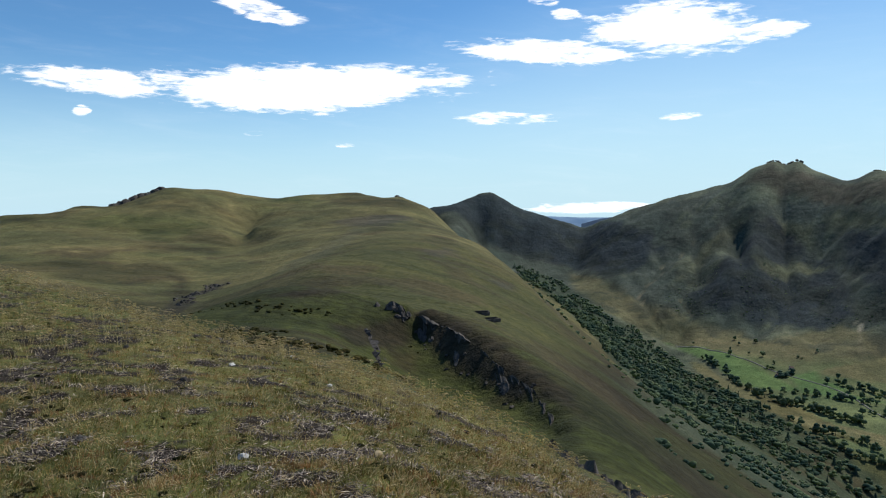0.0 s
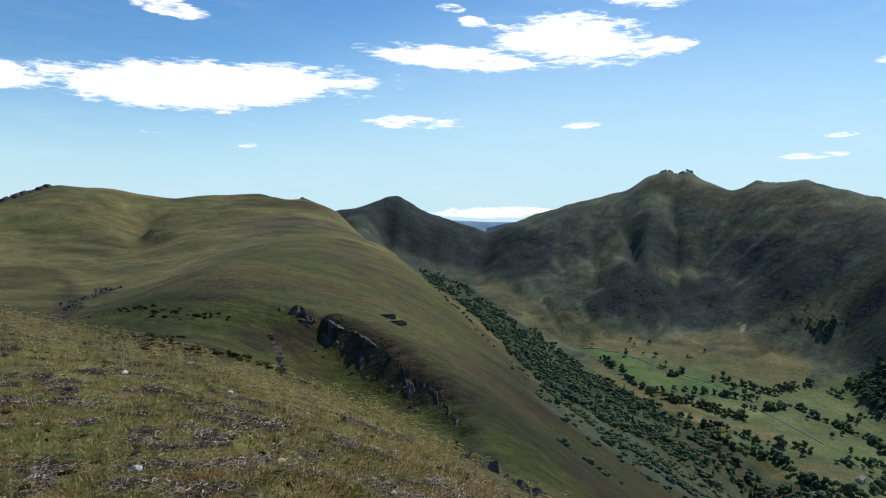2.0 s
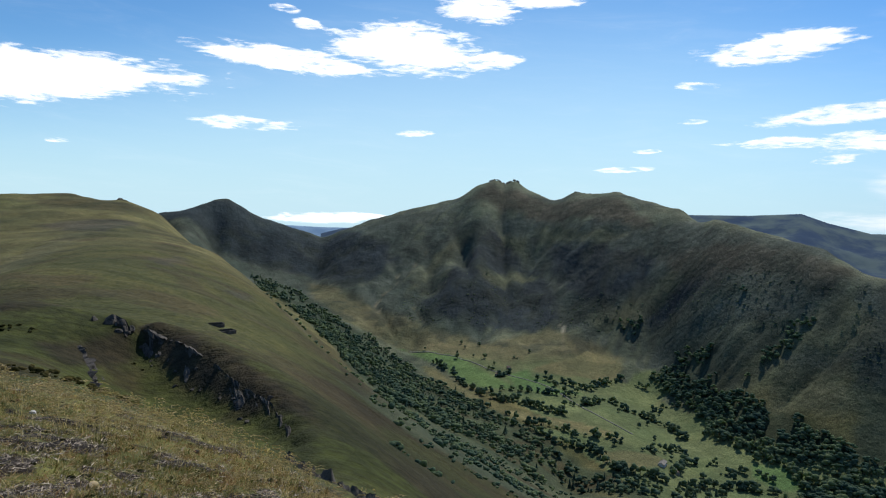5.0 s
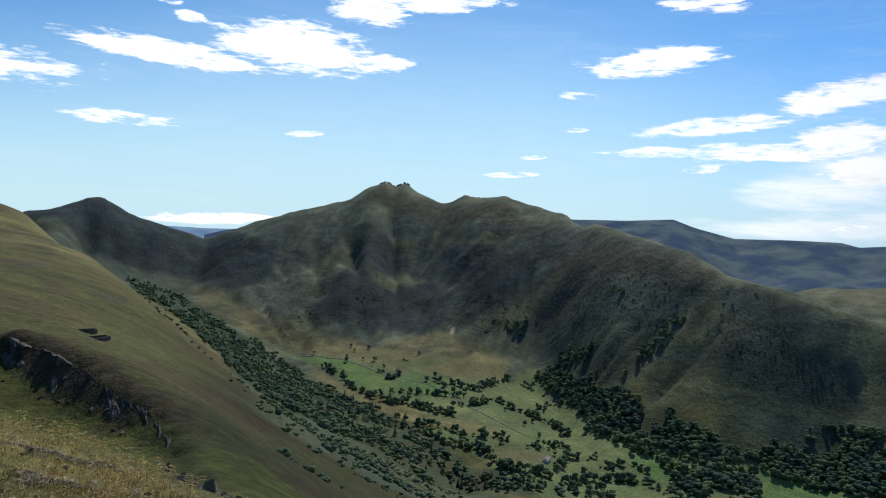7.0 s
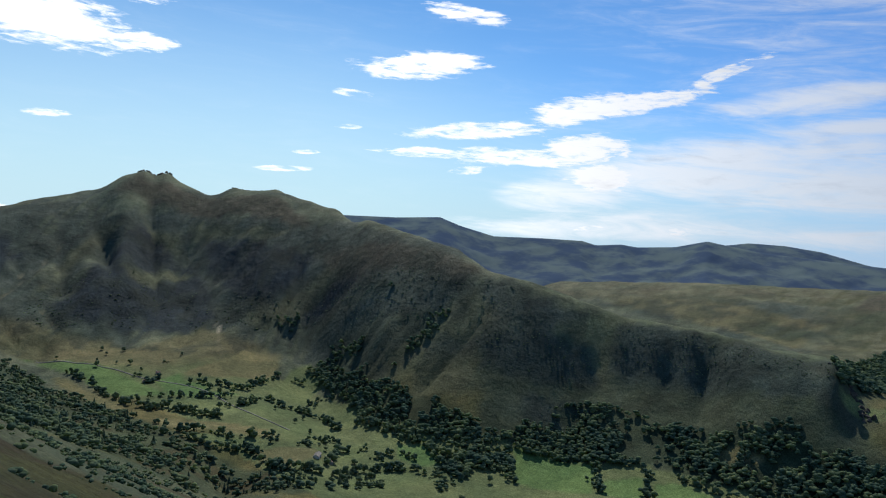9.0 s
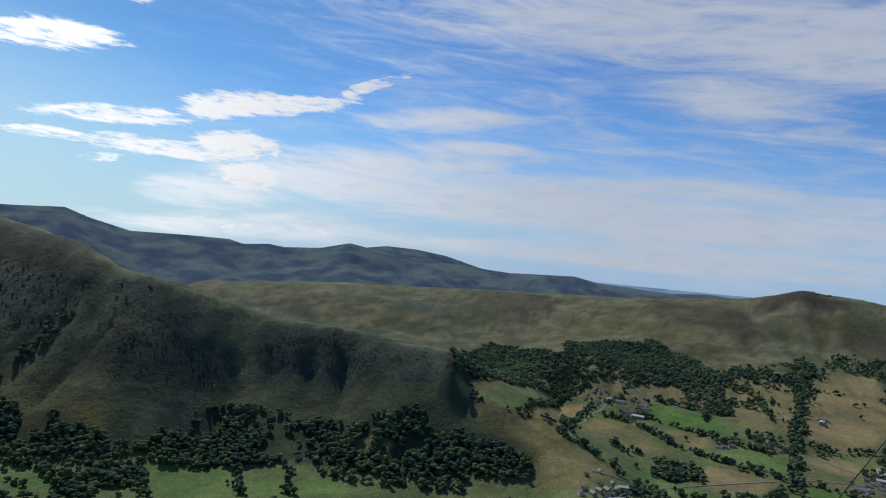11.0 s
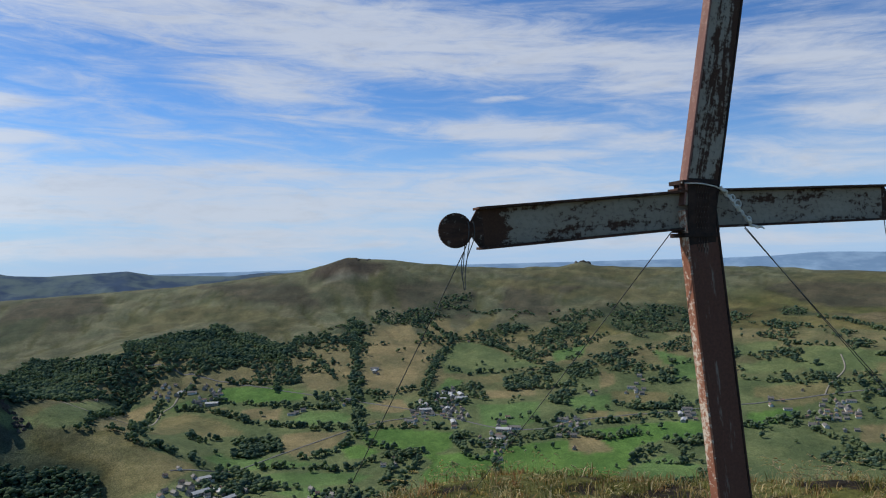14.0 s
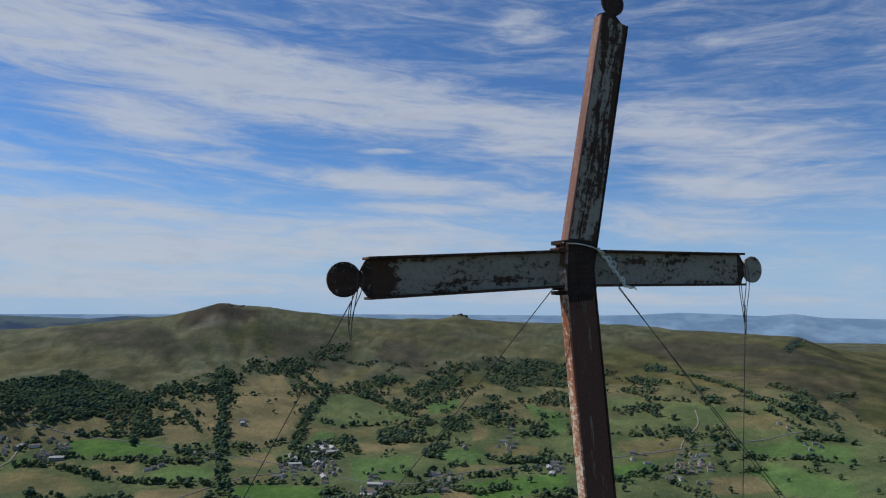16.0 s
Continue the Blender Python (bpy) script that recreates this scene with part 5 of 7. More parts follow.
def far_range(name, profile, distance, mat, label, rough=6.0, seed=1):
    """A far range of hills: a crest of given bearings and heights (degrees), falling away before and behind."""
    az = np.arange(profile[0][0], profile[-1][0] + 0.01, 0.2)
    el = np.interp(az, [p[0] for p in profile], [p[1] for p in profile])
    rows = np.array([-1500, -1150, *range(-900, 150, 45), 140])
    fall = np.interp(rows, [-1500, -900, -650, -420, -260, -140, -60, 0, 60, 140], [-420, -190, -150, -105, -68, -36, -13, 0, -10, -40])
    a = np.radians(az)
    r = distance + rows[:, None]
    x, y = r * np.sin(a), r * np.cos(a)
    z = 1.6 + distance * np.tan(np.radians(el)) + fall[:, None]
    z = z + fractal(x, y, 260, seed, 5, True) * rough * np.minimum(np.abs(rows) / 140, 2.2)[:, None] + fractal(x, y, 110, seed + 9, 4) * rough * 0.7 * smooth(np.abs(rows) * 1.0, 20, 160)[:, None]
    R, A = x.shape
    i, j = np.meshgrid(np.arange(R - 1), np.arange(A - 1), indexing="ij")
    p00, p01, p10, p11 = i * A + j, i * A + j + 1, (i + 1) * A + j, (i + 1) * A + j + 1
    tris = np.concatenate([np.stack([p00, p10, p11], -1).reshape(-1, 3), np.stack([p00, p11, p01], -1).reshape(-1, 3)])
    ob = new(name, mesh_of(name, np.stack([x, y, z], -1).reshape(-1, 3), tris, [mat]))
    return tagged(ob, label, "hills", kind="structure")


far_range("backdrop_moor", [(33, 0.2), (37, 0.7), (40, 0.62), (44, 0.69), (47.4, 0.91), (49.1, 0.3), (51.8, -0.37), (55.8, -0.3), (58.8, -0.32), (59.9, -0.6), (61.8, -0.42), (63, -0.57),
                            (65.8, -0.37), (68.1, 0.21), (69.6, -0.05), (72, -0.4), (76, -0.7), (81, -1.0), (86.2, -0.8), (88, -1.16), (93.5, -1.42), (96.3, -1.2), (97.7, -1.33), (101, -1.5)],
          4050, FAR_BLUE, "far moorland ridge with thin blue haze painted into its colour", 9.0, 3)
far_range("backdrop_moor", [(66, -0.6), (69.5, 0.0), (71, 0.25), (73.4, 0.2), (75.8, -0.1), (78.7, -0.84), (82, -1.2)], 4420, FAR_BLUE, "farther moorland ridge painted haze-blue", 6.0, 8)
far_range("backdrop_hill", [(11.0, -1.7), (12.5, -1.3), (14.3, -1.0), (15.6, -0.45), (16.8, -0.13), (18, -0.2), (20, -0.6)], 4300, FAR_BLUE, "low hill far beyond the pass, painted haze-blue", 4.0, 12)
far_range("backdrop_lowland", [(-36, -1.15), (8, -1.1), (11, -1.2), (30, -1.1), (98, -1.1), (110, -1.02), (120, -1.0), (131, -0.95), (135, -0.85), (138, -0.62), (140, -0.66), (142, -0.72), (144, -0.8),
                               (146, -0.6), (148, -0.85), (156, -0.9)], 4800, FAR_PALE, "lowland plain with pale blue haze painted into its colour", 3.0, 17)


# ---------------------------------------------------------------- woods and hedges
r = np.random.default_rng(21)
for k, (density, ring) in enumerate(GROVES):
    far = math.hypot(*ring[0])
    gap = (6.2 if density > 0.5 else 7.4) if far < 1300 else 8.6 if far < 1900 else 12.0
    limit = np.quantile(fractal(*np.random.default_rng(3).uniform(-900, 900, (2, 4000)), 46, 33, 4), 1 - 0.93 * density)
    xy = spread(ring, gap, 200 + 7 * k, lambda x, y: fractal(x, y, 46, 33, 4) > limit)
    if len(xy) < 4:
        continue
    steep = k < 3
    fir = r.random(len(xy)) < (0.22 if steep else 0.0)
    label = "beech and birch wood on a steep valley side" if steep else "broadleaf wood at the foot of the spur" if k < 10 else "oak and ash wood on the far hillside"
    if fir.sum() > 3:
        plant("wood", xy[fir], r.uniform(6, 11, fir.sum()), FIRS, [NEEDLES, BARK], "dark spruce and fir wood on a steep valley side", "wood", 2 + k, 0.4)
    plant("wood", xy[~fir], r.uniform(3.0, 8.5, (~fir).sum()) if steep else r.uniform(4.0, 10, (~fir).sum()), BROAD_SMALL if steep else BROAD_FAR, [LEAVES, BARK], label, "wood", 60 + k, 0.4, 1.35)

FACE = [(420, 1380), (500, 1480), (660, 1480), (760, 1330), (850, 1180), (930, 1000), (950, 850), (1010, 640), (1060, 480), (1010, 400), (900, 600), (840, 860), (860, 1030), (760, 1130), (640, 1240)]
xy = spread(FACE, 9.5, 51, lambda x, y: wetness(x, y) + 1.6 * fractal(x, y, 150, 53, 4) > 1.4)
plant("scrub", xy, r.uniform(0.7, 1.7, len(xy)), SHRUBS, [LEAVES, BARK], "dark juniper and birch scrub on the mountain face", "scrub", 7, 0.3, 2.2)

for k, (kind, ring) in enumerate([c for c in COVERS if c[0] == "ling"]):
    xy = spread(ring, 8.0, 71 + k, lambda x, y: fractal(x, y, 50, 73, 4) > -0.08)
    plant("scrub", xy, r.uniform(0.5, 1.3, len(xy)), SHRUBS, [LEAVES, BARK], "dark gorse and birch scrub in a hollow of the spur", "scrub", 81 + k, 0.3, 1.9)

UPPER = [(70, 190), (75, 450), (90, 650), (60, 900), (140, 1000), (150, 620), (190, 440), (260, 400), (300, 380), (200, 260)]
xy = spread(UPPER, 11, 55, lambda x, y: fractal(x, y, 60, 57, 3) > 0.02)
plant("scrub", xy, r.uniform(1.5, 4.5, len(xy)), SHRUBS, [LEAVES, BARK], "scattered bushes on the grassy shoulder", "scrub", 8, 0.2)


def hedge_places(seed):
    """Places along the hedge lines, wider and denser where a hedge has grown into a belt of trees."""
    q = np.random.default_rng(seed)
    out = []
    for width, line in HEDGES:
        for (ax, ay), (bx, by) in zip(line, line[1:]):
            long = math.hypot(bx - ax, by - ay)
            t = q.random(max(2, int(long / 4.1 * max(1.0, width / 8.5))))
            off = q.uniform(-0.5, 0.5, len(t)) * width * 0.8
            x, y = ax + (bx - ax) * t - (by - ay) / long * off, ay + (by - ay) * t + (bx - ax) / long * off
            x, y = x + 4 * fractal(x, y, 60, 83, 2), y + 4 * fractal(x, y, 60, 87, 2)
            keep = fractal(x, y, 30, 81, 3) > -0.42
            out.append(np.stack([x[keep], y[keep]], 1))
    return np.concatenate(out)


def between_fields(x, y):
    """Ground that no field takes up."""
    free = np.ones(x.size, bool)
    for kind, ring in FIELDS:
        k = near_ring(x, y, ring, 2)
        free[k] &= depth_inside(x[k], y[k], ring) < 1.0
    return free


VALLEY = [(930, 20), (1060, 60), (1180, 130), (1400, 120), (1560, -40), (1700, -250), (1900, -560), (1760, -900), (1560, -1150), (1250, -1450), (960, -1480), (720, -1200), (640, -700), (700, -250), (800, 0)]
xy = spread(VALLEY, 9.0, 63, lambda x, y: between_fields(x, y) & (fractal(x, y, 85, 65, 4) + 0.10 * wetness(x, y) > 0.26))
plant("copse", xy, r.uniform(3.5, 10, len(xy)), BROAD_FAR, [LEAVES, BARK], "small copses and scattered trees between the fields", "wood", 11, 0.4, 1.25)
VALLEY_HEAD = [(440, 1180), (560, 1140), (700, 960), (690, 720), (760, 560), (620, 480), (520, 560), (480, 800), (450, 1000)]
xy = spread(VALLEY_HEAD, 9.0, 67, lambda x, y: between_fields(x, y) & (fractal(x, y, 70, 69, 4) > 0.36))
plant("copse", xy, r.uniform(3.5, 9, len(xy)), BROAD_SMALL, [LEAVES, BARK], "trees and bushes between the upper valley's fields", "wood", 15, 0.4, 1.25)
xy = hedge_places(61)
tall = r.random(len(xy)) < 0.62
plant("hedgerow", xy[tall], r.uniform(5.5, 12, tall.sum()), BROAD_FAR, [LEAVES, BARK], "field hedges grown up into rows of trees", "hedge", 9, 0.3)
plant("hedgerow", xy[~tall], r.uniform(2.5, 5, (~tall).sum()), SHRUBS, [LEAVES, BARK], "low bushy field hedges", "hedge", 10, 0.3)


# single trees in the fields
def tree_models():
    out = []
    for k, (v, f, m) in enumerate(BROAD):
        base = new("field_tree")
        for name, which, mat in (("trunk", 1, BARK), ("crown", 0, LEAVES)):
            faces = f[m == which]
            used, back = np.unique(faces, return_inverse=True)
            ob = new(name, mesh_of(name, v[used], back.reshape(-1, 3), [mat]))
            ob.parent = base
        tagged(base, "broad-crowned green tree standing alone in a field", "tree", "single field trees")
        out.append(base)
    return out


def set_field_trees(count):
    q = np.random.default_rng(77)
    models = tree_models()
    a = np.array(FARMED)
    x, y = q.uniform(a[:, 0].min(), a[:, 0].max(), 9000), q.uniform(a[:, 1].min(), a[:, 1].max(), 9000)
    ok = inside(x, y, FARMED)
    x, y = x[ok], y[ok]
    ok = fractal(x, y, 150, 91, 3) > -0.15
    x, y = x[ok][:count], y[ok][:count]
    z = ground_height(x, y)
    for i in range(len(x)):
        s = q.uniform(6, 11)
        m = Matrix.Translation((x[i], y[i], z[i] - 0.2)) @ Matrix.Rotation(q.uniform(0, 6.28), 4, "Z")
        model = models[i % len(models)]
        if i < len(models):
            model.matrix_basis = m @ Matrix.Scale(s, 4)
        else:
            t = copy_thing(model, m)
            t.scale = (s, s, s)


set_field_trees(250)

NEAR_SLOPE = [(30, 75), (45, 150), (60, 260), (110, 420), (200, 560), (380, 620), (420, 520), (260, 330), (200, 220), (120, 120), (60, 70)]
xy = spread(NEAR_SLOPE, 7.0, 155, lambda x, y: fractal(x, y, 34, 157, 4) > 0.30 - 0.38 * smooth(np.hypot(x, y), 150, 420))
plant("scrub", xy, r.uniform(0.5, 1.4, len(xy)) * (1 + 1.8 * smooth(np.hypot(xy[:, 0], xy[:, 1]), 150, 500)), SHRUBS, [LEAVES, BARK], "low bushes and bracken on the slope below the brow", "scrub", 12, 0.1)

SPUR_SIDE = [(840, 860), (1000, 760), (1060, 600), (1110, 420), (1110, 250), (1060, 230), (1020, 420), (950, 560), (860, 700)]
xy = spread(SPUR_SIDE, 9, 161, lambda x, y: scrub_and_shade(x, y) > 0.22)
plant("scrub", xy, r.uniform(0.7, 1.8, len(xy)), SHRUBS, [LEAVES, BARK], "dark broom and juniper scrub on the flank of the spur", "scrub", 13, 0.2, 1.4)

NEAR_SPUR = [(-60, 130), (-20, 118), (-4, 104), (-6, 80), (-14, 62), (-30, 70), (-50, 100)]
xy = spread(NEAR_SPUR, 1.5, 165, lambda x, y: fractal(x, y, 12, 167, 4) > 0.12)
plant("heather", xy, r.uniform(0.25, 0.6, len(xy)), SHRUBS, [HEATHER, BARK], "low dark heather on the near spur", "heather", 14, 0.05, 1.3)

# ---------------------------------------------------------------- villages
WALL_STONE = plain_material("grey_stone_wall", (0.26, 0.24, 0.215), (0.40, 0.375, 0.335), 1.2)
WALL_WHITE = plain_material("pale_render_wall", (0.60, 0.57, 0.52), (0.78, 0.75, 0.70), 0.8)
SLATE = plain_material("slate_roof", (0.125, 0.115, 0.105), (0.20, 0.185, 0.168), 1.5, 0.6)
TILE = plain_material("weathered_tile_roof", (0.18, 0.12, 0.09), (0.27, 0.19, 0.15), 1.5)
SHEET = plain_material("light_sheet_roof", (0.38, 0.38, 0.37), (0.52, 0.52, 0.51), 0.5, 0.5)
GLASS_DARK = plain_material("dark_window_glass", (0.02, 0.024, 0.03), (0.04, 0.045, 0.055), 1.0, 0.15)
TIMBER = plain_material("brown_door_wood", (0.08, 0.05, 0.03), (0.14, 0.09, 0.055), 3.0)


def house_model(name, length, width, wall, rise, wall_mat, roof_mat, label, category, group, chimneys=1, windows=3):
    """A gabled building at the origin: walls with gables, an overhanging roof, chimney, door and windows."""
    base = new(name)
    bm = bmesh.new()
    l, w = length / 2, width / 2
    rows = [[bm.verts.new((sx * l, -w, z)) for sx in (-1, 1)] for z in (-1.2, wall)]
    rows2 = [[bm.verts.new((sx * l, w, z)) for sx in (-1, 1)] for z in (-1.2, wall)]
    ridge = [bm.verts.new((sx * l, 0, wall + rise)) for sx in (-1, 1)]
    bm.faces.new((rows[0][0], rows[0][1], rows[1][1], rows[1][0]))
    bm.faces.new((rows2[0][0], rows2[0][1], rows2[1][1], rows2[1][0]))
    for k in (0, 1):
        bm.faces.new((rows[0][k], rows2[0][k], rows2[1][k], ridge[k], rows[1][k]))
    part("wall", bm, wall_mat, base)
    bm = bmesh.new()
    over, thick = 0.45, 0.25
    slope = rise / w
    for z0 in (0.02, thick):
        e = -over * slope
        for y0, y1, za, zb in ((-w - over, 0, e, rise), (0, w + over, rise, e)):
            bm.faces.new([bm.verts.new(p) for p in ((-l - over, y0, wall + za + z0), (l + over, y0, wall + za + z0), (l + over, y1, wall + zb + z0), (-l - over, y1, wall + zb + z0))])
    for sy in (-1, 1):
        e = -over * slope
        bm.faces.new([bm.verts.new(p) for p in ((-l - over, sy * (w + over), wall + e + 0.02), (l + over, sy * (w + over), wall + e + 0.02), (l + over, sy * (w + over), wall + e + thick), (-l - over, sy * (w + over), wall + e + thick))])
    bmesh.ops.remove_doubles(bm, verts=bm.verts, dist=0.001)
    roof = part("roof", bm, roof_mat, base)
    for k in range(chimneys):
        bm = bmesh.new()
        add_box(bm, (0.9, 0.7, 1.8), ((l - 0.8) * (1 - 2 * k), 0, wall + rise + 0.5))
        add_box(bm, (1.05, 0.85, 0.15), ((l - 0.8) * (1 - 2 * k), 0, wall + rise + 1.47))
        part("chimney", bm, WALL_STONE, roof)
    pane = bmesh.new()
    add_box(pane, (0.95, 0.1, 1.25))
    shape = bpy.data.meshes.new("window")
    pane.to_mesh(shape)
    pane.free()
    shape.materials.append(GLASS_DARK)
    for sy in (-1, 1):
        for k in range(windows):
            o = new("window", shape)
            o.parent = base
            o.location = ((k - (windows - 1) / 2) * length / (windows + 0.6), sy * (w + 0.0), wall * 0.62)
    bm = bmesh.new()
    add_box(bm, (1.1, 0.12, 2.1), (length * 0.18, -w, 1.05))
    part("door", bm, TIMBER, base)
    return tagged(base, label, category, group)


def build_villages():
    q = np.random.default_rng(91)
    models = [
        house_model("house", 9.0, 6.0, 3.4, 2.2, WALL_STONE, SLATE, "grey stone village house with a steep slate roof", "house", "village houses", 2),
        house_model("house", 8, 5.8, 3.3, 2.1, WALL_WHITE, SLATE, "white rendered village house with a slate roof", "house", "village houses", 1),
        house_model("house", 10, 6.5, 3.4, 2.0, WALL_WHITE, TILE, "pale rendered house with a weathered tile roof", "house", "village houses", 1),
        house_model("house", 7, 5.2, 3.0, 2.0, WALL_STONE, TILE, "small stone house with a brown tile roof", "house", "village houses", 1, 2),
        house_model("barn", 20, 8.0, 3.4, 1.8, WALL_STONE, SHEET, "long stone barn with a light sheet roof", "barn", "farm barns", 0, 5),
        house_model("barn", 16, 7.5, 3.2, 2.0, WALL_WHITE, SLATE, "long pale farm building with a slate roof", "barn", "farm barns", 0, 4),
    ]
    # centre, spread along and across, how many, main bearing of the streets
    sites = [(1399, 32, 24, 12, 14, 100), (1369, -39, 26, 12, 20, 100), (905, -12, 30, 16, 26, 60), (835, -159, 22, 10, 10, 80), (1148, -427, 44, 14, 34, 108), (1146, -376, 30, 8, 14, 108), (1180, -440, 34, 8, 14, 110),
             (986, -457, 40, 7, 18, 118), (954, -424, 26, 6, 9, 115), (972, -563, 30, 9, 20, 122), (937, -752, 16, 6, 8, 120), (1116, -693, 14, 3, 3, 122), (1111, -782, 34, 7, 10, 125), (1567, -637, 4, 4, 1, 110),
             (1403, -366, 14, 4, 3, 105), (1233, -178, 12, 5, 3, 100), (1256, -263, 14, 6, 5, 105), (1320, 147, 6, 4, 1, 95), (832, -935, 40, 13, 24, 135), (841, -980, 26, 9, 10, 135), (916, -916, 18, 5, 4, 130),
             (850, -1225, 16, 6, 3, 140), (944, -267, 10, 6, 3, 100), (770, -1184, 20, 8, 4, 140), (500, 1036, 10, 5, 2, 30), (532, 1062, 4, 4, 1, 30), (542, 658, 12, 5, 3, 40)]
    used = [False] * len(models)
    taken = []
    for cx, cy, sa, sb, count, az in sites:
        ax = bearing(az)
        for _ in range(count):
            for _try in range(30):
                u, v = q.normal(0, sa * 0.95), q.normal(0, sb * 1.25)
                x, y = cx + ax.x * u - ax.y * v, cy + ax.y * u + ax.x * v
                if all((x - a) ** 2 + (y - b) ** 2 > 9.5 ** 2 for a, b in taken):
                    break
            else:
                continue
            taken.append((x, y))
            k = int(q.choice(6, p=(0.30, 0.22, 0.14, 0.18, 0.08, 0.08))) if count > 2 else 3
            z = float(ground_height(np.array([x]), np.array([y]))[0])
            m = Matrix.Translation((x, y, z)) @ Matrix.Scale(q.uniform(0.8, 1.08), 4) @ Matrix.Rotation(radians(90 - az + 90 * int(q.random() < 0.4) + q.uniform(-14, 14)), 4, "Z")
            if used[k]:
                copy_thing(models[k], m)
            else:
                models[k].matrix_basis, used[k] = m, True


build_villages()


def hut_ruin(x, y, turn):
    base = new("hut_ruin")
    q = np.random.default_rng(int(x * 7) + 3)
    for k, (w, d, at) in enumerate(((7.0, 0.7, (0, 2.2)), (7.0, 0.7, (0, -2.2)), (0.7, 4.0, (3.2, 0)))):
        bm = bmesh.new()
        add_box(bm, (w, d, 1.6), (*at, 0.5), None, 0.12)
        for v in bm.verts:
            v.co.z += q.uniform(-0.35, 0.3) if v.co.z > 0.5 else 0
        part("wall", bm, ROCK, base)
    z = float(ground_height(np.array([x]), np.array([y]))[0])
    base.matrix_basis = Matrix.Translation((x, y, z)) @ Matrix.Rotation(turn, 4, "Z") @ Matrix.Scale(0.7, 4)
    return tagged(base, "low roofless ruin of a dark stone shepherd's hut", "ruin", "shepherds' huts")


hut_ruin(15, 219, 0.4)
hut_ruin(13, 236, 0.1)


# ---------------------------------------------------------------- lanes
GRAVEL = plain_material("pale_gravel", (0.20, 0.18, 0.14), (0.27, 0.245, 0.20), 0.6)
ASPHALT = plain_material("worn_asphalt", (0.10, 0.10, 0.10), (0.17, 0.165, 0.16), 0.4)


def lane(name, line, width, mat, label):
    """A lane draped over the land along a line of x, y, with rounded bends."""
    pts = [np.array(p, float) for p in line]
    fine = []
    for k in range(len(pts) - 1):
        p0, p1, p2, p3 = pts[max(k - 1, 0)], pts[k], pts[k + 1], pts[min(k + 2, len(pts) - 1)]
        steps = max(2, int(np.linalg.norm(p2 - p1) / 6))
        for i in range(steps):
            t = i / steps
            fine.append(0.5 * (2 * p1 + (p2 - p0) * t + (2 * p0 - 5 * p1 + 4 * p2 - p3) * t * t + (3 * p1 - p0 - 3 * p2 + p3) * t ** 3))
    fine = np.array(fine + [pts[-1]])
    d = np.gradient(fine, axis=0)
    side = np.stack([-d[:, 1], d[:, 0]], 1) / (np.linalg.norm(d, axis=1)[:, None] + 1e-9)
    rows = []
    for off in (-width / 2, 0, width / 2):
        q = fine + side * off
        rows.append(np.column_stack([q, ground_height(q[:, 0], q[:, 1]) + 0.55]))
    n = len(fine)
    v = np.concatenate(rows + [rows[0] - [0, 0, 2], rows[2] - [0, 0, 2]])
    i = np.arange(n - 1)
    tris = []
    for a, b in ((0, 1), (1, 2), (3, 0), (2, 4)):
        tris += [np.stack([a * n + i, a * n + i + 1, b * n + i + 1], 1), np.stack([a * n + i, b * n + i + 1, b * n + i], 1)]
    return tagged(new(name, mesh_of(name, v, np.concatenate(tris), [mat])), label, "lane", kind="structure")


lane("road", [(1560, 150), (1490, 20), (1380, -140), (1240, -300), (1130, -400), (1020, -460), (985, -520), (1000, -600), (965, -780), (920, -960), (880, -1080), (800, -1250)], 3.2, ASPHALT, "narrow country road linking the villages")
lane("road", [(960, 20), (1010, -60), (1080, -180), (1130, -290), (1130, -400)], 2.6, ASPHALT, "narrow lane between two villages")
lane("road", [(1215, 200), (1185, 130), (1240, 60), (1330, 40), (1360, 20), (1404, 8)], 3.0, GRAVEL, "winding track below the spur")
lane("road", [(405, 1235), (440, 1190), (480, 1130), (500, 1050), (545, 960), (545, 860), (560, 760)], 2.0, ASPHALT, "narrow farm track along the upper valley")
lane("road", [(905, -1010), (930, -1050), (960, -1120), (1010, -1170)], 2.6, GRAVEL, "pale track climbing from the village")

# ---------------------------------------------------------------- rock outcrops
def rock_shapes(count, seed):
    """Angular basalt blocks about one metre across, split by cracks into facets."""
    q = np.random.default_rng(seed)
    out = []
    for _ in range(count):
        bm = bmesh.new()
        bmesh.ops.create_icosphere(bm, subdivisions=2, radius=0.62)
        cuts = [Vector(q.normal(0, 1, 3)).normalized() for _ in range(7)]
        for v in bm.verts:
            for c in cuts:
                d = v.co.dot(c)
                if d > 0.36:
                    v.co -= c * (d - 0.36)
            v.co += Vector(q.uniform(-0.035, 0.035, 3))
        mesh = bpy.data.meshes.new("rock")
        bm.to_mesh(mesh)
        bm.free()
        mesh.materials.append(ROCK)
        out.append(mesh)
    return out


ROCKS = rock_shapes(9, 13)


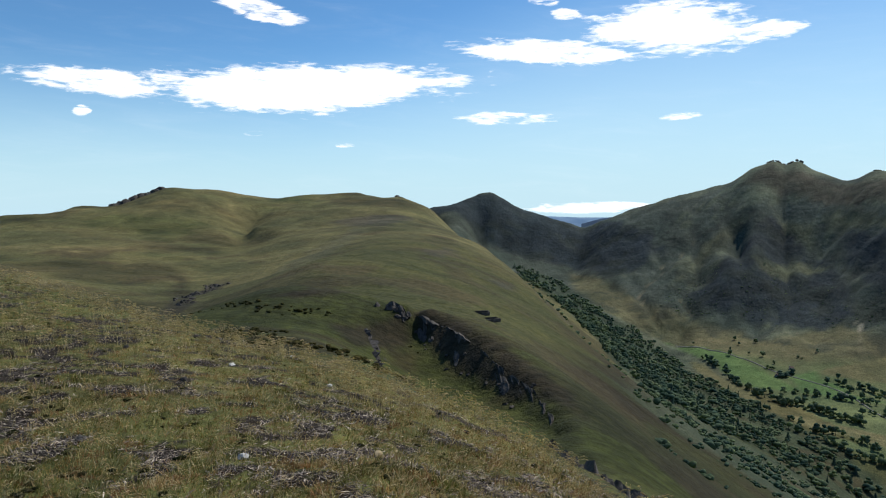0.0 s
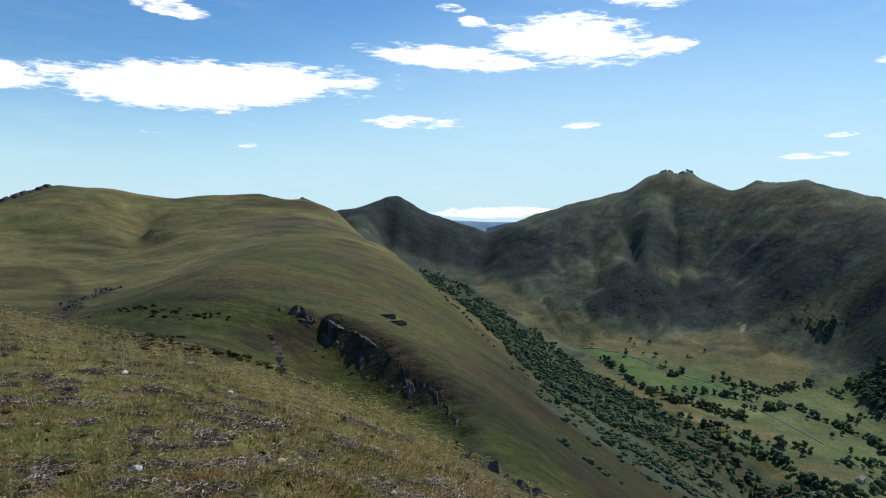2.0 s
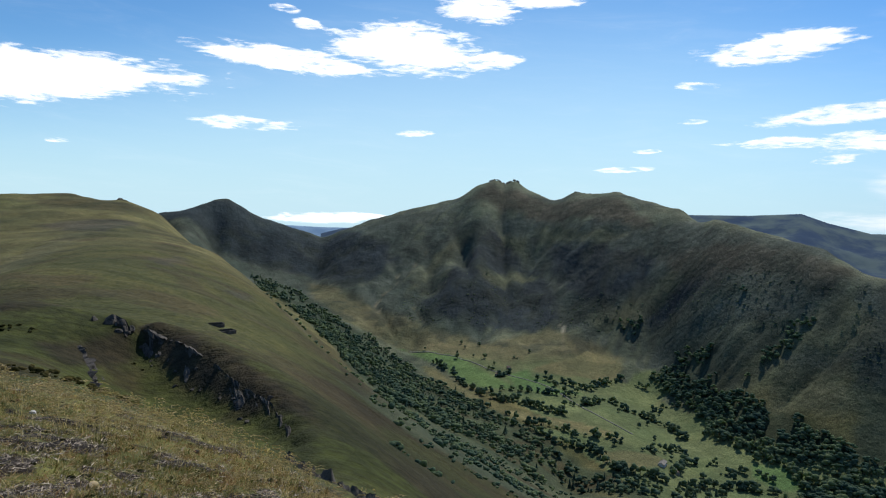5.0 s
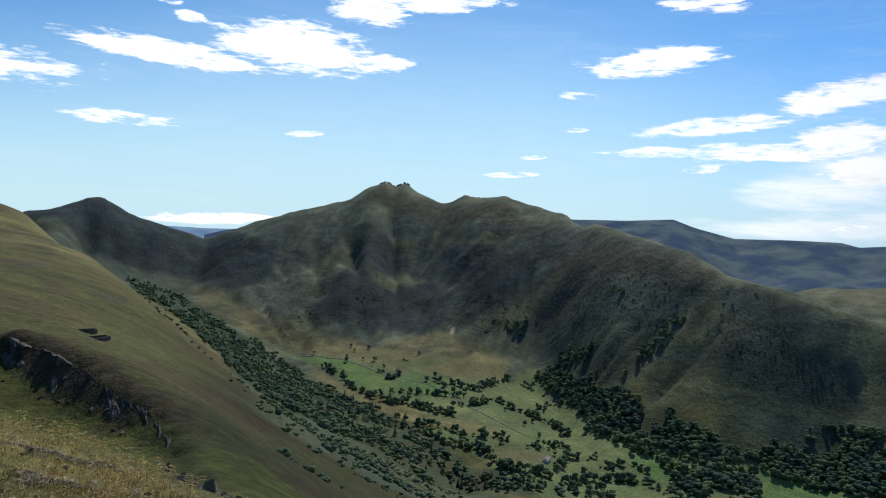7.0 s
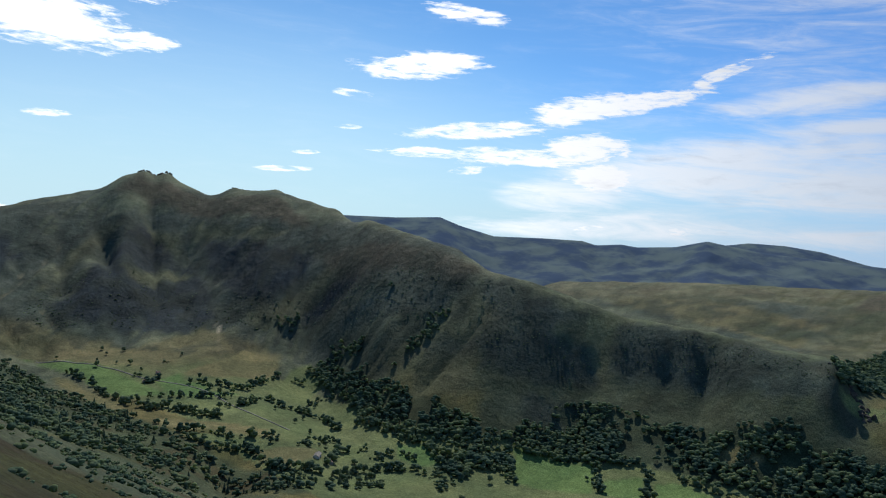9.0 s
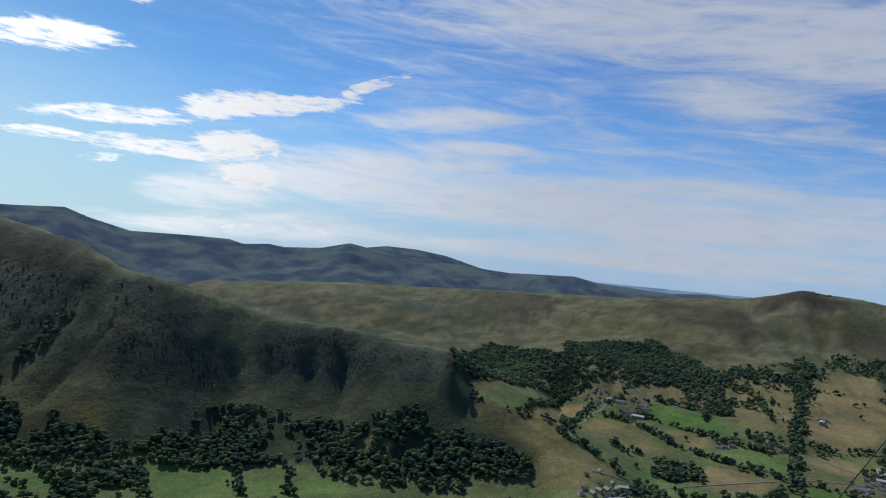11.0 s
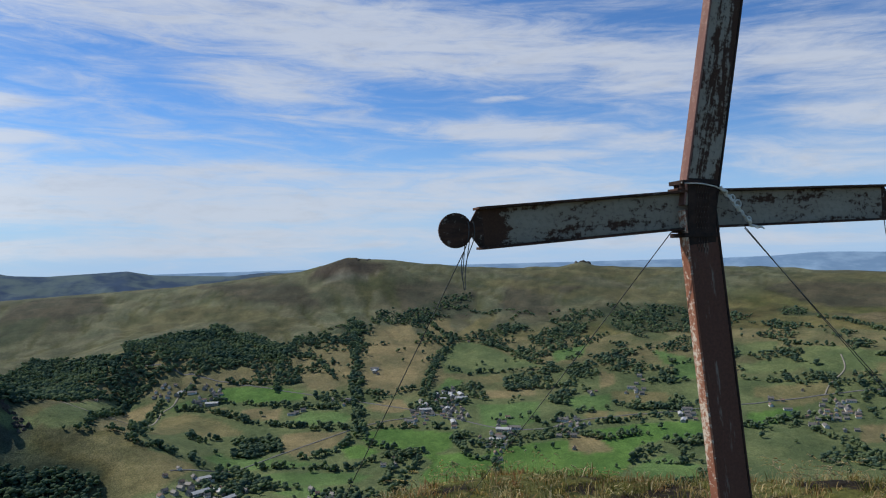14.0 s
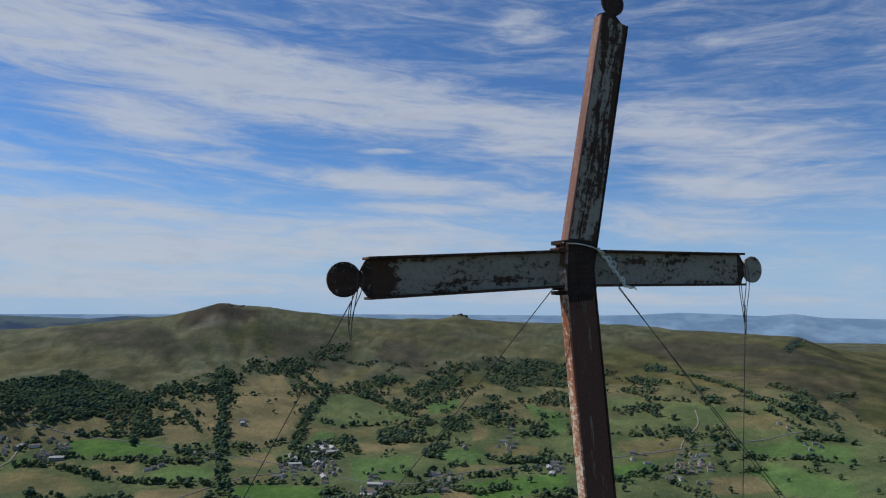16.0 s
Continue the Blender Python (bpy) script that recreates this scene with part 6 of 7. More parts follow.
def outcrop(line, per_metre, wide, tall, reach, label, seed, sink=0.45, lean=0.15):
    """Blocks set along a broken line of x, y; reach: how far they scatter to either side."""
    q = np.random.default_rng(seed)
    base = new("rock_outcrop")
    pts = [Vector((*p, 0)) for p in line]
    for a, b in zip(pts, pts[1:]):
        for k in range(max(2, int((b - a).length * per_metre))):
            p = a.lerp(b, q.random()) + Vector((q.normal(0, reach), q.normal(0, reach), 0))
            z = float(ground_height(np.array([p.x]), np.array([p.y]))[0])
            s = q.uniform(0.6, 1.3)
            size = (wide * s * q.uniform(0.7, 1.2), wide * s * q.uniform(0.7, 1.2), tall * s * q.uniform(0.6, 1.2))
            o = new("rock", ROCKS[int(q.integers(len(ROCKS)))])
            o.parent = base
            o.matrix_basis = Matrix.LocRotScale((p.x, p.y, z + size[2] * (0.5 - sink)), Euler((q.normal(0, lean), q.normal(0, lean), q.uniform(0, 6.28))), size)
    return tagged(base, label, "rock", "basalt outcrops")


def crag(top, foot, rise, drop, jag, label, seed):
    """A broken rock face between an upper and a lower line of x, y: upright columns, ledges and a rough crest."""
    def fine(line):
        p = np.array(line, float)
        at = np.concatenate([[0], np.cumsum(np.hypot(*np.diff(p, axis=0).T))])
        u = np.linspace(0, at[-1], int(at[-1] * 2.6) + 2)
        return np.stack([np.interp(u, at, p[:, 0]), np.interp(u, at, p[:, 1])], 1), u
    t, u = fine(top)
    f = np.stack([np.interp(np.linspace(0, 1, len(t)), np.linspace(0, 1, len(foot)), [p[k] for p in foot]) for k in (0, 1)], 1)
    out = (f - t) / (np.hypot(*(f - t).T)[:, None] + 1e-9)
    zt = ground_height(t[:, 0], t[:, 1]) + rise + jag * fractal(u, u * 0 + seed, 2.2, seed, 4)
    zf = ground_height(f[:, 0], f[:, 1]) - drop
    fade = np.minimum(1.0, np.minimum(np.arange(len(t)), np.arange(len(t))[::-1]) / 4.0)
    zt, rows = zt - (1 - fade) * (rise + 0.5), []
    back = t - out * 1.8
    rows.append(np.column_stack([back, ground_height(back[:, 0], back[:, 1]) - 0.6]))
    for k in range(13):
        w = k / 12
        z = zt + (zf - zt) * w
        column = fractal(u + 0.15 * np.sin(z), z * 0.22, 1.3, seed + 20, 3) * 0.75 + fractal(u, z, 0.55, seed + 30, 3) * 0.30
        ledge = 0.28 * np.sign(np.sin(z * 2.1 + 3 * fractal(u, u * 0, 5.0, seed + 40, 2)))
        p = t + (f - t) * w ** 1.25 + out * ((column + ledge) * fade)[:, None]
        rows.append(np.column_stack([p, z]))
    n, v = len(t), np.concatenate(rows)
    i, j = np.meshgrid(np.arange(len(rows) - 1), np.arange(n - 1), indexing="ij")
    a, b, c, d = (i * n + j).ravel(), (i * n + j + 1).ravel(), ((i + 1) * n + j + 1).ravel(), ((i + 1) * n + j).ravel()
    ob = new("crag", mesh_of("crag", v, np.concatenate([np.stack([a, d, c], 1), np.stack([a, c, b], 1)]), [ROCK], flat=True))
    return tagged(ob, label, "rock face", "basalt outcrops")


crag([(-4.8, 117.4), (0.2, 109.6), (4.4, 99.6), (7.7, 88.4), (9.9, 80.6), (10.9, 74.5), (11.1, 69)], [(-4.6, 113.6), (-1.6, 104.6), (2.2, 95.0), (6.4, 84.4), (8.9, 76.5), (9.9, 72), (10.3, 67)], 0.1, 0.6, 0.5,
     "dark basalt cliff under the grassy edge of the spur", 5)
crag([(-9.9, 118.2), (-7.6, 117.2), (-5.4, 115.8)], [(-8.9, 113.6), (-6.9, 112.6), (-5.4, 112.4)], 0.9, 0.8, 0.9, "blocky grey basalt buttress crowning the spur", 3)
crag([(-11.5, 108), (-9.4, 100.8), (-7.9, 92), (-7.5, 84)], [(-9.9, 107), (-7.9, 100), (-6.5, 91.2), (-6.3, 83.6)], 0.7, 0.7, 0.7, "narrow rib of grey basalt running down the slope", 4)
crag([(9.3, 62), (10.1, 53.5), (10.6, 47), (11.3, 40.7), (12.2, 36.8)], [(8.6, 61.2), (9.4, 52.8), (9.9, 46.4), (10.6, 40.2), (11.5, 36.4)], 0.5, 0.5, 0.7, "low dark basalt columns along the slope edge", 6)
outcrop([(-9.6, 117.6), (-7.6, 116.8), (-6.0, 115.4)], 2.5, 1.2, 1.3, 0.6, "loose basalt blocks on top of the buttress", 3, 0.5)
outcrop([(-4.2, 114), (-0.6, 105.6), (3.2, 96), (7.0, 85.2), (9.4, 76)], 0.5, 0.8, 0.7, 1.0, "fallen basalt blocks below the cliff", 5, 0.7)
outcrop([(-168, 534), (-156, 470), (-143, 400), (-128, 350)], 0.3, 3.4, 3.0, 5.0, "dark rocks along a stream gully", 7, 0.6)
outcrop([(-567, 1225), (-540, 1262), (-506, 1302)], 0.5, 24.0, 15.0, 4.0, "dark crag at the edge of the plateau", 8, 0.72)
outcrop([(-632, 1135), (-622, 1150)], 0.6, 9.0, 9.0, 4.0, "dark rocks on the plateau skyline", 9, 0.6)
outcrop([(-95, 1447), (-88, 1446)], 0.6, 10.0, 9.0, 2.0, "small rocky knob on the ridge", 10, 0.6)
outcrop([(845, 1862), (862, 1856), (880, 1850), (908, 1838), (922, 1828)], 0.5, 8.0, 6.0, 5.0, "rocky summit teeth of the mountain", 11, 0.72)
outcrop([(1020, 1687), (1058, 1644), (1098, 1597)], 0.2, 9.0, 4.0, 3.0, "rocky rim of the summit plateau", 12, 0.7)
outcrop([(2343, -515), (2338, -560), (2334, -620)], 0.12, 12.0, 6.0, 6.0, "dark rocks on the hilltop across the valley", 13, 0.6)
outcrop([(2268, -1371), (2262, -1382)], 0.8, 20.0, 13.0, 8.0, "small dark tor on the far moor", 14, 0.5)
outcrop([(1110, 258), (1100, 232), (1078, 212), (1056, 196)], 0.35, 8.0, 11.0, 4.0, "shaded crag at the end of the spur", 15, 0.65)

# ---------------------------------------------------------------- summit cross
def painted_steel(worn_end, worn=0.0):
    """Old pale paint flaking off rust: rust gathers in streaks and at the ends of the beams."""
    m, n = material("flaking_grey_paint")
    p = n.node("ShaderNodeTexCoord").outputs["Object"]
    stretched = n.vec("MULTIPLY", p, (1.0, 1.0, 0.45) if not worn else (2.6, 1.0, 0.40))
    patch = n.noise(stretched, 7.0, 5.0, 0.7, 0.5)
    flake = n.noise(p, 60.0, 6.0, 0.75)
    grain = n.noise(p, 220.0, 3.0, 0.6)
    sep = n.node("ShaderNodeSeparateXYZ")
    n.put(sep.inputs[0], p)
    tip = n.math("MULTIPLY", n.ramp(sep.outputs[2], worn_end - 0.07, worn_end), 0.16)       # bare metal towards the end of the beam
    bare = n.ramp(n.math("ADD", tip, n.math("ADD", n.math("MULTIPLY", patch, 0.75), n.math("MULTIPLY", flake, 0.35))), 0.55 - worn, 0.61 - worn)
    paint = n.mix(n.ramp(patch, 0.3, 0.7), (0.345, 0.290, 0.228), (0.235, 0.192, 0.148))
    paint = n.mix(n.ramp(flake, 0.48, 0.64, 0.0, 0.45), paint, (0.145, 0.115, 0.090))
    rust = n.mix(grain, (0.040, 0.020, 0.014), (0.105, 0.050, 0.030))
    h = n.math("SUBTRACT", n.math("MULTIPLY", grain, 0.3), bare)
    finish(n, n.mix(bare, paint, rust), n.ramp(bare, 0, 1, 0.6, 0.9), h, 0.5, 0.0015)
    return m


def rusty_steel():
    m, n = material("dark_rusted_steel")
    p = n.node("ShaderNodeTexCoord").outputs["Object"]
    patch = n.noise(n.vec("MULTIPLY", p, (1.0, 1.0, 0.3)), 9.0, 6.0, 0.7, 0.4)
    flake = n.noise(p, 90.0, 5.0, 0.7)
    c = n.mix(n.ramp(patch, 0.35, 0.65), (0.030, 0.018, 0.014), (0.115, 0.050, 0.030))
    c = n.mix(n.ramp(flake, 0.58, 0.68, 0.0, 0.8), c, (0.26, 0.22, 0.19))
    finish(n, c, 0.85, flake, 0.5, 0.002)
    return m


def red_lead_steel(dark, light, flaked):
    """Flange with red primer showing and pale flakes."""
    m, n = material("red_primed_steel" if flaked > 0.5 else "dull_primed_steel")
    p = n.node("ShaderNodeTexCoord").outputs["Object"]
    patch = n.noise(n.vec("MULTIPLY", p, (1.0, 1.0, 0.25)), 14.0, 6.0, 0.7, 0.4)
    flake = n.noise(p, 70.0, 5.0, 0.75)
    c = n.mix(n.ramp(patch, 0.35, 0.65), dark, light)
    c = n.mix(n.ramp(n.math("ADD", n.math("MULTIPLY", flake, 0.6), n.math("MULTIPLY", patch, 0.4)), 0.50, 0.57, 0.0, flaked), c, (0.70, 0.60, 0.48))
    finish(n, c, 0.8, flake, 0.4, 0.002)
    return m


def streaked_rust():
    """Nearly black rust with long pale streaks of the last paint."""
    m, n = material("streaked_dark_rust")
    p = n.node("ShaderNodeTexCoord").outputs["Object"]
    streak = n.noise(n.vec("MULTIPLY", p, (6.0, 6.0, 1.0)), 7.0, 5.0, 0.7, 0.2)
    grain = n.noise(p, 120.0, 4.0, 0.7)
    c = n.mix(grain, (0.062, 0.028, 0.021), (0.185, 0.078, 0.052))
    c = n.mix(n.ramp(streak, 0.57, 0.68, 0.0, 0.75), c, (0.25, 0.205, 0.165))
    finish(n, c, 0.85, grain, 0.4, 0.001)
    return m


PAINT, PAINT_WORN, PAINT_POST, RUST = painted_steel(9.0), painted_steel(0.605), painted_steel(9.0, 0.05), rusty_steel()
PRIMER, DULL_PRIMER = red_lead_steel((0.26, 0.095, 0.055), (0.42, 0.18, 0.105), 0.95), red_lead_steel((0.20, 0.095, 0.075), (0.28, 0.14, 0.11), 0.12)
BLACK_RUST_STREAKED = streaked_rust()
DARK_RUST_SHADE = plain_material("dark_rust_and_shade", (0.020, 0.013, 0.011), (0.060, 0.032, 0.023), 30.0, 0.85, distance=0.001)
WIRE = plain_material("weathered_wire", (0.05, 0.05, 0.05), (0.12, 0.12, 0.12), 60.0, 0.5, metal=0.7, distance=0.0005)
CORD = plain_material("frayed_pale_cord", (0.55, 0.53, 0.49), (0.75, 0.73, 0.69), 150.0, distance=0.001)

HIGH, WIDE, WEB, LIP = 0.112, 0.056, 0.006, 0.007     # rolled beam: height, flange width, web, flange thickness
DEEP = 0.036                                          # flange width of the post, a channel with its back to the west
JOINT = Vector((1.675, -1.384, 1.706))
LEFT, RIGHT = Vector((1.721, -0.738, 1.661)), Vector((1.639, -2.082, 1.723))
UPPER, LOWER = Vector((1.679, -1.539, 2.500)), Vector((1.580, -1.545, -0.36))


def beam_frame(a, b, face):
    """Axes of a beam from a to b: along, up across the web, out of the web towards face."""
    along_ = (b - a).normalized()
    out = (face - along_ * face.dot(along_)).normalized()
    up = out.cross(along_).normalized()
    m = Matrix((up, out, along_)).transposed().to_4x4()      # local x: across the web's height, y: out, z: along
    m.translation = a
    return m, (b - a).length


def plate(name, m, size, at, mat, parent, label="", bevel=0.0012):
    bm = bmesh.new()
    add_box(bm, size, at, None, bevel)
    ob = part(name, bm, mat, parent, label)
    ob.matrix_basis = m
    return ob


def tip_plate(name, m, length, parent, neck, disc, mat, disc_mat=None):
    """Web drawn out into a neck that carries a round disc; local z is along the beam, z = 0 at its end."""
    bm = bmesh.new()
    outline = [(-HIGH / 2 + LIP, -0.002), (-HIGH / 2 + LIP, 0.012), (-0.016, neck), (0.016, neck), (HIGH / 2 - LIP, 0.012), (HIGH / 2 - LIP, -0.002)]
    lower = [bm.verts.new((x, -WEB / 2, z)) for x, z in outline]
    upper = [bm.verts.new((x, WEB / 2, z)) for x, z in outline]
    bm.faces.new(lower), bm.faces.new(upper[::-1])
    for k in range(len(outline)):
        bm.faces.new((lower[k], lower[(k + 1) % 6], upper[(k + 1) % 6], upper[k]))
    ob = part(name, bm, mat, parent)
    ob.matrix_basis = m
    bm = bmesh.new()
    turn = Matrix.Translation((0, 0, neck + disc * 0.86)) @ Matrix.Rotation(radians(90), 4, "X")
    bmesh.ops.create_cone(bm, cap_ends=True, segments=40, radius1=disc, radius2=disc, depth=0.010, matrix=turn)
    bmesh.ops.bevel(bm, geom=[e for e in bm.edges if len(e.link_faces) == 2 and e.calc_face_angle() > 1], offset=0.0015, segments=2, affect="EDGES")
    d = part("disc", bm, disc_mat or RUST, parent, "round end disc with grey paint" if disc_mat else "round rusted end disc")
    d.matrix_basis = m
    return ob


LIT_SIDE = {"upper": 1, "lower": -1}     # which flange of each half of the post faces the sun and gets the brighter colour


def build_cross():
    cross = new("summit_cross")
    face = Vector((-1.0, 0.06, 0.0))
    for name, end in (("arm", LEFT), ("arm", RIGHT)):
        a = JOINT + (end - JOINT).normalized() * (HIGH / 2 - 0.035)
        m, length = beam_frame(a, end, face)
        web = plate(name, m, (HIGH - 2 * LIP, WEB, length), (0, 0, length / 2), PAINT_WORN if end is LEFT else PAINT, cross, "cross arm web with flaking pale grey paint")
        for s in (-1, 1):
            plate("flange", m, (LIP, WIDE, length + 0.012), (s * (HIGH - LIP) / 2, 0, length / 2 + 0.006), RUST, cross)
        tip_plate("neck", m @ Matrix.Translation((0, 0, length)), length, cross, 0.034, 0.046, RUST, None if end is LEFT else PAINT)
        for s in (-1, 1):                       # angle cleats and bolts that hold the arm to the post
            plate("cleat", m, (0.006, 0.05, 0.045), (s * (HIGH / 2 + 0.004), 0, 0.022), RUST, cross, "", 0.001)
            for dy in (-0.014, 0.014):
                bm = bmesh.new()
                bmesh.ops.create_cone(bm, cap_ends=True, segments=6, radius1=0.007, radius2=0.007, depth=0.016, matrix=Matrix.Translation((s * (HIGH / 2 + 0.013), dy, 0.022)) @ Matrix.Rotation(radians(90), 4, "Y"))
                part("bolt", bm, RUST, cross).matrix_basis = m
    for which, a, b, mat in (("upper", JOINT, UPPER, PAINT_POST), ("lower", JOINT, LOWER, BLACK_RUST_STREAKED)):
        m, length = beam_frame(a, b, face)
        plate("post", m, (HIGH - 2 * LIP, WEB, length), (0, WIDE / 2 - WEB / 2 - 0.002, length / 2), mat, cross, "post web, %s" % ("with flaking grey paint" if which == "upper" else "dark with rust"))
        # sunward flange in bright primer, the other darkened to stand for its shade
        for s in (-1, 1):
            plate("flange", m, (LIP, DEEP, length), (s * (HIGH - LIP) / 2, (WIDE - DEEP) / 2, length / 2), (DULL_PRIMER if which == "upper" else PRIMER) if LIT_SIDE[which] == s else DARK_RUST_SHADE, cross,
                  ("red-brown primed post flange" if which == "upper" else "orange primed post flange with pale flakes") if LIT_SIDE[which] == s else "rusty post flange painted dark for its shaded side")
        if which == "upper":
            tip_plate("neck", m @ Matrix.Translation((0, 0, length)), length, cross, 0.034, 0.044, RUST)
        # splice plate over the joint with rows of raised slots
    m, length = beam_frame(JOINT - Vector((0, 0, 0.135)), JOINT + Vector((0.0, -0.01, 0.085)), face)
    splice = plate("splice_plate", m, (HIGH - 2 * LIP - 0.004, 0.004, length), (0, WIDE / 2 + 0.0002, length / 2), DARK_RUST_SHADE, cross, "blackened splice plate with raised slots")
    slot = bmesh.new()
    add_box(slot, (0.0022, 0.002, 0.013))
    shape = bpy.data.meshes.new("slot")
    slot.to_mesh(shape)
    slot.free()
    shape.materials.append(RUST)
    for rows, columns, start in (((0.018, 0.032, 0.046, 0.060), 4, -0.016), ((0.085, 0.100, 0.115, 0.130, 0.145), 5, -0.018), ((0.170, 0.185, 0.200), 5, -0.020)):
        for j, z in enumerate(rows):
            for i in range(columns):
                o = new("slot", shape)
                o.parent = splice
                o.location = (start + 0.009 * i + 0.0045 * (j % 2), WIDE / 2 + 0.003, z)
    for z in (-0.075, 0.075):                    # straps round the post above and below the arm
        bm = bmesh.new()
        for s in (-1, 1):
            add_box(bm, (0.003, WIDE + 0.014, 0.012), (s * (HIGH / 2 + 0.0015), 0, 0), None, 0.001)
            add_box(bm, (HIGH + 0.006, 0.003, 0.012), (0, s * (WIDE / 2 + 0.0055), 0), None, 0.001)
        mm, _ = beam_frame(JOINT + Vector((0, 0, z)), JOINT + Vector((0, 0, z + 1)), face)
        part("strap", bm, DARK_RUST_SHADE, cross).matrix_basis = mm
    return tagged(cross, "rusted steel summit cross with flaking paint, disc ends and wire stays", "cross")


def wire(name, points, radius, mat, label, category, parent=None):
    c = bpy.data.curves.new(name, "CURVE")
    c.dimensions, c.bevel_depth, c.bevel_resolution, c.use_fill_caps = "3D", radius, 2, True
    s = c.splines.new("BEZIER")
    s.bezier_points.add(len(points) - 1)
    for b, p in zip(s.bezier_points, points):
        b.co = p
        b.handle_left_type = b.handle_right_type = "AUTO"
    c.materials.append(mat)
    dep = new(name, c)
    mesh = bpy.data.meshes.new_from_object(dep.evaluated_get(bpy.context.evaluated_depsgraph_get()))
    bpy.data.objects.remove(dep)
    ob = new(name, mesh)
    ob.parent = parent
    for poly in mesh.polygons:
        poly.use_smooth = True
    return tagged(ob, label, category)


def ground_under(x, y):
    return float(ground_height(np.array([x]), np.array([y]))[0])


def to_ground(a, b):
    """The point where the line from a through b meets the ground."""
    a, b = Vector(a), Vector(b)
    d = b - a
    for k in range(400):
        p = a + d * (1 + k * 0.02)
        if p.z < ground_under(p.x, p.y):
            return p
    return a + d * 4


def sagging(a, b, sag, steps=6):
    a, b = Vector(a), Vector(b)
    return [a.lerp(b, k / steps) - Vector((0, 0, sag * 4 * (k / steps) * (1 - k / steps))) for k in range(steps + 1)]


def build_stays():
    for points, sag in ((((1.735, -0.690, 1.600), (2.35, -0.51, 0.84)), 0.008), (((1.66, -1.29, 1.640), (2.69, -1.09, 0.64)), 0.012),
                        (((1.68, -1.57, 1.650), (1.77, -2.54, 0.84)), 0.010), (((1.634, -2.115, 1.600), (1.67, -2.12, 0.79)), 0.003)):
        end = to_ground(*points)
        stay = new("stay_wire")
        wire("strand", sagging(points[0], end, sag), 0.0014, WIRE, "", "", stay)
        peg = bmesh.new()
        add_box(peg, (0.03, 0.03, 0.30), (end.x, end.y, ground_under(end.x, end.y) + 0.03), None, 0.004)
        part("ground_peg", peg, RUST, stay, "rusted iron peg")
        tagged(stay, "thin weathered wire stay from the cross to a ground peg", "wire stay", "stay wires")
        if points[0][1] in (-0.690, -2.115):      # loops round the neck of the arm
            top = Vector(points[0])
            neck = Vector((1.7215, -0.704, 1.661)) if points[0][1] == -0.690 else Vector((1.637, -2.116, 1.7245))
            for off in (-0.006, 0.007):
                wire("loop", [top + Vector((0, off * 0.2, -0.10)), top + Vector((0, off, -0.03)), neck + Vector((-0.012, off * 1.2, -0.012)), neck + Vector((0, off, 0.017)), neck + Vector((0.012, off, -0.012)), top + Vector((0.003, off * 0.5, -0.06))],
                     0.0013, WIRE, "", "", stay)
        if points[0][1] == -1.57:
            wire("strand", sagging((1.665, -1.556, 1.655), end + Vector((0.0, 0.05, 0.0)), 0.016), 0.0013, WIRE, "", "", stay)
    q = np.random.default_rng(5)
    cord = new("tie_cord")
    top, low = Vector((1.626, -1.436, 1.766)), Vector((1.640, -1.562, 1.652))
    side = (low - top).cross(Vector((1, 0, 0))).normalized()
    path = [top.lerp(low, k / 16) + side * 0.0028 * (-1) ** k + Vector((-0.003 * (k % 3), 0, 0)) for k in range(17)]
    wire("cord", path, 0.0040, CORD, "", "", cord)
    wire("cord", [top.lerp(low, k / 9) - side * 0.003 * (-1) ** k + Vector((-0.004, 0, 0)) for k in range(10)], 0.0020, CORD, "", "", cord)
    for at, size in ((0.30, 0.009), (0.46, 0.012), (0.82, 0.007)):       # knots
        c = top.lerp(low, at) + Vector((-0.006, 0, 0))
        along_ = (low - top).normalized()
        wire("knot", [c + (along_ * math.sin(w) + side * (math.cos(w) + 0.5)) * size for w in np.linspace(0, 6.0, 8)], 0.0022, CORD, "", "", cord)
    wire("loose_end", [low + Vector((-0.004, 0.01, 0.006)), low + Vector((-0.004, -0.012, 0.002)), low + Vector((-0.006, -0.030, -0.002)), low + Vector((-0.004, -0.040, -0.006))], 0.0022, CORD, "", "", cord)
    wire("loose_end", [low + Vector((-0.004, 0.0, 0.004)), low + Vector((-0.002, -0.018, -0.004)), low + Vector((-0.006, -0.034, 0.003))], 0.0016, CORD, "", "", cord)
    wire("ring", [Vector(p) for p in ((1.652, -1.322, 1.779), (1.640, -1.335, 1.777), (1.632, -1.365, 1.776), (1.630, -1.40, 1.772), (1.627, -1.43, 1.764), (1.628, -1.455, 1.745))], 0.0017, CORD, "", "", cord)
    tagged(cord, "pale frayed cord knotted round the joint of the cross", "cord")


build_cross()
build_stays()


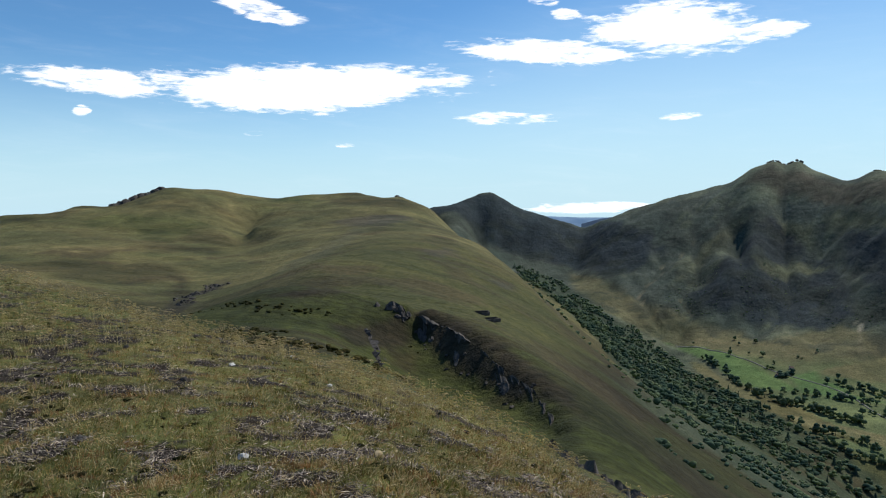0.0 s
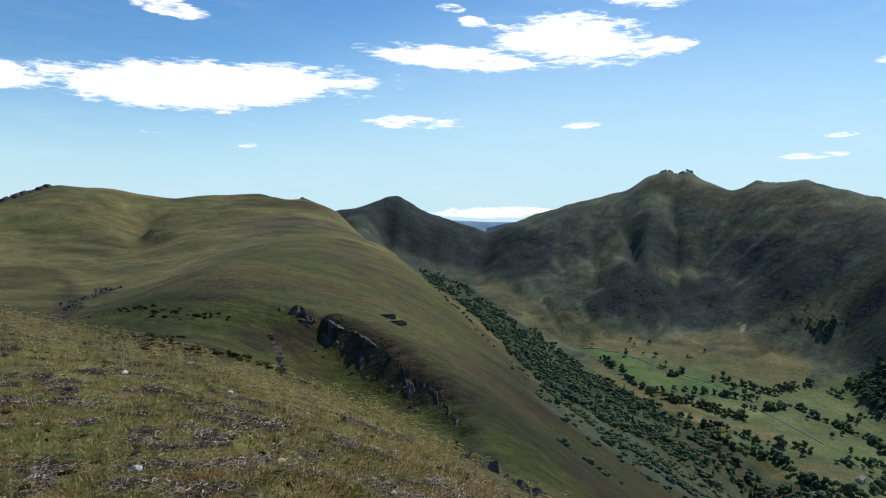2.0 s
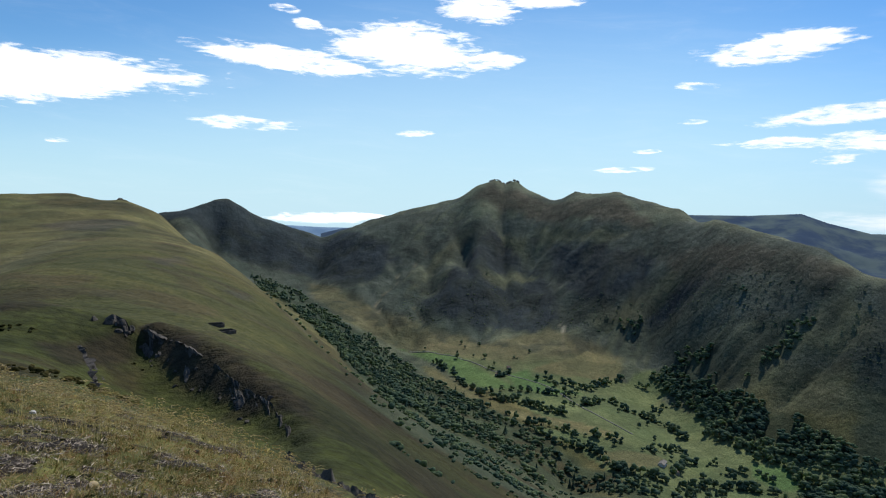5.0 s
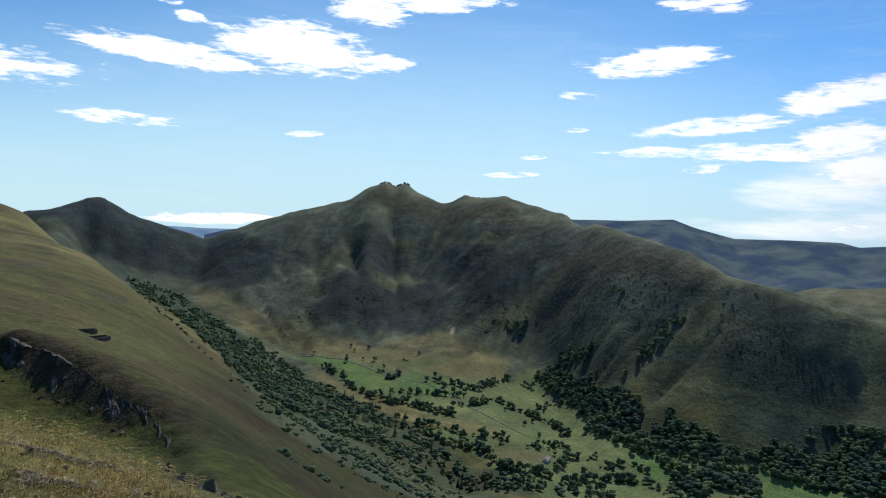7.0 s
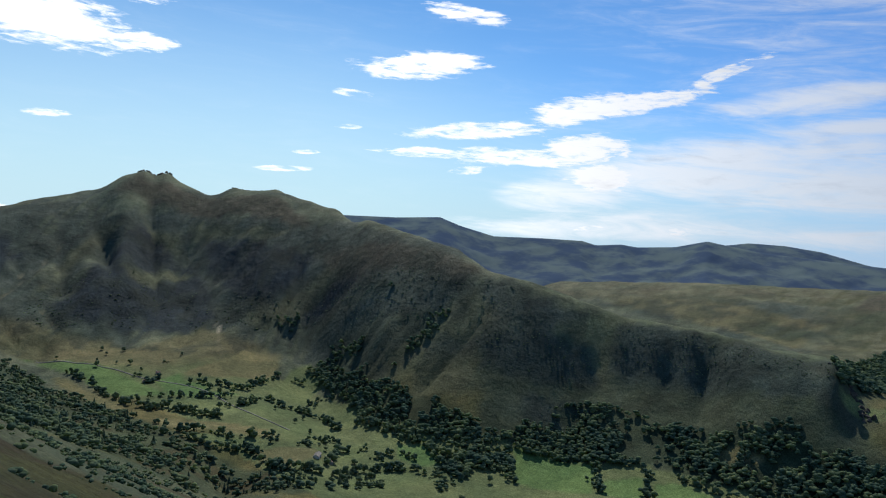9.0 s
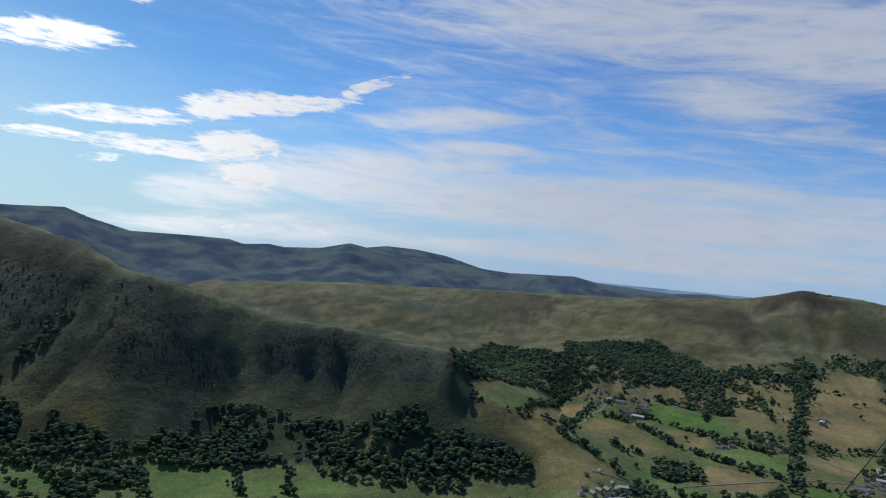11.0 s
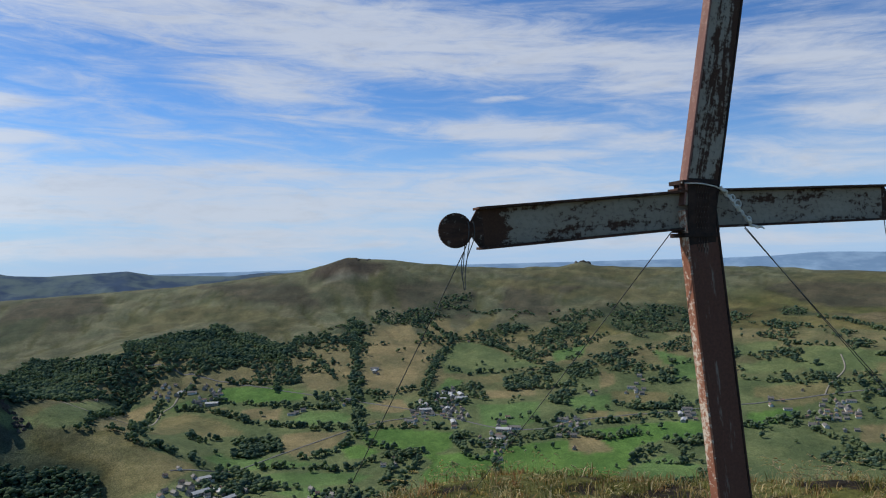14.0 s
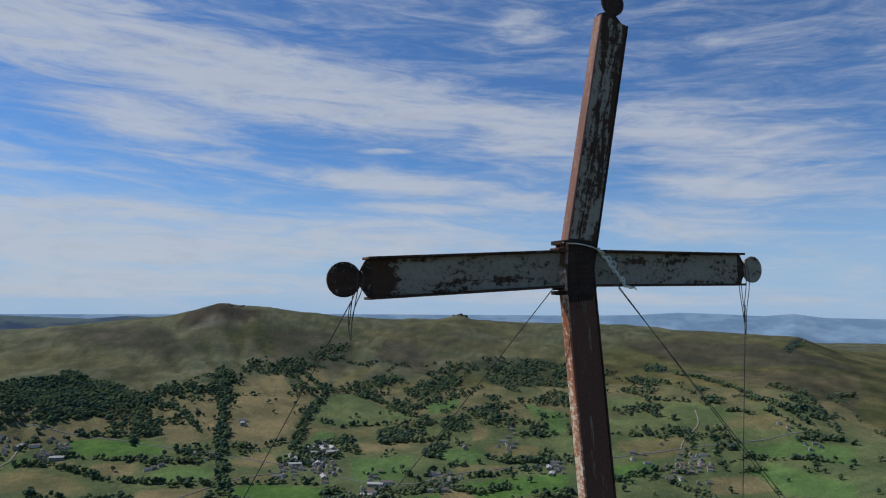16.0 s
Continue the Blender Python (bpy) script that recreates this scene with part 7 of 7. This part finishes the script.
# ---------------------------------------------------------------- summit turf
def grass_material():
    """Turf of mixed tones: fresh green, olive, straw and rust in patches and from blade to blade."""
    m, n = material("summit_grass")
    g = n.node("ShaderNodeNewGeometry")
    r, p = g.outputs["Random Per Island"], g.outputs["Position"]
    patch, wide = n.noise(p, 4.2, 4.0, 0.65), n.noise(p, 0.9, 3.0, 0.5)
    dry = n.ramp(n.math("ADD", n.math("MULTIPLY", r, 0.45), n.math("ADD", n.math("MULTIPLY", patch, 0.7), n.math("MULTIPLY", wide, 0.35))), 0.57, 0.94)
    c = n.mix(dry, (0.104, 0.104, 0.030), (0.44, 0.31, 0.16))
    c = n.mix(n.ramp(n.noise(p, 4.6, 3.0, 0.6), 0.52, 0.60, 0.0, 0.8), c, (0.25, 0.125, 0.065))
    c = n.mix(n.ramp(n.noise(p, 2.7, 3.0, 0.6), 0.54, 0.62, 0.0, 0.7), c, (0.060, 0.078, 0.022))
    c = n.mix(n.ramp(r, 0.88, 0.93), c, (0.54, 0.45, 0.27))
    leafy(n, c, 0.35)
    return m


def seed_material():
    m, n = material("dry_seed_grass")
    r = n.node("ShaderNodeNewGeometry").outputs["Random Per Island"]
    leafy(n, n.mix(r, (0.42, 0.32, 0.20), (0.68, 0.56, 0.38)), 0.5)
    return m


def stem_material():
    m, n = material("dead_stems")
    r = n.node("ShaderNodeNewGeometry").outputs["Random Per Island"]
    c = n.mix(n.math("MULTIPLY", r, r), (0.036, 0.026, 0.022), (0.52, 0.44, 0.36))
    c = n.mix(n.ramp(r, 0.84, 0.90), c, (0.66, 0.56, 0.42))
    finish(n, c, 0.9, specular=0.15)
    return m


CUSHION = foliage_material("moss_cushion", (0.040, 0.044, 0.018), (0.105, 0.086, 0.042))
GRASS = grass_material()
STRAW = seed_material()
LITTER = stem_material()
PALE_STONE = plain_material("pale_stone", (0.50, 0.48, 0.44), (0.72, 0.70, 0.64), 20.0)


def blades(heap, q, count, spread_, tall, width, lean, fine=False):
    """A tuft: blades that bend outwards and taper to a point."""
    for _ in range(count):
        a, rr = q.uniform(0, 6.28), spread_ * math.sqrt(q.random())
        base = np.array([math.cos(a) * rr, math.sin(a) * rr, -0.008])
        out = np.array([math.cos(a), math.sin(a), 0.0]) if q.random() < 0.6 else np.array([*q.normal(0, 0.7, 2), 0.0])
        h, l = tall * q.uniform(0.4, 1.2), lean * q.uniform(0.2, 1.5)
        side = np.array([-out[1], out[0], 0.0])
        side = side / (np.linalg.norm(side) + 1e-9) * width * q.uniform(0.6, 1.3)
        mid, tip = base + out * l * 0.4 * h + np.array([0, 0, h * 0.6]), base + out * l * h + np.array([0, 0, h * max(0.25, 1 - 0.4 * l)])
        if fine:
            heap.add(np.array([base - side, base + side, tip]), [[0, 1, 2]], 0)
        else:
            heap.add(np.array([base - side, base + side, mid + side * 0.8, mid - side * 0.8, tip]), [[0, 1, 2], [0, 2, 3], [3, 2, 4]], 0)


def tuft_models(models, seed, **kind):
    q = np.random.default_rng(seed)
    out = []
    for _ in range(models):
        h = Heap()
        blades(h, q, **kind)
        out.append(h.done())
    return out


def seed_stalk(q):
    """Dry grass: thin bent stalks with feathery heads."""
    h = Heap()
    for _ in range(4):
        a = q.uniform(0, 6.28)
        foot, l = np.array([*q.normal(0, 0.04, 2), -0.01]), q.uniform(0.09, 0.25)
        out = np.array([math.cos(a) * 0.4 + 0.45, math.sin(a) * 0.4 - 0.3, 0])
        top = foot + out * l * 0.5 + np.array([0, 0, l])
        side = np.array([-out[1], out[0], 0]) / (np.linalg.norm(out) + 1e-6) * 0.0016
        h.add(np.array([foot - side, foot + side, top]), [[0, 1, 2]], 0)
        for k in range(4):
            p = top + out * 0.035 * (k - 1) + np.array([0, 0, 0.010 * (3 - abs(k - 2)) - 0.010 * k])
            s = 0.006 * (1.3 - 0.2 * k)
            h.add(np.array([p + np.array([-s, 0, 0]), p + np.array([s, s * 0.6, 0.004]), p + out * 0.045 + np.array([0, 0, -0.01]), p + np.array([0, 0, s * 1.2])]), [[0, 1, 2], [0, 2, 3], [1, 3, 2]], 0)
    return h.done()


def stem_litter(q):
    """Broken stems and chips lying criss-cross."""
    h = Heap()
    for _ in range(19):
        a, l = q.uniform(0, 6.28), q.uniform(0.02, 0.095)
        c = np.array([*q.normal(0, 0.07, 2), q.uniform(0.003, 0.022)])
        d = np.array([math.cos(a), math.sin(a), q.normal(0, 0.25)]) * l / 2
        s = np.array([-math.sin(a), math.cos(a), q.normal(0, 0.3)]) * q.uniform(0.0018, 0.0048)
        h.add(np.array([c - d, c + s, c + d, c - s + np.array([0, 0, 0.002])]), [[0, 1, 3], [1, 2, 3]], 0)
    return h.done()


def turf_places(count, az0, az1, r0, r1, seed, keep=None):
    """Uneven positions on the summit between two bearings and two radii, denser near the middle."""
    q = np.random.default_rng(seed)
    a, rr = np.radians(q.uniform(az0, az1, count)), np.exp(q.uniform(math.log(r0), math.log(r1), count))
    x, y = rr * np.sin(a), rr * np.cos(a)
    if keep is not None:
        ok = keep(x, y)
        x, y = x[ok], y[ok]
    return np.stack([x, y], 1)


q = np.random.default_rng(15)
SHORT = tuft_models(8, 1, count=19, spread_=0.065, tall=0.040, width=0.0030, lean=1.0, fine=True)
LONG = tuft_models(6, 2, count=17, spread_=0.05, tall=0.085, width=0.0028, lean=0.9)
STALKS = [seed_stalk(np.random.default_rng(40 + k)) for k in range(7)]
STEMS = [stem_litter(np.random.default_rng(60 + k)) for k in range(7)]


def one(count, low=0.7, high=1.3):
    return q.uniform(low, high, count)


xy = turf_places(20000, -37, 17, 2.6, 26, 1, lambda x, y: clumps(x, y) > 0.03)
plant("grass", xy, one(len(xy), 0.7, 1.7), SHORT, [GRASS], "short green and straw-coloured summit turf", "grass", 21)
xy = turf_places(3000, -37, 17, 2.8, 26, 2, lambda x, y: (fractal(x, y, 1.1, 310, 3) > 0.10) & (clumps(x, y) > 0.05))
plant("grass", xy, one(len(xy), 0.6, 1.4), LONG, [GRASS], "longer tussocks of hill grass", "grass", 22)
xy = turf_places(3300, -37, 17, 7.0, 25, 3, lambda x, y: fractal(x, y, 3.0, 95, 3) + 0.5 * smooth(np.hypot(x, y), 8, 14) - 0.45 * smooth(np.degrees(np.arctan2(x, y)), -4, 8) > 0.20)
plant("seed_grass", xy, one(len(xy)), STALKS, [STRAW], "pale dry grass heads along the brow", "grass", 23)
xy = turf_places(13000, -37, 17, 2.6, 20, 4, lambda x, y: clumps(x, y) < 0.0)
plant("stem_litter", xy, one(len(xy), 0.42, 0.9), STEMS, [LITTER], "grey dead heather stems on bare soil", "plant litter", 24)
xy = turf_places(1300, 100, 156, 4.2, 9, 5)
plant("grass", xy, one(len(xy)), LONG, [GRASS], "tussocks of hill grass on the brow below the cross", "grass", 25)
xy = turf_places(600, 106, 156, 4.6, 8, 6, lambda x, y: fractal(x, y, 1.5, 99, 3) > 0.0)
plant("seed_grass", xy, one(len(xy), 0.5, 0.9), STALKS, [STRAW], "dry grass heads on the brow below the cross", "grass", 26)
xy = turf_places(3600, 17, 323, 0.7, 11, 7, lambda x, y: clumps(x, y) > 0.02)
plant("grass", xy, one(len(xy), 0.5, 1.5), SHORT, [GRASS], "short turf around the summit cross", "grass", 27)


xy = turf_places(3000, -37, 17, 2.8, 22, 8, lambda x, y: fractal(x, y, 0.35, 320, 3) > 0.16)
plant("heather", xy, one(len(xy), 0.014, 0.042), SHRUBS, [CUSHION, BARK], "small dark cushions of heather and moss in the turf", "heather", 28, 0.01, 1.5)


xy = turf_places(1300, -37, 17, 3.0, 12, 9)
plant("seed_grass", xy, one(len(xy), 0.3, 0.6), STALKS, [STRAW], "short pale stalks scattered in the turf", "grass", 29)


def loose_stone(x, y, size, mat, label, seed):
    bm = bmesh.new()
    bmesh.ops.create_icosphere(bm, subdivisions=2, radius=size)
    g = np.random.default_rng(seed)
    for v in bm.verts:
        v.co = Vector((v.co.x, v.co.y * 0.8, v.co.z * 0.6)) * g.uniform(0.72, 1.15)
    mesh = bpy.data.meshes.new("stone")
    bm.to_mesh(mesh)
    bm.free()
    mesh.materials.append(mat)
    ob = new("stone", mesh)
    ob.location = (x, y, ground_under(x, y) + size * 0.25)
    ob.rotation_euler = (0, 0, g.uniform(0, 6))
    return tagged(ob, label, "stone", "loose stones")


for k, (az, dist, across, mat) in enumerate(((-15.6, 4.9, 0.045, PALE_STONE), (6.2, 4.5, 0.04, PALE_STONE), (-5.0, 5.4, 0.05, STRAW), (11.0, 4.8, 0.07, PALE_STONE), (10.2, 4.9, 0.06, PALE_STONE), (-27, 5.5, 0.05, ROCK),
                                           (-20, 8.0, 0.05, ROCK), (-16.5, 9.5, 0.05, PALE_STONE), (-9, 9.0, 0.04, PALE_STONE), (2, 8.0, 0.04, ROCK), (-24, 10.5, 0.05, ROCK), (-12, 12.0, 0.05, PALE_STONE))):
    v = bearing(az) * dist
    loose_stone(v.x, v.y, across, mat, "small pale stone lying in the turf" if mat is PALE_STONE else "small dark stone lying in the turf" if mat is ROCK else "straw-coloured clod of dead grass in the turf", 30 + k)
